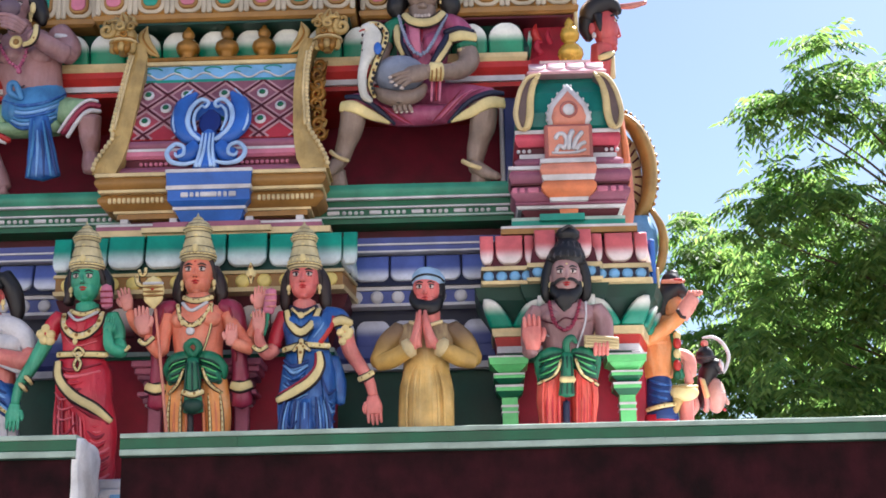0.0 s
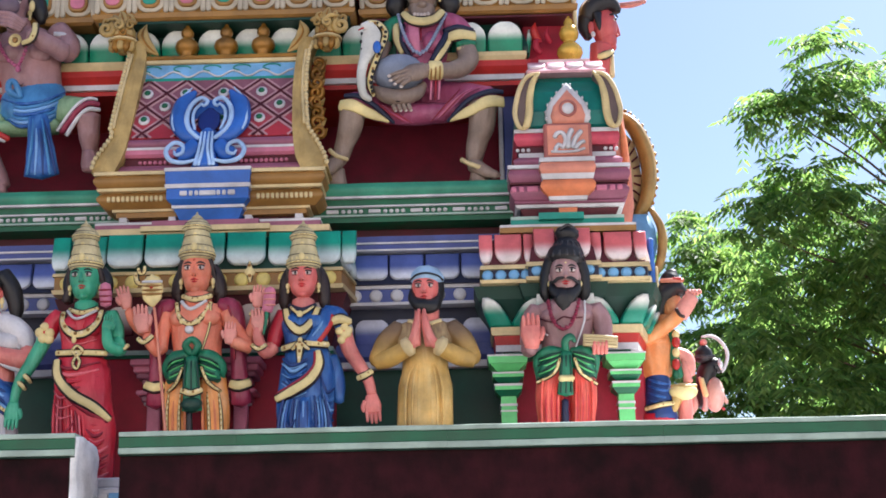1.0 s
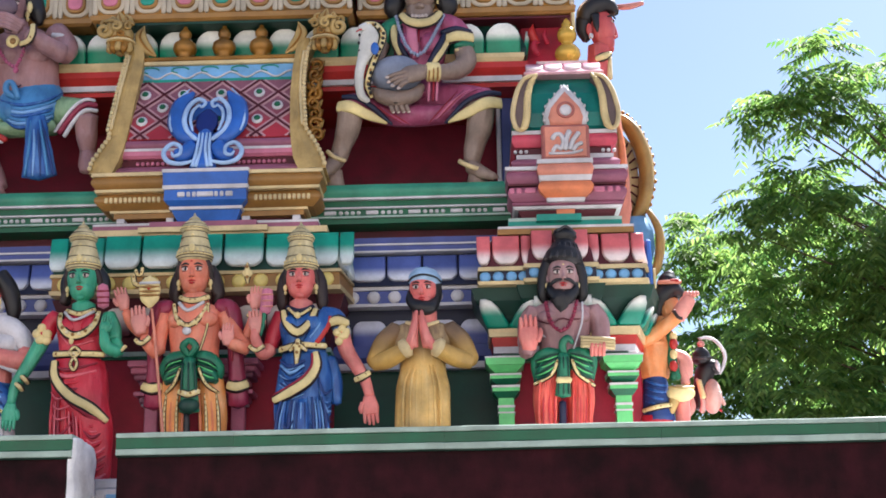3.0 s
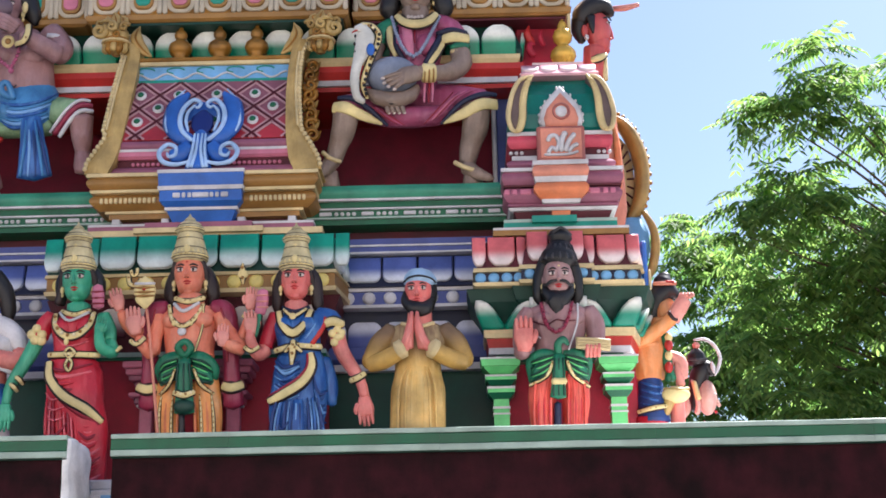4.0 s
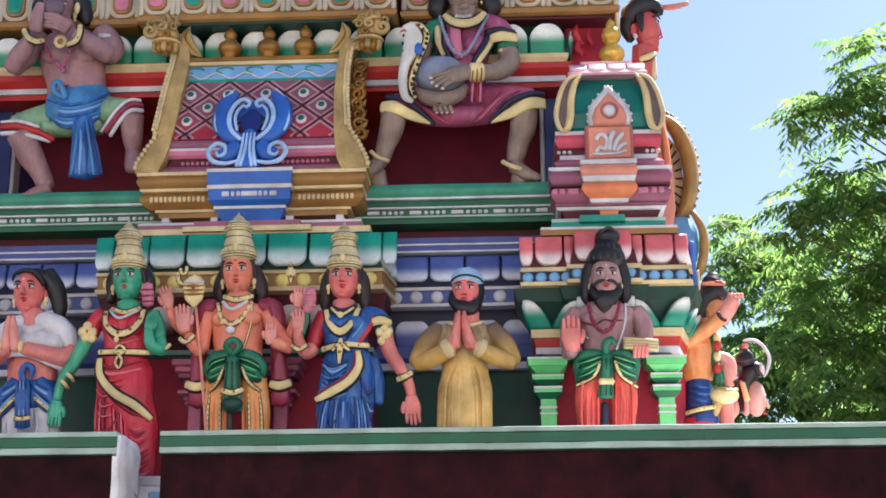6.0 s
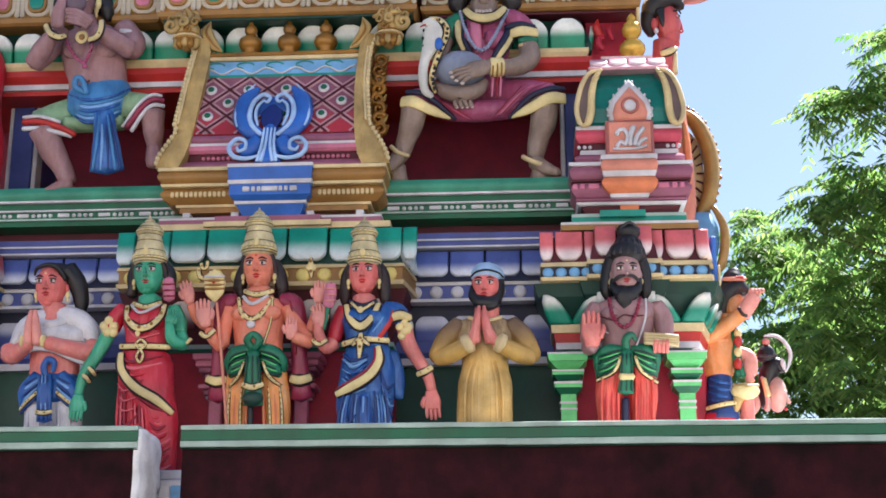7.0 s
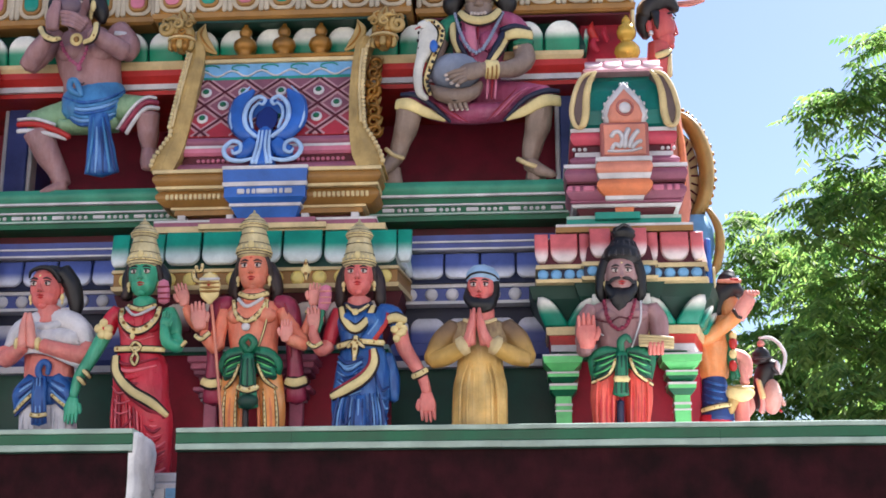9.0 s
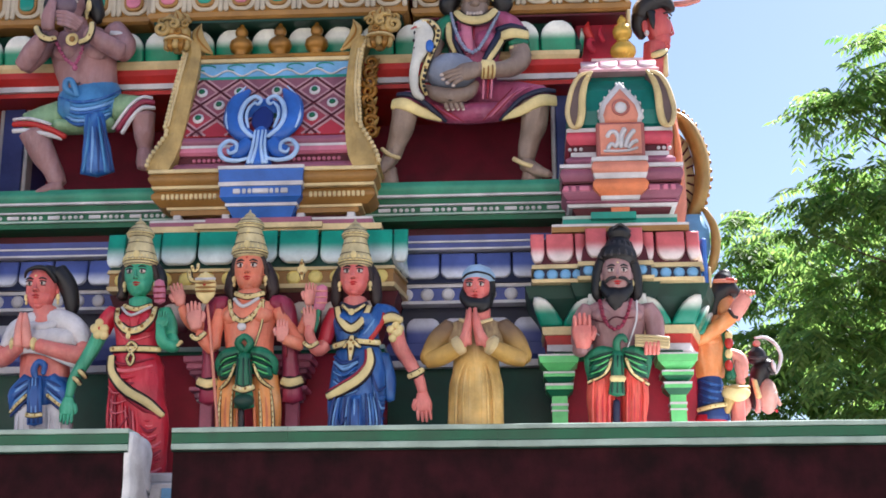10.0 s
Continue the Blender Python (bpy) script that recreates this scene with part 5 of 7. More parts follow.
        for k, r_ in ((-0.15, 0.10), (0.15, 0.10), (0.0, 0.13)):
            self.E(x + k * 2.2 * s, z - 0.95 * s * tall, d - s * (0.74 - abs(k)), r_ * s, 0.15 * s, 0.07 * s, CREAMG, 8, 6)

    def palm(self, x, z, d, ang, s, mat, splay=0.12, thumb=1):
        """An open palm with four fingers and a thumb; ang: degrees the fingers lean from upright."""
        c, n = math.cos(math.radians(ang)), math.sin(math.radians(ang))

        def q(a, b):
            return (x + a * s * c + b * s * n, z + a * s * n - b * s * c)
        self.T([(*q(0, -0.5), d), (*q(0, 0.1), d - 2), (*q(0, 0.45), d)], [(0.3 * s, 0.18 * s), (0.46 * s, 0.2 * s), (0.42 * s, 0.16 * s)], mat, 10)
        for k in range(4):
            a = -0.30 + 0.20 * k
            ln_ = 0.66 - 0.10 * abs(k - 1.4)
            self.T([(*q(a, 0.35), d - 1), (*q(a * (1 + splay * 0.4), 0.35 + ln_ * 0.6), d - 3), (*q(a * (1 + 0.8 * splay), 0.4 + ln_), d - 1)], [0.105 * s, 0.098 * s, 0.065 * s], mat, 7, 3)
        self.T([(*q(thumb * 0.36, -0.15), d - 3), (*q(thumb * 0.50, 0.15), d - 6), (*q(thumb * 0.48, 0.38), d - 5)], [0.14 * s, 0.12 * s, 0.07 * s], mat, 7, 3)

    def strand(self, pts, r, mat, bead=False, gap=9):
        if not bead:
            self.T(pts, r, mat, 7, 4)
            return
        for a, b in zip(pts[:-1], pts[1:]):
            n = max(1, int(math.hypot(b[0] - a[0], b[1] - a[1]) / gap))
            for k in range(n):
                t = k / n
                self.E(*(a[i] + (b[i] - a[i]) * t for i in range(3)), r, r, r, mat, 7, 5)

    def stand(self, name, at, label):
        ob = part(name, self, None)
        ob.location = at
        return tagged(ob, label, "statue", "tower statues")


def oval_x(z, d, rows):
    """Front depth of a body of rows (z, half width, half depth) at height z."""
    zs = [r[0] for r in rows]
    return d - float(np.interp(z, zs, [r[2] for r in rows]))


# -- worshipper in white shawl and blue sash --
s = Figure(215, 987, 0.001292, 0.001281, -0.0745)
for q in (-1, 1):
    s.T([(214 + q * 64, 990, 0), (214 + q * 64, 860, 0), (216 + q * 58, 700, 0)], [(48, 46), (54, 52), (56, 56)], CL_WHITE, 14)
    for k in range(3):
        s.T([(214 + q * (38 + 22 * k), 720, -48), (214 + q * (40 + 24 * k), 850, -52), (214 + q * (44 + 20 * k), 985, -40)], [3, 6, 4], CL_WHITE, 6)
    s.T([(214 + q * 36, 600, -26), (214 + q * 86, 655, -26), (214 + q * 114, 712, -14)], [(44, 46), (46, 50), (16, 34)], SARI_BLUE, 12)
    for k in range(4):
        s.T([(214 + q * 40, 604 + 14 * k, -72), (214 + q * 84, 628 + 20 * k, -72), (214 + q * 118, 650 + 22 * k, -38)], [3, 6, 3], (SARI_NAVY, HI_BLUE)[k % 2], 6)
    s.T([(214 + q * 40, 664, -72), (214 + q * 80, 698, -68), (214 + q * 120, 728, -40)], [7, 8, 6], CREAMG, 7)
    s.T([(214 + q * 38, 676, -66), (214 + q * 80, 714, -60), (214 + q * 120, 742, -34)], [6, 7, 5], SARI_NAVY, 7)
s.T([(214, 790, 0), (214, 700, 4)], [(46, 40), (64, 50)], CL_WHITE, 12)
s.T([(215, 690, 0), (215, 640, 0), (217, 588, 0)], [(104, 62), (116, 68), (106, 64)], SARI_BLUE, 18)
s.T([(214, 590, -72), (208, 660, -86), (208, 782, -82)], [(22, 12), (30, 14), (32, 14)], SARI_BLUE, 10)
for fx in (190, 208, 226):
    s.T([(208 + (fx - 208) * 0.7, 600, -90), (fx, 780, -96)], 5, SARI_NAVY, 6)
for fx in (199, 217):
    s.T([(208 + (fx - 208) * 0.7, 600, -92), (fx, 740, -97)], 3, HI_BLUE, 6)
s.T([(178, 746, -94), (208, 752, -100), (240, 746, -94)], 9, CREAMG, 7)
s.T([(212, 604, -74), (204, 566, -84), (224, 534, -88), (248, 548, -86), (240, 582, -78)], [13, 14, 13, 13, 10], SARI_BLUE, 9)
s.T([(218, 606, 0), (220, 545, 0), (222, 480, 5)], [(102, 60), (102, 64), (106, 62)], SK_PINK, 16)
s.T([(62, 462, -5), (108, 384, 8), (196, 348, 10), (296, 350, 10), (356, 396, 5), (390, 458, -5)], [(28, 40), (46, 50), (50, 54), (50, 54), (46, 50), (26, 38)], CL_WHITE, 14)
s.T([(110, 430, -8), (220, 430, -28), (335, 430, -8)], [(42, 44), (54, 48), (44, 44)], CL_WHITE, 12)
s.T([(88, 522, -50), (150, 488, -80), (230, 488, -84), (320, 524, -70), (372, 552, -40)], [(10, 8), (13, 9), (15, 9), (16, 9), (10, 8)], CL_WHITE, 8)
for k in range(3):
    s.T([(250 + 20 * k, 380 + 14 * k, -44), (300 + 16 * k, 410 + 14 * k, -42), (360, 440 + 10 * k, -34)], [2, 5, 2], CL_WHITE, 6)
s.T([(42, 474, -15), (58, 508, -42), (150, 470, -96)], [37, 38, 28], SK_PINK, 10)
s.T([(390, 462, -10), (362, 502, -42), (222, 466, -96)], [40, 42, 28], SK_PINK, 10)
for q in (-1, 1):
    s.T([(166 + q * 20, 472, -102), (166 + q * 14, 402, -108), (167 + q * 8, 336, -102)], [(22, 22), (18, 19), (8, 10)], SK_PALM, 9)
    s.E(166 + q * 42, 462, -98, 13, 28, 28, CREAMG)
s.T([(218, 372, 0), (220, 290, 0)], [50, 46], SK_PINK, 12)
s.T([(160, 352, -14), (190, 376, -46), (222, 384, -54), (258, 372, -46), (286, 350, -14)], [(14, 10), (18, 11), (20, 12), (18, 11), (14, 10)], CL_WHITE, 9)
s.T([(262, 140, 15), (304, 190, 22), (322, 265, 26), (318, 335, 28)], [(48, 50), (40, 46), (32, 36), (12, 16)], BLACK, 12)
s.E(228, 150, 14, 72, 42, 66, BLACK)
s.head(210, 214, 64, 90, -8, SK_FACE, turn=-0.18, mark=CREAMG)
s.T([(150, 172, -40), (168, 148, -62), (214, 136, -70), (250, 146, -58), (276, 190, -30)], [4, 8, 10, 12, 10], BLACK, 9)
s.stand("statue", (-1.894, -0.15, 2.386), "painted praying figure in white shawl and blue sash")

# -- green goddess in red sari --
s = Figure(190, 1035, 0.001306, 0.001284, -0.0591)
s.T([(255, 1035, -10), (255, 960, -12), (235, 800, -8), (190, 700, -5), (180, 600, 0), (190, 540, 0)], [(38, 34), (48, 40), (74, 62), (110, 70), (112, 68), (92, 58)], SARI_RED, 18)
s.T([(120, 1030, 10), (115, 900, 8), (125, 780, 0), (150, 680, 0)], [(46, 40), (52, 44), (64, 55), (80, 60)], SARI_RED, 14)
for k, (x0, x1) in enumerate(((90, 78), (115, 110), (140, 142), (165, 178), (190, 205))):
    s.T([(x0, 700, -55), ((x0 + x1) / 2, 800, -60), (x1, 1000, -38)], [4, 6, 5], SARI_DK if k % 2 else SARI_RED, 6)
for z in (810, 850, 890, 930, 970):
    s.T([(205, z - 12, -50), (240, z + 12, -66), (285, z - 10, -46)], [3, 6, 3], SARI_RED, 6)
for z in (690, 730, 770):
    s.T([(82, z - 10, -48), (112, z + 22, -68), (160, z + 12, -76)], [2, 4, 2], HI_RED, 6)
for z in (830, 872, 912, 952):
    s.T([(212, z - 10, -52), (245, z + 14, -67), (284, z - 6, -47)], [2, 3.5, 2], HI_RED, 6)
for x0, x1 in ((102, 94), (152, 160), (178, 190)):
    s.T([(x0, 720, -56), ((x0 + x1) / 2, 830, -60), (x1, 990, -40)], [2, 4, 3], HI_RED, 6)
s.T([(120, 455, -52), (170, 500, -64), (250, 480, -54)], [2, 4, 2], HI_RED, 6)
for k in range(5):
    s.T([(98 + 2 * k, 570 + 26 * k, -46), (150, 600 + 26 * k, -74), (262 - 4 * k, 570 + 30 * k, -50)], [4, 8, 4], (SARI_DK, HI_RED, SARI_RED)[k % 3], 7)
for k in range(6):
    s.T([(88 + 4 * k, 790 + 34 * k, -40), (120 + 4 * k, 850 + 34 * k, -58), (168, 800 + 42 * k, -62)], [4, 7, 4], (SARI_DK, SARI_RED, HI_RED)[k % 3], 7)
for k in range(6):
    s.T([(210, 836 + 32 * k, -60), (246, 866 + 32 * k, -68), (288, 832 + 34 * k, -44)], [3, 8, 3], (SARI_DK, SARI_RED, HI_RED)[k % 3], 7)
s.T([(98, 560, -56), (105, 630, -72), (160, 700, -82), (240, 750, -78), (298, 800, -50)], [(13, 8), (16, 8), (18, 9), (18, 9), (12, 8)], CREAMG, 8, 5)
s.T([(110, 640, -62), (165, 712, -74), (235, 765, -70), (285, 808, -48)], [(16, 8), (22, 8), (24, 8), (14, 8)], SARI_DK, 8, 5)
s.T([(190, 545, 0), (185, 480, 0), (188, 410, 0), (190, 370, 5)], [(88, 55), (86, 58), (100, 62), (80, 48)], SARI_RED, 18)
for q in (-1, 1):
    s.E(188 + q * 44, 425, -42, 40, 42, 32, SARI_RED)
s.T([(95, 370, 5), (65, 400, 0), (45, 450, -5)], [38, 36, 34], SARI_RED, 10)
s.T([(285, 370, 5), (310, 420, 0), (318, 470, -10)], [36, 34, 30], SK_GREEN, 10)
s.T([(50, 430, 0), (15, 500, 0), (-30, 580, -5), (-65, 640, -10), (-84, 715, -12)], [32, 30, 27, 22, 17], SK_GREEN, 10)
s.palm(-88, 752, -12, 186, 70, SK_GREEN, 0.05, -1)
for t_, r_ in ((0.0, 24), (1.0, 25)):
    s.T([(-36 - 22 * t_ - 16, 610 + 28 * t_ - 8, -12), (-44 - 22 * t_ + 20, 612 + 28 * t_ + 12, -34), (-20 - 22 * t_, 640 + 28 * t_ - 6, -8)], 9, CREAMG, 7)
for dx, dz in ((0, 0), (-20, 22), (18, 24), (-8, 45), (16, 48)):
    s.E(42 + dx, 420 + dz, -28, 20, 20, 16, CREAMG)
s.T([(318, 480, -10), (335, 520, -30), (300, 505, -62), (292, 440, -66)], [30, 27, 23, 17], SK_GREEN, 10)
s.palm(298, 435, -70, 12, 50, SK_GREEN, 0.1, 1)
s.T([(300, 520, -40), (345, 522, -42), (365, 500, -20)], 9, CREAMG, 7)
s.T([(292, 345, -66), (291, 300, -66), (290, 262, -66)], [(22, 20), (25, 22), (20, 18)], PINK, 10)
for z in (285, 310, 333):
    s.T([(268, z, -72), (290, z + 4, -90), (314, z, -72)], 4, SARI_DK, 6)
s.T([(92, 530, -40), (190, 535, -66), (285, 535, -40)], 12, CREAMG, 8)
s.T([(160, 528, -70), (180, 510, -76), (202, 528, -72), (180, 548, -76), (160, 528, -70)], 6, CREAMG, 6)
s.T([(180, 548, -76), (166, 578, -80), (178, 602, -78), (192, 575, -80), (180, 550, -76)], 6, CREAMG, 6)
s.T([(118, 365, -38), (125, 420, -66), (165, 462, -78), (215, 458, -78), (258, 415, -66), (268, 362, -38)], [(10, 8), (12, 8), (14, 8), (14, 8), (12, 8), (10, 8)], CREAMG, 8)
s.T([(135, 360, -44), (180, 400, -74), (250, 360, -44)], 6, WHITE, 6)
s.E(170, 485, -80, 10, 14, 8, CREAMG)
s.T([(196, 375, 0), (198, 320, 0)], [50, 46], SK_GREEN, 12)
s.T([(140, 352, -30), (196, 372, -52), (250, 350, -30)], 10, CREAMG, 7)
for q in (-1, 1):
    s.T([(198 + q * 48, 178, 25), (198 + q * 72, 225, 27), (198 + q * 76, 310, 26)], [28, 29, 16], BLACK, 9)
for q in (-1, 1):
    s.T([(196 + q * 46, 164, -18), (196 + q * 60, 206, -8), (196 + q * 66, 246, 8), (196 + q * 84, 306, 22)], [16, 15, 16, 20], HAIR, 9)
s.head(196, 226, 60, 86, -8, SK_GREEN, mark=CREAMG)
s.crown(199, 167, 66, -4, 1.28)
s.stand("statue", (-1.381, -0.22, 2.376), "green-skinned goddess statue in draped red sari with gold crown")

# -- central four-armed god --
s = Figure(625, 1035, 0.001296, 0.001280, -0.0365)
for q in (-1, 1):
    s.T([(622 + q * 62, 640, 0), (622 + q * 78, 760, 0), (622 + q * 76, 900, 0), (622 + q * 66, 1035, 0)], [(58, 52), (54, 50), (46, 44), (40, 38)], CL_ORANGE, 14)
    for k in range(4):
        s.T([(622 + q * (30 + 22 * k), 690, -44), (622 + q * (34 + 24 * k), 800, -46), (622 + q * (36 + 22 * k), 980, -34)], [3, 6, 4], CREAMG if k % 2 else ORANGE, 6)
    s.T([(622 + q * 20, 545, -48), (622 + q * 70, 560, -54), (622 + q * 102, 590, -30), (622 + q * 102, 640, -10)], [(26, 20), (31, 24), (26, 24), (12, 16)], CL_GREEN, 12)
    s.T([(622 + q * 24, 600, -52), (622 + q * 70, 620, -58), (622 + q * 95, 648, -34)], [(30, 18), (30, 22), (14, 16)], CL_GREEN, 10)
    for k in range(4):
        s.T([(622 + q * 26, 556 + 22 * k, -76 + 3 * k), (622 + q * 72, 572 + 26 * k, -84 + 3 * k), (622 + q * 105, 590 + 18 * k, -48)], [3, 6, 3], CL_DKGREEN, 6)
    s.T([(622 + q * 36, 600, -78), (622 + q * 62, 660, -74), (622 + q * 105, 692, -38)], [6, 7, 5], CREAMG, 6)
# Brighter green tubes paint highlights onto the sash folds.
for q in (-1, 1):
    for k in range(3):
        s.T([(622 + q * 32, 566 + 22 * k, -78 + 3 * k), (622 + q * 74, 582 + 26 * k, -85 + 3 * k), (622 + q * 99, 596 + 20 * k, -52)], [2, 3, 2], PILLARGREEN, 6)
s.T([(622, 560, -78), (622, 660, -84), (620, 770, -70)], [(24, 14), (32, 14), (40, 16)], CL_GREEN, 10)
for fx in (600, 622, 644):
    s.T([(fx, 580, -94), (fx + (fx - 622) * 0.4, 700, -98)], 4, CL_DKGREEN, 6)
s.T([(584, 692, -88), (622, 706, -98), (660, 692, -88)], 12, CREAMG, 7)
s.E(620, 745, -76, 42, 34, 24, CL_DKGREEN)
s.T([(608, 775, -64), (606, 900, -56), (606, 1000, -46)], [12, 14, 12], BLACK, 8)
s.T([(625, 550, -66), (598, 515, -84), (625, 490, -88), (648, 515, -84), (625, 550, -76)], [14, 15, 13, 15, 12], CL_GREEN, 8)
s.T([(532, 545, -30), (622, 566, -66), (718, 545, -30)], 10, CL_DKGREEN, 8)
body_rows = [(575, 96, 52), (520, 96, 54), (450, 102, 60), (380, 116, 64), (335, 90, 50)]
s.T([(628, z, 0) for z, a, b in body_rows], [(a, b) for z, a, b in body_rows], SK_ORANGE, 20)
for q in (-1, 1):
    s.E(628 + q * 52, 395, -40, 50, 36, 26, SK_ORANGE)
    s.T([(628 + q * 90, 335, 8), (628 + q * 135, 350, 8), (628 + q * 158, 430, 10), (628 + q * 160, 560, 15), (628 + q * 166, 730, 20)], [(34, 36), (44, 42), (36, 38), (32, 34), (42, 30)], CL_MAROON, 12)
    s.T([(628 + q * 130, 345, -34), (628 + q * 148, 430, -30), (628 + q * 150, 560, -22)], [5, 5, 5], SARI_DK, 6)
    s.T([(628 + q * 130, 655, -5), (628 + q * 165, 665, -16), (628 + q * 205, 650, 5)], [(18, 12), (20, 12), (18, 12)], CREAMG, 8)
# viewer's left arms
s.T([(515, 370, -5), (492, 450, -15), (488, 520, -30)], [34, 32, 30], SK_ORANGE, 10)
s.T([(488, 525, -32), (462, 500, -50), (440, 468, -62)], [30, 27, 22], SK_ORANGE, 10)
s.palm(424, 414, -66, -6, 74, SK_PALM, 0.06, 1)
s.T([(412, 480, -74), (438, 498, -90), (466, 470, -74)], 9, CREAMG, 7)
s.T([(478, 420, 12), (420, 430, 0), (380, 395, -12), (362, 350, -20)], [30, 27, 24, 20], SK_ORANGE, 10)
s.palm(348, 312, -24, -14, 62, SK_PALM, 0.25, -1)
# spear with shield-shaped head
s.T([(470, 350, -56), (495, 560, -78), (525, 900, -88)], [6, 6, 6], SALMON, 8)
s.T([(463, 345, -58), (463, 310, -60), (463, 272, -60), (463, 240, -60), (463, 215, -60)], [(10, 8), (38, 14), (44, 16), (36, 14), (4, 4)], CREAMG, 14)
s.T([(425, 245, -62), (463, 250, -80), (502, 245, -62)], 6, WHITE, 6)
for z in (262, 280, 296):
    s.T([(424, z, -64), (463, z + 4, -80), (502, z, -64)], [4, 6, 4], OCHRE, 6)
s.E(463, 268, -78, 8, 10, 5, RED)
s.T([(388, 200, -20), (395, 235, -20), (425, 240, -22), (440, 215, -22)], 9, CREAMG, 7)
s.T([(398, 178, -20), (405, 198, -20), (420, 195, -20), (424, 170, -20)], 7, CREAMG, 7)
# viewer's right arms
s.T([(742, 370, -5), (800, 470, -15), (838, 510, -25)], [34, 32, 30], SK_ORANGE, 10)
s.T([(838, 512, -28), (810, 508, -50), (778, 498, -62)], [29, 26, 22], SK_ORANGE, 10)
s.palm(770, 478, -72, 4, 58, SK_PALM, 0.02, -1)
s.T([(770, 415, 12), (820, 470, 5), (855, 420, -8), (868, 370, -20)], [30, 27, 24, 20], SK_ORANGE, 10)
s.palm(876, 320, -26, 6, 60, SK_PALM, 0.1, -1)
s.T([(845, 378, -30), (868, 392, -44), (892, 378, -30)], 8, CREAMG, 7)
s.E(845, 205, -26, 22, 20, 10, CREAMG)
s.T([(845, 245, -26), (845, 200, -26), (845, 160, -26)], [5, 14, 3], CREAMG, 8)
# ornaments, head
s.T([(555, 330, -34), (572, 395, -64), (612, 425, -72), (655, 400, -66), (690, 330, -36)], [8, 9, 9, 9, 8], CREAMG, 7)
s.T([(575, 325, -40), (615, 362, -64), (672, 322, -40)], 8, WHITE, 7)
s.E(610, 445, -68, 18, 18, 10, WHITE)
for q in (-1, 1):
    s.E(613 + q * 30, 412, -68, 13, 13, 8, CREAMG)
s.T([(692, 340, -48), (688, 430, -58), (655, 535, -58)], 4, CREAMG, 6)
s.T([(632, 330, 0), (632, 285, -4)], [58, 52], SK_ORANGE, 12)
s.T([(578, 300, -25), (632, 322, -58), (690, 300, -25)], 11, CREAMG, 7)
for q in (-1, 1):
    s.T([(632 + q * 48, 170, 28), (632 + q * 74, 220, 28), (632 + q * 86, 275, 28), (632 + q * 72, 318, 26)], [30, 30, 27, 14], HAIR, 9)
for q in (-1, 1):
    s.T([(630 + q * 46, 140, -18), (630 + q * 60, 182, -8), (630 + q * 66, 222, 8), (630 + q * 84, 282, 22)], [16, 15, 16, 20], HAIR, 9)
s.head(630, 202, 62, 88, -8, SK_ORANGE, mark=RED)
s.crown(632, 128, 69, -4, 1.19)
s.stand("statue", (-0.828, -0.2, 2.374), "four-armed god statue with gold crown, green sash and spear")

# -- goddess in blue sari --
s = Figure(480, 1050, 0.001249, 0.001241, -0.0148)
s.T([(470, 1050, 0), (470, 900, 0), (480, 760, 0), (490, 640, 0), (490, 545, 0)], [(86, 60), (100, 66), (118, 72), (112, 70), (92, 58)], SARI_BLUE, 18)
s.T([(590, 560, 15), (612, 660, 15), (616, 750, 12)], [(26, 20), (30, 22), (20, 16)], SARI_BLUE, 10)
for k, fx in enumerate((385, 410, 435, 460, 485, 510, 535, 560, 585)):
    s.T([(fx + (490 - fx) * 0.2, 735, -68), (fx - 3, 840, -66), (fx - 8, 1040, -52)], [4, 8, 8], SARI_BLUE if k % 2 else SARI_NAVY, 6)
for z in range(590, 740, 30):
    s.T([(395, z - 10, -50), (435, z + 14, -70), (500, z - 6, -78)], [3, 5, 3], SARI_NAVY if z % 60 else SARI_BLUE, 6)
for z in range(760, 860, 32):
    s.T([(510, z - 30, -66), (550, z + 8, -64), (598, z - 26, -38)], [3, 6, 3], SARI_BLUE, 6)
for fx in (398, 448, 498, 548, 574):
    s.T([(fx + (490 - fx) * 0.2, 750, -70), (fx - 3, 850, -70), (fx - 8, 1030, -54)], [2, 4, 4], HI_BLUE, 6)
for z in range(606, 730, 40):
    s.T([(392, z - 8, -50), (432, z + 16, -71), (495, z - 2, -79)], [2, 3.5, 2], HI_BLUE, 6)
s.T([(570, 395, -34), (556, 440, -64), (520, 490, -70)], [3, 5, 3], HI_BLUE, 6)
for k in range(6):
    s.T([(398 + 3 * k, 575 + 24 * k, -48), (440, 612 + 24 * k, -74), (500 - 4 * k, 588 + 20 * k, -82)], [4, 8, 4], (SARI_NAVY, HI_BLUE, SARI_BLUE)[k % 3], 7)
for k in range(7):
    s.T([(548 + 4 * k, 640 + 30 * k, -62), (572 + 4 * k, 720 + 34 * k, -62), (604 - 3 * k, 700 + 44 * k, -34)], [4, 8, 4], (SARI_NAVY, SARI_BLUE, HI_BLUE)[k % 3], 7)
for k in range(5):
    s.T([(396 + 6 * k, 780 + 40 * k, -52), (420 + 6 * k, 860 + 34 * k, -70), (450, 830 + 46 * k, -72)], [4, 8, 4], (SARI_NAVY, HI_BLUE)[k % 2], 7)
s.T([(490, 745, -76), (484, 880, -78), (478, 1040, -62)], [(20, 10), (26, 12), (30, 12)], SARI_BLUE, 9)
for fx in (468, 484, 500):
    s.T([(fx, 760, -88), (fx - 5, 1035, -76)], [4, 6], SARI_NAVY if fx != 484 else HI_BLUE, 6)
s.T([(540, 550, -60), (545, 610, -76), (510, 670, -84), (440, 715, -82), (370, 745, -58)], [(12, 8), (18, 8), (20, 9), (20, 9), (14, 8)], CREAMG, 8, 5)
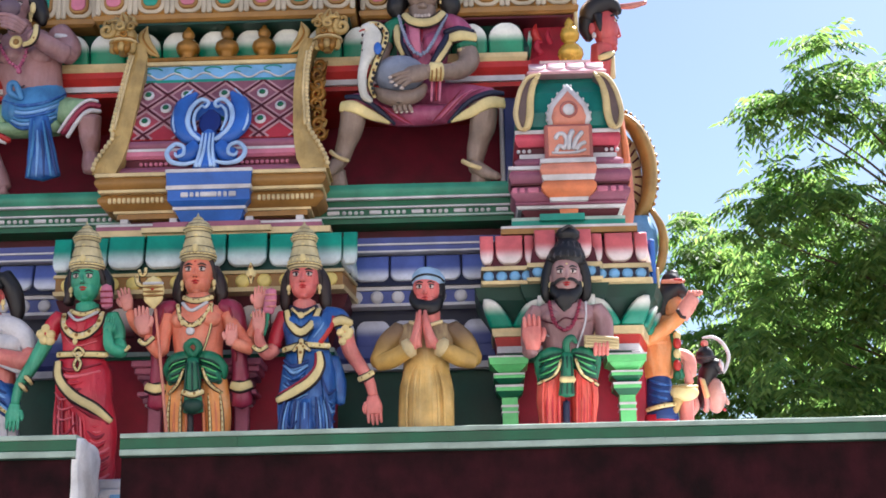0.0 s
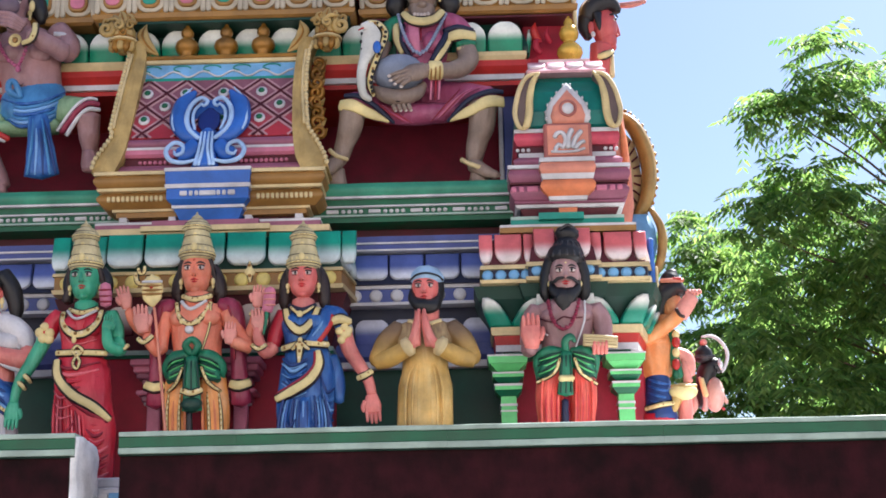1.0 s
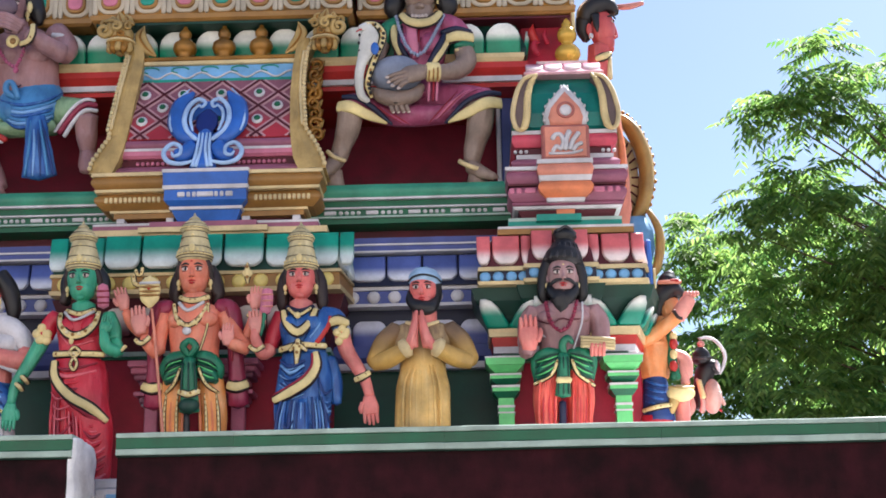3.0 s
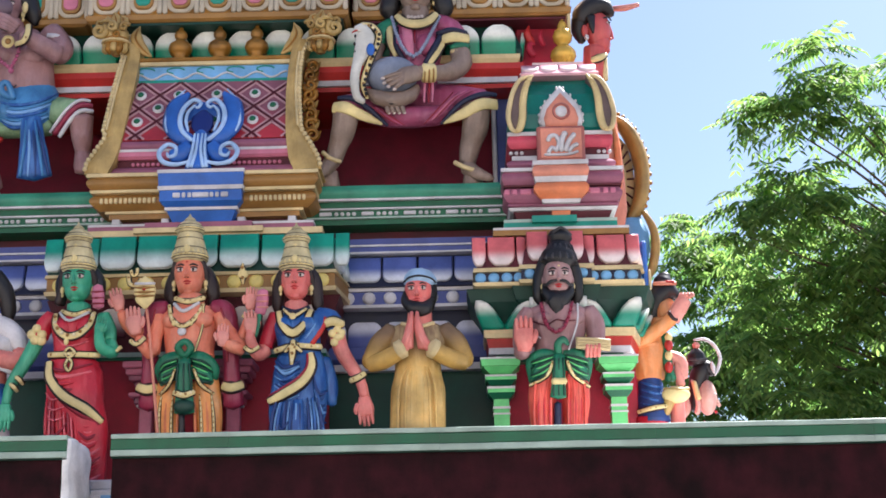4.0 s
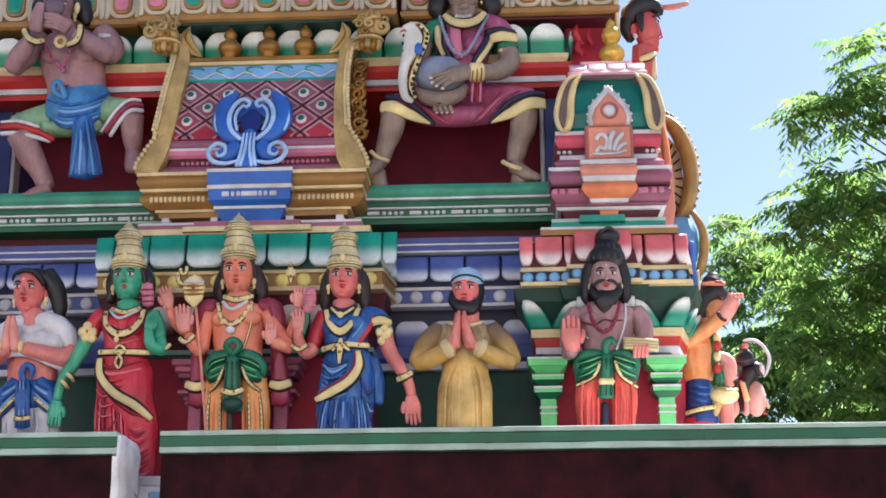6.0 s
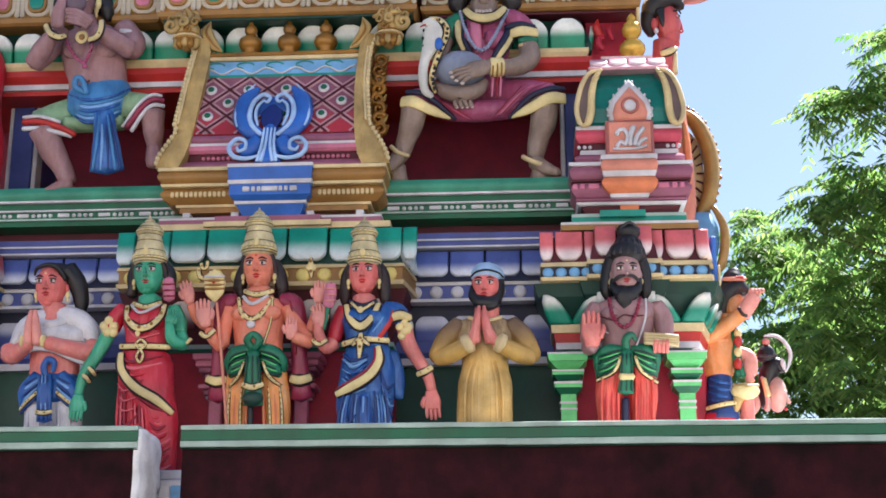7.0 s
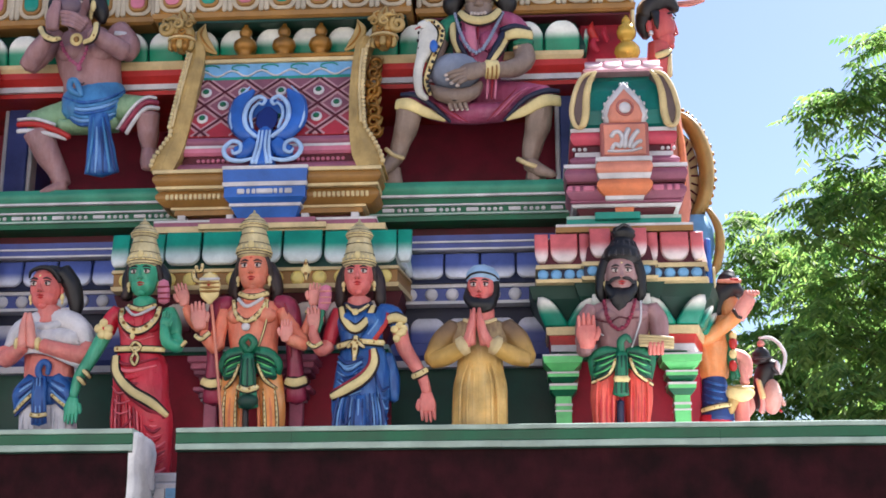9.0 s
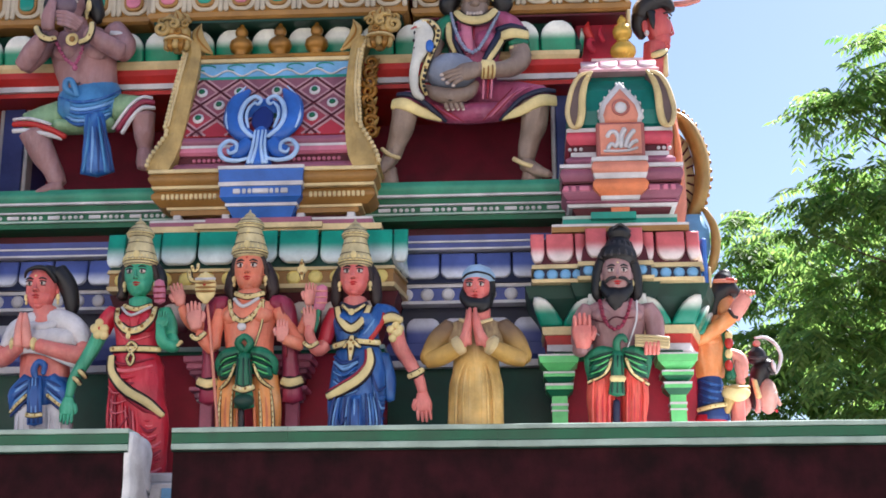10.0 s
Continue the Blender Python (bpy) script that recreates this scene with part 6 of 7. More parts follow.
s.T([(528, 555, -62), (526, 610, -78), (492, 655, -84), (430, 695, -80), (372, 722, -56)], [(6, 6)] * 5, SARI_DK, 8, 5)
s.T([(490, 550, 0), (485, 480, 0), (480, 420, 0), (478, 375, 5)], [(88, 56), (88, 58), (104, 62), (80, 48)], SARI_BLUE, 18)
for q in (-1, 1):
    s.E(480 + q * 44, 432, -42, 40, 42, 32, SARI_BLUE)
s.T([(570, 372, -20), (560, 440, -52), (500, 520, -58)], [(26, 14), (30, 14), (24, 12)], SARI_BLUE, 9)
s.T([(600, 400, -30), (575, 450, -52), (545, 510, -58)], [(14, 10), (20, 10), (12, 8)], RED, 9)
s.T([(565, 385, 5), (615, 395, 0), (640, 440, -5)], [40, 40, 34], SARI_BLUE, 10)
s.T([(592, 425, -30), (630, 415, -36), (668, 425, -20)], [18, 20, 16], CREAMG, 9)
for dx, dz in ((0, 0), (-20, 18), (18, 16), (0, 36), (-12, 56), (12, 30)):
    s.E(645 + dx, 445 + dz, -28, 17, 17, 14, CREAMG)
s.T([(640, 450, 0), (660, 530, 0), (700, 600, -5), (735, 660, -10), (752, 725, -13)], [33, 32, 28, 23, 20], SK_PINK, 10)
s.palm(753, 765, -14, 176, 78, SK_PINK, 0.1, 1)
s.T([(698, 660, -20), (725, 652, -34), (752, 632, -16)], 13, CREAMG, 8)
s.T([(400, 380, 5), (370, 440, 0), (352, 510, -10)], [38, 34, 30], SARI_RED, 10)
s.T([(352, 520, -12), (325, 545, -30), (300, 500, -60), (298, 450, -64)], [32, 28, 22, 18], SK_PINK, 10)
s.palm(302, 434, -68, -6, 68, SK_PALM, 0.1, 1)
s.T([(275, 520, -62), (300, 540, -74), (330, 520, -60)], 9, CREAMG, 7)
s.T([(322, 480, -78), (332, 430, -76), (336, 378, -72)], [5, 8, 10], CL_GREEN, 8)
s.T([(336, 382, -70), (345, 335, -70), (348, 288, -70)], [(22, 20), (26, 22), (22, 18)], PINK, 10)
for z in (308, 334, 358):
    s.T([(322, z, -76), (346, z + 4, -96), (370, z, -76)], 4, SK_PALM, 6)
s.T([(395, 535, -40), (480, 520, -66), (580, 522, -40)], 13, CREAMG, 8)
s.T([(472, 500, -76), (470, 540, -80), (466, 600, -80)], [10, 14, 7], CREAMG, 8)
s.T([(438, 545, -70), (470, 525, -82), (505, 545, -70)], [6, 12, 6], CREAMG, 8)
s.T([(408, 370, -38), (425, 430, -66), (470, 470, -80), (515, 430, -66), (540, 366, -38)], [(12, 8), (14, 8), (18, 9), (14, 8), (12, 8)], CREAMG, 8)
s.T([(430, 362, -44), (472, 398, -72), (520, 362, -44)], 7, CREAMG, 6)
s.E(470, 398, -76, 14, 14, 8, CREAMG)
s.T([(476, 385, 0), (476, 325, 0)], [52, 47], SK_PINK, 12)
s.T([(422, 352, -30), (476, 376, -56), (530, 352, -30)], 10, NAVY, 7)
for q in (-1, 1):
    s.T([(478 + q * 48, 185, 25), (478 + q * 74, 235, 26), (478 + q * 82, 320, 24), (478 + q * 82, 360, 20)], [28, 29, 26, 12], HAIR, 9)
for q in (-1, 1):
    s.T([(476 + q * 46, 170, -18), (476 + q * 60, 212, -8), (476 + q * 66, 252, 8), (476 + q * 84, 312, 22)], [16, 15, 16, 20], HAIR, 9)
s.head(476, 232, 62, 86, -8, SK_FACE, mark=SARI_DK)
s.crown(478, 176, 68, -4, 1.27)
s.stand("statue", (-0.289, -0.2, 2.385), "goddess statue in draped blue sari with gold crown and lotus")

# -- bearded worshipper with cap and tan robe --
s = Figure(400, 1090, 0.001142, 0.001141, 0.0093)
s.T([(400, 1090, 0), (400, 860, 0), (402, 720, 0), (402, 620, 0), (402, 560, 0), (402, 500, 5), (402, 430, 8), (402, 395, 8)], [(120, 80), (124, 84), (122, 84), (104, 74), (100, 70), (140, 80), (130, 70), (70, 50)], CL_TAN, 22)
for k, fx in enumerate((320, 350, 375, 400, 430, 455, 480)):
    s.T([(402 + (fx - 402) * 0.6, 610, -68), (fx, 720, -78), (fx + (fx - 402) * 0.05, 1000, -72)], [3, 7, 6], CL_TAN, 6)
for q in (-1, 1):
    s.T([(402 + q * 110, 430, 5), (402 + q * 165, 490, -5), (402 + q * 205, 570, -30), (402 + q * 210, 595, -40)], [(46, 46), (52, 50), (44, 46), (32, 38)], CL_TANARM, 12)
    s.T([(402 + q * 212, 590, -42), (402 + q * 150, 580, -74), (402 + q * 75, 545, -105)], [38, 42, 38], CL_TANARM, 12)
    s.T([(402 + q * 82, 545, -104), (402 + q * 62, 535, -112)], [44, 44], CREAM, 14)
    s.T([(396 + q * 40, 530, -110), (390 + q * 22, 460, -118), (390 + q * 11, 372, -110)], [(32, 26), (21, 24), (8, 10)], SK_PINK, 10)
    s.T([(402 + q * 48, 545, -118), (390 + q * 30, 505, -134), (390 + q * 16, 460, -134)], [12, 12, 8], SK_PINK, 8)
s.T([(330, 408, -44), (400, 432, -72), (475, 408, -44)], 9, CREAM, 7)
s.T([(408, 420, 0), (412, 350, -2)], [58, 56], SK_PINK, 12)
s.T([(415, 180, 20), (415, 260, 25), (415, 330, 15)], [(70, 60), (76, 62), (60, 50)], BLACK, 14)
s.head(405, 262, 62, 92, -10, SK_FACE, ears=False, turn=-0.15)
s.T([(343, 260, -15), (350, 310, -38), (395, 345, -62), (440, 340, -50), (470, 290, -20)], [(8, 14), (22, 26), (36, 30), (32, 30), (8, 14)], BLACK, 10)
s.T([(345, 318, -40), (400, 330, -66), (458, 318, -40)], [(10, 12), (16, 12), (10, 12)], BLACK, 8)
s.T([(414, 215, 0), (414, 190, 0), (416, 165, 2), (418, 148, 4)], [(76, 70), (75, 70), (58, 54), (22, 20)], paint("pale blue cap paint", "9dbbd8", 0.5), 18)
s.T([(340, 212, -22), (365, 200, -60), (412, 196, -78), (462, 204, -56), (486, 218, -22)], 4.5, BLACK, 7)
# Cream streaks paint a highlight along each sleeve.
for q in (-1, 1):
    s.T([(402 + q * 120, 566, -112), (402 + q * 165, 585, -105), (402 + q * 200, 590, -78)], [2, 4, 2], HI_WHITE, 6)
s.stand("statue", (0.305, -0.15, 2.387), "bearded praying statue in tan robe and pale blue cap")

SAGE_RED = paint("vermilion cloth paint", "dc5044", 0.42, brush="ec8270")
# -- sage with beard, topknot, palm leaves --
s = Figure(420, 1060, 0.001293, 0.001300, 0.0375)
for q in (-1, 1):
    s.T([(420 + q * 52, 640, 0), (420 + q * 66, 740, 0), (420 + q * 62, 860, 0), (420 + q * 52, 1060, 0)], [(60, 55), (56, 52), (48, 46), (40, 38)], SAGE_RED, 14)
    for k in range(4):
        s.T([(420 + q * (30 + 18 * k), 660, -50), (420 + q * (34 + 22 * k), 740, -50), (420 + q * (32 + 20 * k), 980, -38)], [3, 6, 4], SAGE_RED, 6)
    s.T([(420 + q * 18, 580, -46), (420 + q * 70, 580, -50), (420 + q * 110, 600, -20), (420 + q * 108, 680, -5)], [(20, 20), (27, 24), (22, 24), (11, 15)], CL_GREEN, 12)
    s.T([(420 + q * 30, 610, -50), (420 + q * 75, 640, -52), (420 + q * 104, 670, -30)], [(30, 18), (32, 20), (14, 14)], CL_GREEN, 10)
    for k in range(4):
        s.T([(420 + q * 22, 582 + 12 * k, -72), (420 + q * 66, 596 + 24 * k, -78), (420 + q * 114, 605 + 26 * k, -44)], [3, 6, 3], CL_DKGREEN, 6)
    s.T([(420 + q * 28, 610, -76), (420 + q * 52, 665, -76), (420 + q * 118, 706 if q > 0 else 695, -34)], [7, 8, 6], CREAMG, 6)
for q in (-1, 1):
    for k in range(3):
        s.T([(420 + q * (36 + 20 * k), 720, -52), (420 + q * (40 + 22 * k), 790, -52), (420 + q * (34 + 20 * k), 950, -42)], [1, 2.5, 2], SARI_RED, 6)
    # Sash highlights, painted as thin bright green tubes.
    for k in range(3):
        s.T([(420 + q * 28, 592 + 16 * k, -75), (420 + q * 68, 606 + 24 * k, -80), (420 + q * 108, 612 + 26 * k, -48)], [2, 3, 2], PILLARGREEN, 6)
s.T([(416, 585, -74), (414, 670, -80), (412, 750, -70)], [(22, 12), (26, 12), (32, 14)], CL_GREEN, 10)
for fx in (398, 414, 430):
    s.T([(fx, 600, -88), (fx + (fx - 414) * 0.3, 745, -86)], 4, CL_DKGREEN, 6)
s.T([(390, 690, -86), (440, 690, -86)], [14, 14], CREAMG, 8)
s.T([(412, 770, -50), (412, 860, -48), (412, 1000, -40)], [14, 15, 12], NAVY, 8)
s.T([(418, 590, -60), (410, 545, -82), (432, 525, -86), (450, 545, -80)], [14, 15, 14, 8], CL_GREEN, 8)
s.T([(420, 600, 0), (420, 540, 0), (418, 460, 0), (418, 400, 0), (418, 370, 5)], [(100, 56), (96, 56), (112, 64), (128, 60), (80, 46)], SK_BROWN, 20)
for q in (-1, 1):
    s.E(418 + q * 52, 430, -38, 52, 34, 26, SK_BROWN)
s.T([(310, 395, 5), (280, 440, 5), (270, 520, -10), (268, 540, -18)], [40, 40, 34, 30], SK_BROWN, 10)
s.T([(270, 560, -20), (278, 565, -50), (282, 560, -62)], [32, 28, 24], SK_BROWN, 10)
s.palm(280, 518, -66, -3, 92, SK_PINK, 0.04, 1)
s.T([(528, 395, 5), (560, 440, 5), (568, 510, -8), (565, 545, -20)], [42, 42, 36, 30], SK_BROWN, 10)
s.T([(562, 550, -25), (545, 568, -55), (540, 560, -72)], [30, 26, 22], SK_BROWN, 10)
for k in range(4):
    s.T([(525 + 15 * k, 595, -78), (525 + 15 * k, 560, -92), (527 + 15 * k, 545, -88)], [8, 9, 6], SK_PINK, 7)
for k in range(4):
    s.T([(484, 522 + 11 * k, -76), (550, 528 + 11 * k, -82), (614, 534 + 11 * k, -74)], [(8, 16), (8, 18), (8, 16)], CREAM, 8)
s.T([(345, 370, -40), (360, 450, -66), (400, 492, -76), (440, 470, -74), (472, 365, -40)], 6, CL_MAROON, 7)
s.strand([(348, 372, -46), (358, 430, -66), (376, 475, -76), (402, 494, -82), (432, 478, -80), (455, 430, -70), (470, 370, -46)], 8, CL_MAROON, True, 14)
s.T([(492, 372, -44), (488, 460, -66), (455, 562, -64)], 4, WHITE, 6)
s.T([(312, 442, -46), (365, 462, -66), (405, 442, -70), (440, 448, -70), (500, 440, -52)], 3, DKMAROON, 6)
s.T([(330, 500, -48), (345, 512, -52)], 3, WHITE, 6)
s.T([(418, 385, 0), (418, 330, 0)], [52, 50], SK_BROWN, 12)
for q in (-1, 1):
    s.T([(418 + q * 45, 170, 25), (418 + q * 72, 240, 22), (418 + q * 78, 320, 18), (418 + q * 72, 358, 15)], [30, 27, 25, 12], BLACK, 10)
s.head(416, 262, 60, 84, -8, paint("pale mauve face paint", "a8807e", 0.45, brush="bfa49f"), mark=CREAMG)
s.T([(360, 290, -20), (372, 328, -35), (402, 352, -46), (408, 385, -50), (406, 418, -52)], [(8, 14), (22, 20), (40, 26), (32, 22), (8, 8)], BLACK, 12)
s.T([(472, 290, -20), (458, 328, -34), (428, 352, -46), (410, 386, -50)], [(8, 14), (22, 20), (36, 24), (20, 18)], BLACK, 10)
for q in (-1, 1):
    s.T([(414 + q * 6, 284, -72), (414 + q * 30, 287, -67), (414 + q * 50, 300, -52), (414 + q * 56, 292, -48)], [5, 7, 6, 3], BLACK, 7)
s.T([(420, 195, 0), (422, 165, 2), (424, 130, 5), (424, 105, 6)], [(78, 72), (74, 70), (54, 52), (40, 38)], BLACK, 18)
for k in range(7):
    a = -1.2 + 0.4 * k
    s.T([(420 + 76 * math.sin(a), 190, -72 * math.cos(a)), (424 + 50 * math.sin(a), 125, -48 * math.cos(a))], [6, 4], paint("grey hair streak", "3a3638", 0.45), 6)
s.T([(424, 110, 5), (426, 85, 6), (428, 68, 8), (430, 55, 10)], [(38, 36), (50, 44), (44, 40), (14, 12)], BLACK, 16)
s.T([(395, 75, -30), (430, 55, -34), (470, 80, -10)], 6, paint("grey hair streak", "3a3638", 0.45), 7)
s.stand("statue", (1.011, -0.12, 2.362), "dark-bearded sage statue with topknot holding palm leaves")

# -- seated woman with pot and cobra, on the ledge --
POT = paint("grey pot paint", "7f8698", 0.5, brush="959bac")
SNAKE = paint("pale snake belly paint", "cfccc4", 0.45)
s = Figure(430, 790, 0.001300, 0.001380, 0.001, (-0.04, 0.38))
s.T([(420, 450, 110), (300, 462, 30), (178, 452, -40)], [(90, 70), (72, 62), (46, 52)], CL_PINK, 16)
s.T([(480, 440, 110), (640, 446, 30), (786, 446, -40)], [(95, 70), (78, 62), (50, 52)], CL_PINK, 16)
s.T([(270, 500, 10), (380, 510, -15), (470, 510, -20), (560, 508, -15), (660, 500, 10)], [(30, 50), (44, 52), (48, 54), (44, 52), (34, 50)], CL_PINK, 14)
for q in ((128, 462, -60), (180, 462, -92), (252, 498, -72), (338, 538, -50)), ((838, 466, -60), (770, 462, -92), (690, 502, -76), (606, 540, -52)):
    s.T(q, [(26, 10), (28, 11), (24, 11), (8, 9)], CREAMG, 10, 5)
for q in ((148, 420, -66), (210, 424, -92), (282, 470, -74), (362, 545, -52)), ((836, 424, -66), (770, 420, -92), (682, 456, -82), (594, 545, -54)):
    s.T(q, [(11, 8), (13, 9), (12, 9), (7, 8)], NAVY, 8, 5)
for k in range(5):
    s.T([(520 + 16 * k, 545 - 8 * k, -78), (590 + 22 * k, 470 - 12 * k, -84), (650 + 26 * k, 405 - 2 * k, -70)], [2, 5, 2], (SARI_DK, CL_PINK, PINK)[k % 3], 6)
for k in range(3):
    s.T([(440 - 18 * k, 548 - 4 * k, -76), (380 - 20 * k, 510 - 6 * k, -80), (330 - 18 * k, 470 - 6 * k, -78)], [2, 5, 2], (SARI_DK, CL_PINK)[k % 2], 6)
for fx in (525, 545, 560):
    s.T([(fx + 4, 330, -66), (fx, 390, -80), (fx - 4, 448, -82)], [5, 6, 5], PINK if fx != 545 else SARI_DK, 6)
# shins and feet
s.T([(186, 470, -45), (170, 560, -25), (142, 640, 0), (130, 690, 5)], [(60, 55), (54, 50), (42, 42), (36, 38)], SK_GREY, 14)
s.T([(122, 690, 5), (104, 715, -22), (76, 742, -40), (60, 758, -44)], [(38, 40), (34, 34), (24, 22), (10, 10)], SK_GREY, 12)
s.T([(82, 655, -36), (112, 680, -50), (158, 698, -26)], 10, CREAM, 7)
s.T([(748, 470, -45), (744, 560, -25), (722, 640, 0), (706, 720, 5)], [(64, 56), (58, 52), (46, 44), (36, 38)], SK_GREY, 14)
s.T([(706, 735, 5), (746, 762, -22), (790, 778, -36), (815, 784, -38)], [(36, 40), (30, 30), (20, 18), (8, 8)], SK_GREY, 12)
s.T([(652, 712, -28), (690, 732, -48), (742, 750, -34)], 11, CREAM, 7)
for x_ in (110, 730):
    s.T([(x_, 740, 15), (x_, 815, 20)], [(34, 34), (46, 44)], SK_GREY, 10)
# blouse, sash and sleeves
s.T([(480, 420, 70), (482, 330, 55), (490, 200, 42), (490, 120, 46), (490, 78, 50)], [(112, 80), (104, 72), (118, 72), (122, 62), (62, 44)], CL_PINK, 20)
for q in (-1, 1):
    s.E(484 + q * 52, 190, -18, 52, 52, 36, CL_PINK)
s.T([(452, 105, -20), (455, 170, -54), (470, 250, -46)], [(26, 10), (24, 10), (16, 10)], PINK, 9)
s.T([(486, 110, -24), (484, 180, -56)], [(4, 4), (4, 4)], SARI_DK, 6)
s.T([(402, 105, -6), (404, 190, -42), (440, 262, -36)], [(12, 9), (13, 9), (10, 9)], NAVY, 8)
s.T([(374, 100, 6), (378, 170, -26), (400, 236, -30)], [(15, 10), (17, 10), (12, 9)], CREAMG, 9)
s.T([(600, 150, -16), (570, 205, -46), (530, 275, -42)], [(14, 10), (15, 10), (12, 9)], NAVY, 9)
s.T([(612, 178, -12), (580, 228, -40), (545, 285, -42)], [(16, 10), (18, 10), (12, 9)], CREAMG, 9)
s.T([(402, 92, 44), (345, 122, 30), (318, 180, 20)], [44, 42, 38], CL_GREEN, 12)
s.T([(322, 185, 20), (296, 255, 0), (300, 340, -30)], [36, 36, 32], SK_GREY, 12)
s.T([(590, 92, 44), (650, 122, 28), (684, 175, 15)], [50, 50, 46], CL_PINK, 12)
s.T([(585, 140, -10), (650, 124, -28), (716, 140, -4)], [(13, 9), (14, 10), (12, 9)], NAVY, 9)
s.T([(600, 172, -14), (655, 158, -34), (726, 166, -4)], [(22, 10), (26, 12), (22, 10)], CREAMG, 9)
s.T([(644, 200, -18), (684, 196, -36), (726, 200, -6)], [(14, 9), (16, 10), (14, 9)], CL_GREEN, 9)
s.T([(646, 222, -18), (684, 220, -34), (722, 222, -6)], [(9, 8), (10, 8), (9, 8)], CREAM, 8)
# forearm resting on the pot
s.T([(682, 215, 8), (692, 272, -14), (650, 312, -54), (580, 322, -84), (500, 318, -104)], [44, 47, 42, 35, 31], SK_GREY, 12)
s.T([(518, 320, -100), (568, 322, -88)], [(42, 40), (42, 40)], CREAMG, 14)
for fx in (524, 543, 562):
    s.T([(fx, 280, -100), (fx + 3, 320, -136), (fx, 360, -102)], 4, OCHRE, 6)
s.E(385, 328, -62, 114, 82, 78, POT, 20, 12)
s.T([(278, 398, -60), (330, 425, -92), (390, 436, -100), (460, 420, -88), (492, 385, -60)], [(18, 26), (34, 34), (38, 36), (30, 32), (16, 24)], SK_GREY, 12)
s.T([(290, 418, -88), (380, 452, -122), (476, 432, -92)], [3, 5, 3], HAIR, 6)
s.T([(500, 318, -108), (446, 330, -128), (398, 342, -138)], [(37, 24), (42, 22), (24, 16)], SK_GREY, 12)
for k, (fx, fz) in enumerate(((342, 342), (348, 362), (366, 378), (392, 390))):
    s.T([(430, 318 + 14 * k, -140), ((430 + fx) / 2, (322 + 13 * k + fz) / 2 - 4, -148), (fx, fz, -140)], [12, 11, 8], SK_GREY, 8)
    s.E(fx + 3, fz, -147, 10, 7, 6, EYEW, 8, 5)
for k in range(4):
    s.T([(360 + 22 * k, 466, -104), (366 + 22 * k, 484, -106), (370 + 22 * k, 494, -96)], [10, 10, 7], SK_GREY, 7)
    s.E(370 + 22 * k, 492, -104, 8, 6, 6, EYEW, 7, 5)
# cobra
s.T([(262, 440, -96), (232, 415, -112), (222, 350, -120), (232, 280, -122), (256, 215, -124), (266, 160, -124), (256, 122, -128), (226, 118, -140)], [12, 18, 20, 22, (36, 17), (44, 17), (30, 17), 13], SNAKE, 14)
s.T([(276, 425, -96), (258, 375, -106), (268, 318, -110), (298, 240, -114), (322, 185, -116), (326, 142, -116), (296, 106, -120), (250, 98, -130)], [8, 11, 12, 13, 13, 13, 12, 8], CREAMG, 9)
for k in range(13):
    t_ = k / 12 * 6
    q_ = [(268, 405), (260, 368), (270, 318), (297, 242), (321, 188), (326, 145), (290, 104)]
    n_ = min(int(t_), 5)
    s.E(q_[n_][0] + (q_[n_ + 1][0] - q_[n_][0]) * (t_ - n_) + 4, q_[n_][1] + (q_[n_ + 1][1] - q_[n_][1]) * (t_ - n_), -127, 8, 8, 7, BLACK, 7, 5)
for bx, bz in ((226, 150), (222, 185), (226, 220)):
    s.E(bx, bz, -130, 6, 8, 6, BLACK, 7, 5)
s.E(292, 212, -138, 18, 28, 10, RBLUE)
s.T([(236, 124, -142), (222, 130, -148), (212, 136, -148)], [5, 4, 3], RED, 6)
# neck, jewels, head
s.strand([(385, 60, 0), (398, 120, -36), (424, 190, -64), (450, 228, -68), (478, 242, -68), (506, 226, -66), (536, 180, -58), (572, 110, -30), (602, 50, 0)], 9, paint("grey bead paint", "8e97b0", 0.45), True, 13)
s.T([(490, 85, 30), (490, 20, 24)], [64, 60], SK_GREY, 12)
s.T([(408, 52, -8), (440, 84, -40), (492, 96, -48), (545, 84, -40), (582, 48, -8)], [(16, 10), (20, 12), (22, 12), (20, 12), (16, 10)], CREAMG, 9)
for k in range(5):
    s.E(458 + 15 * k, 66 + abs(k - 2) * -2, -46, 9, 9, 7, EYEW, 7, 5)
for q in (-1, 1):
    s.T([(495 + q * 66, -130, 44), (495 + q * 102, -50, 38), (495 + q * 122, 20, 34), (495 + q * 112, 62, 28)], [50, 50, 46, 18], BLACK, 10)
s.head(490, -72, 82, 106, 14, SK_GREY, ring=CREAMG)
s.T([(490, -140, 24), (490, -180, 28), (490, -210, 28)], [(92, 86), (80, 74), (30, 30)], BLACK, 14)
s.stand("statue", (0.232, 0.25, 4.085), "seated woman statue in pink dress with pot and cobra")

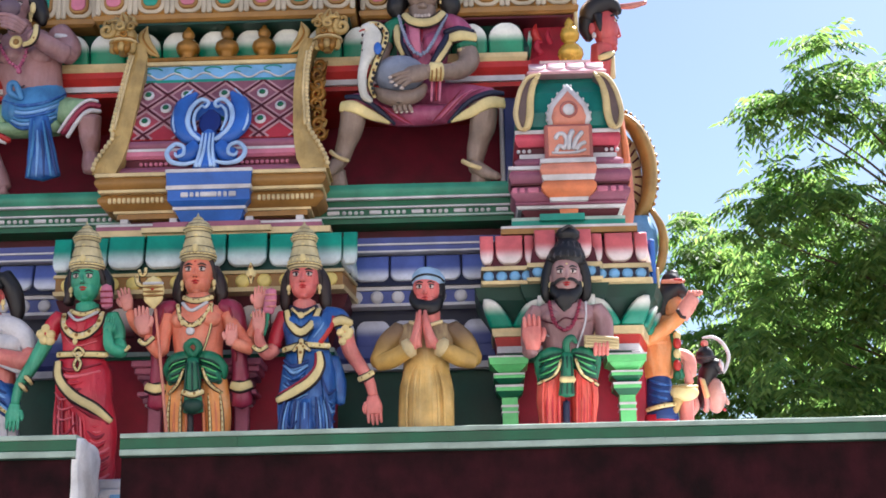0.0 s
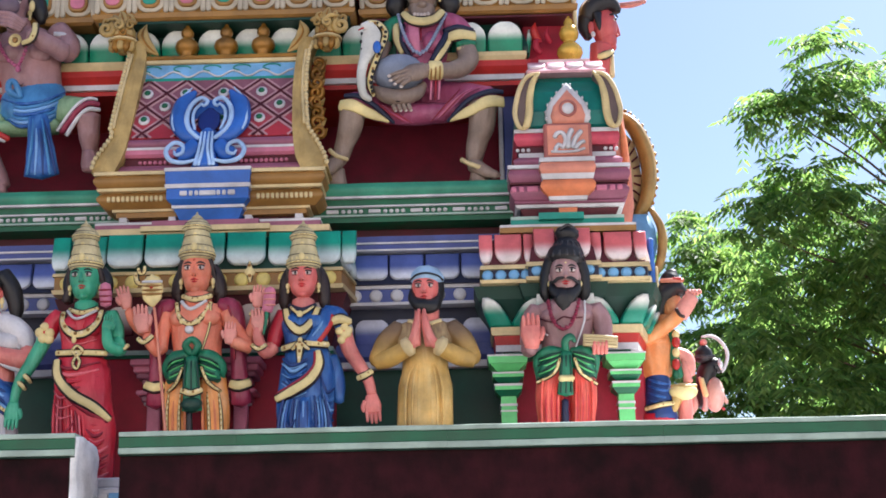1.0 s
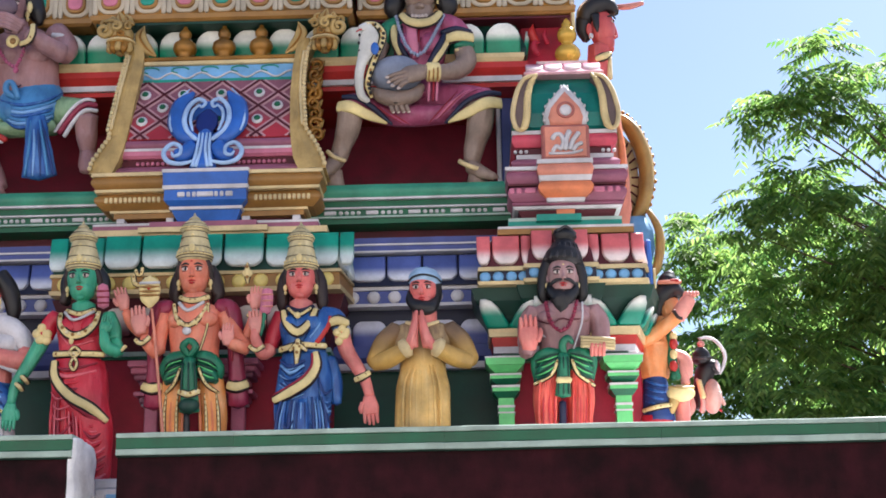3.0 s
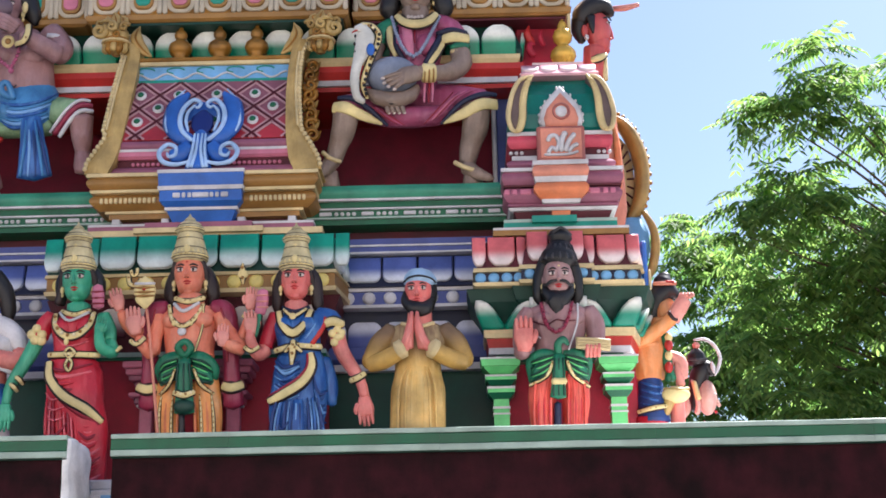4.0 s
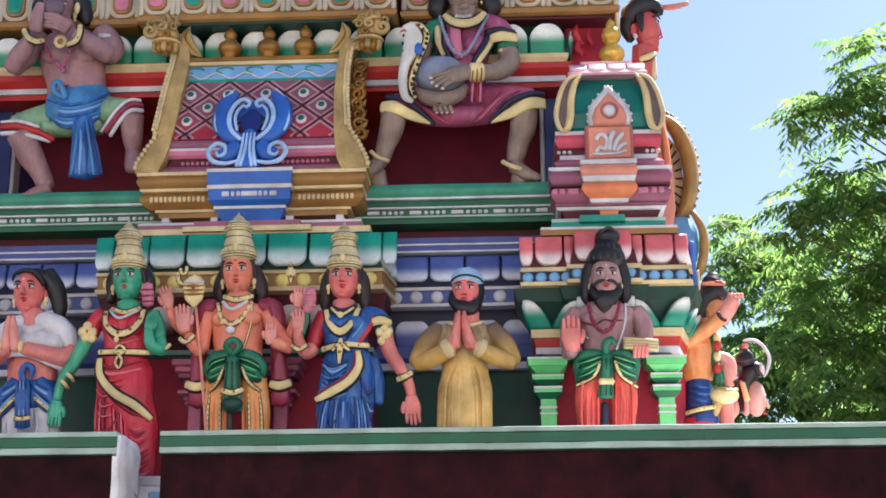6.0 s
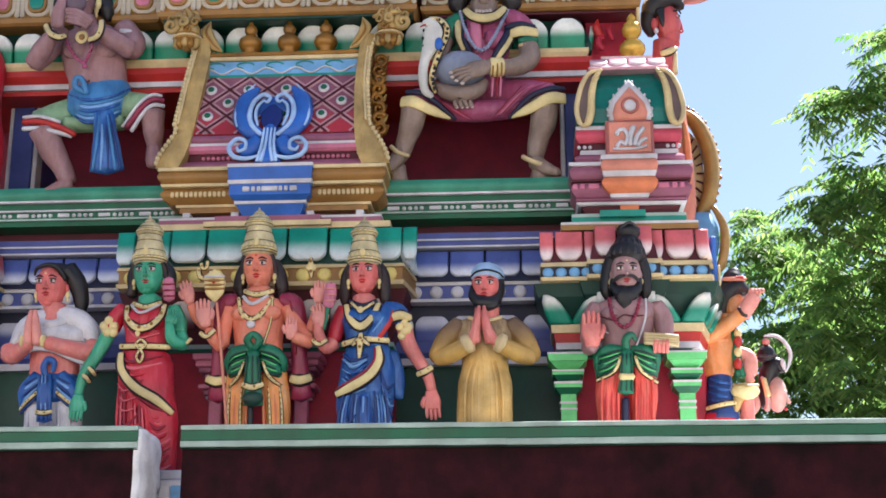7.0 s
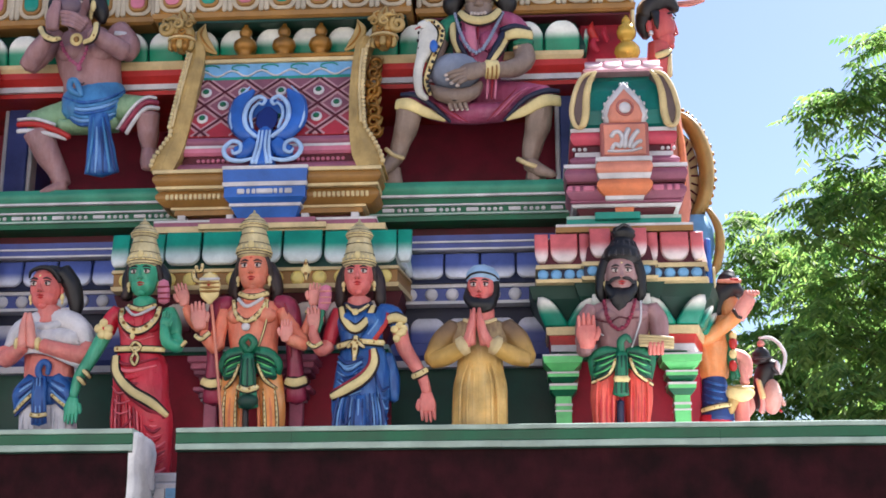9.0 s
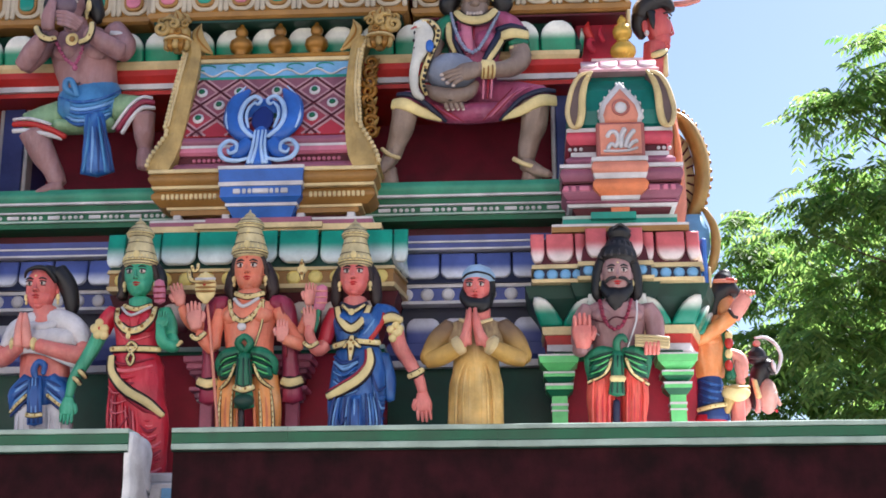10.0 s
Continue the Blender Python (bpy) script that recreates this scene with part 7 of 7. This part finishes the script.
# -- seated man in blue waistcloth, at the upper ledge --
s = Figure(430, 880, 0.001295, 0.00135, -0.076, (-0.34, 0.38))
s.T([(410, 510, 110), (280, 545, 25), (172, 572, -40)], [(78, 62), (64, 58), (48, 50)], CL_LIME, 16)
s.T([(480, 505, 110), (590, 512, 25), (690, 510, -40)], [(80, 62), (68, 58), (50, 50)], CL_LIME, 16)
s.T([(300, 590, 0), (400, 590, 10), (560, 585, 5)], [(34, 46), (36, 46), (34, 46)], CL_LIME, 12)
for pts_, r_, mt_ in ((((112, 604, -56), (180, 604, -88), (262, 622, -74), (330, 642, -46)), 11, CL_WHITE), (((114, 574, -58), (190, 574, -90), (272, 598, -78), (345, 636, -50)), 14, RED), (((112, 552, -56), (190, 550, -88), (280, 578, -76)), 8, CL_WHITE),
                      (((744, 492, -56), (692, 488, -88), (640, 530, -82), (578, 612, -50)), 13, CL_MAROON), (((748, 516, -56), (692, 514, -88), (646, 556, -80), (600, 626, -48)), 10, CL_WHITE), (((738, 470, -56), (690, 466, -86), (630, 510, -80), (560, 606, -52)), 8, CL_WHITE)):
    s.T(pts_, r_, mt_, 8, 5)
s.T([(206, 608, -45), (240, 700, -25), (290, 790, 0), (312, 850, 5)], [(70, 60), (58, 52), (44, 42), (38, 38)], SK_BROWN, 14)
s.T([(314, 856, 5), (262, 872, -24), (214, 880, -38)], [(36, 38), (24, 26), (9, 9)], SK_BROWN, 10)
s.T([(696, 540, -45), (700, 620, -25), (704, 700, 0)], [(56, 52), (48, 46), (34, 36)], SK_BROWN, 14)
s.T([(704, 710, 0), (700, 750, -20), (692, 786, -32)], [(36, 38), (40, 32), (28, 20)], SK_BROWN, 12)
s.T([(300, 850, 30), (300, 890, 40)], [(30, 30), (46, 44)], SK_BROWN, 10)
# waistcloth, its knot and hanging end
s.T([(455, 575, 10), (456, 515, 10), (456, 450, 30), (456, 420, 40)], [(96, 74), (146, 84), (146, 76), (134, 66)], CL_SKY, 20)
for k in range(7):
    s.T([(318 + 4 * k, 452 + 16 * k, -22), (400, 480 + 17 * k, -74 + 2 * k), (500, 470 + 16 * k, -76 + 2 * k), (596 - 8 * k, 430 + 20 * k, -18)], [4, 9, 9, 4], (SARI_BLUE, CL_SKY, HI_BLUE)[k % 3], 7)
s.T([(476, 540, -74), (480, 620, -84), (486, 720, -80), (488, 800, -70)], [(44, 22), (52, 26), (66, 30), (78, 34)], SARI_BLUE, 14)
for fx, mt_ in ((446, CL_SKY), (468, HI_BLUE), (490, SARI_NAVY), (508, CL_SKY), (524, SARI_NAVY)):
    s.T([(476 + (fx - 482) * 0.6, 550, -96), (fx, 660, -110), (482 + (fx - 482) * 1.6, 795, -98)], [3, 7, 6], mt_, 6)
s.T([(392, 446, -58), (350, 420, -76), (350, 384, -80), (372, 378, -80), (388, 410, -78), (400, 450, -70)], [13, 15, 14, 13, 13, 12], CL_SKY, 9)
# torso and arms
s.T([(452, 450, 40), (450, 375, 32), (436, 280, 30), (430, 195, 34), (436, 140, 44)], [(136, 72), (134, 78), (148, 78), (165, 68), (90, 48)], SK_BROWN, 22)
for q in (-1, 1):
    s.E(420 + q * 66, 245, -26, 66, 46, 34, SK_BROWN)
s.T([(392, 388, -52), (402, 396, -54), (412, 388, -52)], 3, HAIR, 6)
s.T([(290, 160, 24), (220, 240, -16), (158, 305, -46)], [54, 52, 44], SK_BROWN, 12)
s.T([(156, 306, -52), (196, 245, -88), (250, 168, -112)], [42, 44, 30], SK_BROWN, 12)
s.T([(572, 150, 24), (618, 215, -6), (600, 258, -40)], [58, 54, 46], SK_BROWN, 12)
s.T([(602, 252, -46), (528, 212, -94), (446, 160, -124)], [46, 43, 32], SK_BROWN, 12)
s.T([(216, 132, -96), (234, 170, -132), (272, 190, -134), (300, 186, -112)], 14, CREAMG, 8)
s.T([(418, 206, -118), (448, 196, -150), (466, 160, -152), (470, 124, -126)], 14, CREAMG, 8)
s.T([(268, 140, -116), (272, 80, -124), (290, 10, -118)], [(30, 22), (33, 20), (20, 14)], SK_BROWN, 10)
s.E(350, 30, -92, 52, 44, 34, paint("dark mauve shell paint", "6e5a66", 0.5))
for k in range(4):
    s.T([(428 - 8 * k, 118 + 10 * k, -134), (366 - 6 * k, 76 + 16 * k, -152), (310 + 2 * k, 62 + 18 * k, -144)], [14, 13, 9], SK_BROWN, 8)
    s.T([(400 - 8 * k, 112 + 12 * k, -148), (340, 82 + 17 * k, -158)], [3, 3], HAIR, 6)
s.E(378, 190, -104, 30, 30, 14, CREAMG)
s.E(378, 190, -118, 14, 14, 8, OCHRE)
s.strand([(306, 196, -62), (322, 240, -70), (350, 282, -74), (388, 312, -72), (410, 272, -76), (424, 236, -76), (428, 196, -70)], 9, CL_PINK, True, 14)
s.E(390, 322, -74, 13, 13, 9, CL_PINK)
s.T([(556, 160, -34), (598, 168, -42), (636, 190, -20)], [(12, 9), (14, 10), (12, 9)], WHITE, 8)
s.T([(400, 150, 24), (390, 90, 12)], [58, 54], SK_BROWN, 12)
s.head(372, 20, 72, 96, -4, SK_BROWN, turn=-0.3)
s.T([(390, -60, 26), (460, -10, 32), (490, 50, 32), (500, 100, 28)], [(82, 66), (54, 56), (40, 44), (16, 18)], BLACK, 12)
s.T([(320, -40, 18), (280, 10, 30), (268, 70, 30)], [42, 36, 14], BLACK, 10)
s.E(456, 28, -46, 13, 28, 12, CREAMG)
s.stand("statue", (-1.925, 0.25, 4.06), "seated bare-chested statue with blue and pale green waistcloth")

# -- next seated figure along the upper ledge, partly cut by the wall --
s = Figure(-60, 750, 0.001505, 0.001565, -0.0718)
s.T([(-60, 740, 0), (-60, 560, 0), (-60, 420, 0), (-60, 250, 0), (-60, 120, 0)], [(90, 70), (110, 80), (90, 70), (110, 70), (60, 50)], SARI_RED, 16)
s.T([(-20, 300, -40), (20, 400, -80), (30, 470, -100)], [50, 44, 36], SARI_DK, 10)
s.T([(-20, 455, -110), (35, 450, -112)], [18, 14], CREAMG, 8)
s.T([(0, 480, -90), (10, 560, -85), (5, 740, -60)], [42, 38, 30], CL_GREEN, 10)
s.T([(-10, 470, -100), (15, 540, -98)], [34, 30], CL_SKY, 10)
s.head(-60, 10, 70, 92, -10, SK_PINK)
s.stand("statue", (-2.64, 0.3, 4.05), "seated statue in red robe with green and blue cloth")

# -- figures on the tower's right flank, seen in profile --
SK_RUDDY = paint("ruddy skin paint", "c0504e", 0.42, brush="cc6c64")
s = Figure(430, 300, 0.001093, 0.001178, 0.0404)
s.T([(415, 520, 10), (420, 400, 8), (426, 310, 4), (432, 230, 0)], [(56, 60), (58, 60), (60, 56), (62, 56)], SK_RUDDY, 14)
s.E(450, 136, 0, 70, 104, 62, SK_RUDDY, 18, 14)
s.E(462, 204, 0, 54, 58, 50, SK_RUDDY, 16, 12)
s.T([(508, 108, 0), (517, 146, 0), (525, 178, 0)], [9, 12, 11], SK_RUDDY, 8)
s.E(514, 184, -12, 11, 9, 12, SK_RUDDY)
s.T([(494, 208, -18), (508, 209, -14)], [8, 6], LIPS, 7)
s.T([(492, 220, -18), (505, 221, -14)], [7, 5], LIPS, 7)
s.E(486, 240, 0, 28, 24, 28, SK_RUDDY)
s.E(500, 106, -36, 14, 8, 9, EYEW, 8, 6)
s.E(506, 106, -42, 6, 8, 5, BLACK, 8, 6)
s.T([(474, 84, -50), (500, 78, -42), (518, 88, -24)], 5, BLACK, 6)
s.T([(352, 90, 0), (372, 40, 0), (420, 10, 0), (480, 8, 0), (528, 46, 0)], [(46, 50), (62, 62), (64, 68), (48, 60), (18, 28)], BLACK, 14)
s.T([(352, 70, 5), (346, 130, 5), (362, 190, 5)], [48, 42, 22], BLACK, 12)
s.T([(404, 70, -46), (412, 124, -54), (418, 166, -52)], [(26, 12), (18, 10), (6, 6)], BLACK, 9)
s.E(374, 152, -46, 18, 34, 12, SK_RUDDY)
s.E(383, 190, -52, 13, 16, 12, WHITE)
s.T([(412, 312, -44), (452, 304, -56), (488, 276, -28)], [18, 20, 12], CREAMG, 9)
s.T([(484, 282, 0), (482, 400, 0)], [(14, 30), (20, 30)], CREAM, 9)
s.T([(520, -14, 60), (596, 2, 20), (672, -6, 0)], [14, 18, 12], SK_PALM, 9)
s.stand("statue", (1.36, 0.45, 4.874), "black-haired statue head looking outward beside gold finial")

SK_AMBER = paint("amber skin paint", "e08c50", 0.42, brush="f0b888")
s = Figure(270, 1220, 0.001064, 0.001074, 0.0556)
s.T([(270, 1222, 0), (275, 1000, 0), (272, 880, 0)], [(80, 70), (92, 80), (86, 76)], SARI_RED, 16)
s.T([(285, 900, 0), (275, 800, 0), (270, 720, 0), (262, 660, 0)], [(88, 82), (78, 76), (66, 68), (56, 60)], SARI_NAVY, 16)
for z in (700, 735, 770, 805):
    s.T([(215, z, -40), (265, z + 26, -80), (322, z + 30, -50)], [5, 9, 5], SARI_BLUE, 7)
s.T([(200, 855, -50), (270, 842, -92), (345, 828, -60)], [12, 13, 12], CREAMG, 8)
s.T([(265, 680, 0), (262, 600, 0), (268, 520, 0), (280, 460, 0)], [(76, 66), (84, 70), (88, 74), (60, 56)], SK_AMBER, 16)
s.T([(300, 440, 0), (320, 370, -5)], [48, 46], SK_AMBER, 12)
s.E(350, 320, 0, 62, 74, 62, SK_AMBER)
s.T([(275, 400, 20), (285, 320, 15), (310, 250, 10), (360, 220, 5), (410, 240, 0)], [(36, 40), (50, 55), (68, 66), (60, 60), (26, 30)], BLACK, 14)
s.T([(330, 195, 5), (338, 160, 5), (345, 125, 5), (345, 112, 5)], [(52, 50), (50, 48), (32, 30), (12, 12)], BLACK, 14)
s.T([(285, 180, -30), (340, 185, -52), (400, 180, -30)], [11, 12, 11], SALMON, 8)
s.T([(345, 178, -55), (385, 176, -50)], [9, 9], RED, 8)
s.T([(190, 505, -60), (250, 470, -70), (330, 410, -75), (380, 370, -78)], [(30, 34), (40, 38), (38, 36), (34, 32)], SK_AMBER, 12)
s.T([(180, 510, -62), (240, 508, -66), (300, 505, -66)], [14, 14, 10], SK_AMBER, 8)
# Raised hand in the paler skin paint, sunlight on it put into colour.
s.T([(375, 380, -78), (408, 330, -80), (440, 280, -80)], [(40, 36), (42, 36), (36, 30)], SK_PALM, 12)
for k in range(4):
    s.T([(412 + 16 * k, 278 - 2 * k, -84), (420 + 18 * k, 256, -92), (432 + 16 * k, 268, -98)], [12, 12, 9], SK_PALM, 7)
s.T([(352, 350, -108), (372, 385, -112), (395, 392, -104)], 9, HAIR, 7)
s.T([(345, 450, -30), (352, 600, -40), (380, 690, -40)], [(22, 22), (26, 24), (22, 22)], CL_GREEN, 9)
for z in (515, 630):
    s.E(356, z, -62, 22, 30, 18, RED)
for z in (475, 570, 680):
    s.E(356, z, -58, 20, 26, 16, CREAMG if z != 680 else GREEN)
s.T([(355, 560, -10), (420, 590, -20), (430, 680, -30)], [34, 36, 28], SK_PALM, 10)
s.E(392, 770, -56, 74, 44, 52, CREAMG, 16, 10)
s.T([(330, 742, -62), (392, 752, -96), (456, 742, -62)], [10, 12, 10], GOLDPALE, 8)
s.T([(360, 800, -50), (350, 840, -50), (345, 868, -46)], [(30, 28), (22, 22), (14, 16)], GOLDPALE, 10)
s.T([(400, 600, -30), (410, 660, -40), (420, 720, -45)], [14, 22, 24], SK_PALM, 9)
s.T([(405, 780, 0), (410, 900, 0), (400, 1100, 0), (400, 1222, 0)], [(40, 44), (38, 42), (30, 34), (28, 30)], SK_PINK, 12)
s.stand("statue", (1.542, 0.45, 2.386), "orange-skinned statue with garland, blue waistcloth and gold pot")

SK_PALE = paint("pale dusty rose skin paint", "c99a8c", 0.45, brush="d8b4a8")
s = Figure(560, 1280, 0.001115, 0.001128, 0.0668)
s.T([(540, 1282, 0), (545, 1000, 0), (545, 940, 0)], [(60, 60), (50, 50), (36, 40)], SK_PALE, 14)
s.E(556, 800, 0, 52, 92, 54, SK_PALE, 16, 12)
s.T([(595, 790, 0), (612, 830, 0), (622, 845, 0)], [8, 11, 9], SK_PALE, 8)
s.T([(598, 872, -6), (606, 880, -6)], [9, 7], LIPS, 7)
s.E(590, 790, -40, 12, 7, 8, EYEW, 8, 6)
s.T([(490, 860, 20), (500, 760, 18), (520, 680, 12), (555, 645, 8), (588, 680, 5)], [(20, 30), (38, 44), (50, 52), (42, 46), (16, 22)], BLACK, 14)
s.T([(505, 620, 5), (502, 580, 5), (500, 550, 5)], [(52, 50), (46, 44), (26, 26)], BLACK, 14)
s.T([(458, 605, -30), (505, 612, -52), (552, 605, -30)], 8, paint("grey hair streak", "3a3638", 0.45), 7)
s.E(500, 528, 0, 20, 20, 20, SK_PALM)
s.T([(490, 498, 0), (545, 495, 0), (595, 530, 0), (625, 590, 0), (615, 650, 0), (598, 685, 0)], [6, 9, 10, 10, 9, 6], WHITE, 8)
s.T([(575, 620, -30), (582, 650, -34), (590, 680, -30)], [6, 14, 5], WHITE, 8)
s.T([(470, 720, -60), (490, 800, -70), (500, 850, -70), (495, 890, -66)], [8, 10, 13, 16], SK_PALE, 9)
s.T([(478, 730, -64), (500, 820, -80)], [14, 16], CREAMG, 8)
s.T([(440, 800, -30), (450, 860, -40), (430, 900, -30)], [14, 18, 14], SK_PALE, 9)
s.stand("statue", (1.916, 0.85, 2.386), "pale statue with black topknot and thin white ring")
# ---- trees ----
LEAF = bpy.data.materials.new("neem leaf")
LEAF.use_nodes = True
ln, ll = LEAF.node_tree.nodes, LEAF.node_tree.links
lb = ln["Principled BSDF"]
lr = ln.new("ShaderNodeValToRGB")
lg = ln.new("ShaderNodeNewGeometry")
lr.color_ramp.elements[0].color = (0.054, 0.128, 0.032, 1)
lr.color_ramp.elements[1].color = (0.20, 0.29, 0.07, 1)
ll.new(lg.outputs["Random Per Island"], lr.inputs[0])
ll.new(lr.outputs[0], lb.inputs["Base Color"])
lb.inputs["Roughness"].default_value = 0.58
tr_ = ln.new("ShaderNodeBsdfTranslucent")
lm = ln.new("ShaderNodeMixShader")
lm.inputs[0].default_value = 0.62
hs_ = ln.new("ShaderNodeHueSaturation")
hs_.inputs["Value"].default_value = 1.85
ll.new(lr.outputs[0], hs_.inputs["Color"])
ll.new(hs_.outputs[0], tr_.inputs["Color"])
ll.new(lb.outputs[0], lm.inputs[1])
ll.new(tr_.outputs[0], lm.inputs[2])
ll.new(lm.outputs[0], ln["Material Output"].inputs["Surface"])
BARK = paint("grey-brown bark", "5a4a3a", 0.9, grain=4.0)


def neem(x, y, height, clusters, seed, label, per=26, scale=1.0):
    """A tree: trunk, limbs and a crown of feathered fronds gathered round the limb ends."""
    rng = np.random.default_rng(seed)
    t = thing("tree", label, "tree", "neem trees", at=(x, y, 0))
    m = Mesh()
    m.tube([(0, 0, -0.1), (0.05, 0, height * 0.25), (-0.05, 0.05, height * 0.5), (0.0, 0, height * 0.72)], [0.24, 0.19, 0.14, 0.07], BARK, 12)
    part("trunk", m, t)
    verts, faces = [], []
    for cx, cy, cz, r in clusters:
        cx, cy = cx - x, cy - y
        lm_ = Mesh()
        z0 = min(max(height * 0.28, cz - 1.2), height * 0.7)
        lm_.tube([(0, 0, z0), (cx * 0.45, cy * 0.45, z0 + (cz - z0) * 0.6), (cx, cy, cz)], [0.026, 0.013, 0.004], BARK, 7, 3)
        part("limb", lm_, t)
        # twigs that end in drooping rosettes of feathered leaves
        thin = 0.8 if cz > 5.9 else 0.85
        for _ in range(int(per * thin * (r / 0.5) ** 2 / 7) + 1):
            d = rng.normal(size=3)
            d /= np.linalg.norm(d)
            p = np.array((cx, cy, cz)) + d * r * rng.random() ** 0.45 * np.array((1, 1, 0.85))
            for _leaf in range(8):
                a = rng.uniform(0, 6.283)
                out = np.array((math.cos(a), math.sin(a), rng.uniform(-0.45, 0.5))) + d * 0.35
                out /= np.linalg.norm(out)
                n = 7
                L = rng.uniform(0.22, 0.38) * scale
                side = np.cross(out, (0, 0, 1.0))
                side /= np.linalg.norm(side) + 1e-6
                upv = np.cross(side, out)
                for i in range(n):
                    u = (i + 1.2) / n
                    c = p + out * L * u + np.array((0, 0, -0.40 * L * u * u))
                    for s in (-1, 1):
                        ll_ = rng.uniform(0.085, 0.125) * scale * (1.05 - 0.35 * abs(u - 0.45))
                        dr = side * s * 0.85 + out * 0.5 + np.array((0, 0, -0.45 - 0.35 * rng.random())) + upv * rng.normal() * 0.15
                        dr /= np.linalg.norm(dr)
                        wv = np.cross(dr, upv + rng.normal(size=3) * 0.2)
                        wv *= 0.0155 * scale / (np.linalg.norm(wv) + 1e-6)
                        k = len(verts)
                        verts += [tuple(c), tuple(c + dr * ll_ * 0.4 + wv), tuple(c + dr * ll_ + np.array((0, 0, -0.012))), tuple(c + dr * ll_ * 0.4 - wv)]
                        faces.append((k, k + 1, k + 2, k + 3))
    me = bpy.data.meshes.new("crown")
    me.from_pydata(verts, [], faces)
    me.materials.append(LEAF)
    part("crown", me, t, "feathery green leaves with gaps of sky")
    return t


near = [(3.42, 5.0, 6.3, 0.33), (3.72, 5.0, 6.72, 0.34), (4.0, 5.1, 6.9, 0.33), (4.15, 5.0, 6.45, 0.42), (4.55, 5.1, 6.55, 0.45), (3.75, 5.0, 6.2, 0.36), (3.85, 5.1, 5.75, 0.42), (3.42, 5.0, 5.55, 0.33), (3.15, 5.1, 5.15, 0.3)]
crng = np.random.default_rng(5)
for z in (5.55, 5.1, 4.65, 4.2, 3.75, 3.3, 2.9):
    for k in range(6):
        near.append((3.45 + 0.42 * k + crng.uniform(-0.15, 0.15), 5.3 + crng.uniform(-0.5, 0.6), z + crng.uniform(-0.15, 0.15), crng.uniform(0.38, 0.5)))
for k in range(3):
    near.append((4.9 + 0.4 * k, 5.4, 6.1 + 0.2 * k, 0.5))
neem(5.3, 5.4, 6.6, near, 3, "tall neem tree with feathery leaves in sun", per=66, scale=1.15)
far = []
for z in (6.25, 5.75, 5.25, 4.75, 4.25, 3.75, 3.2):
    for k in range(6):
        far.append((3.25 + (0.1 if z > 6 else 0.0) + 0.5 * k + crng.uniform(-0.15, 0.15), 9.2 + crng.uniform(-0.5, 0.8), z + crng.uniform(-0.15, 0.15) + (0.12 if k == 1 else 0), crng.uniform(0.4, 0.52)))
neem(4.6, 9.6, 6.3, far, 8, "bright green neem tree behind the tower", per=66, scale=1.3)
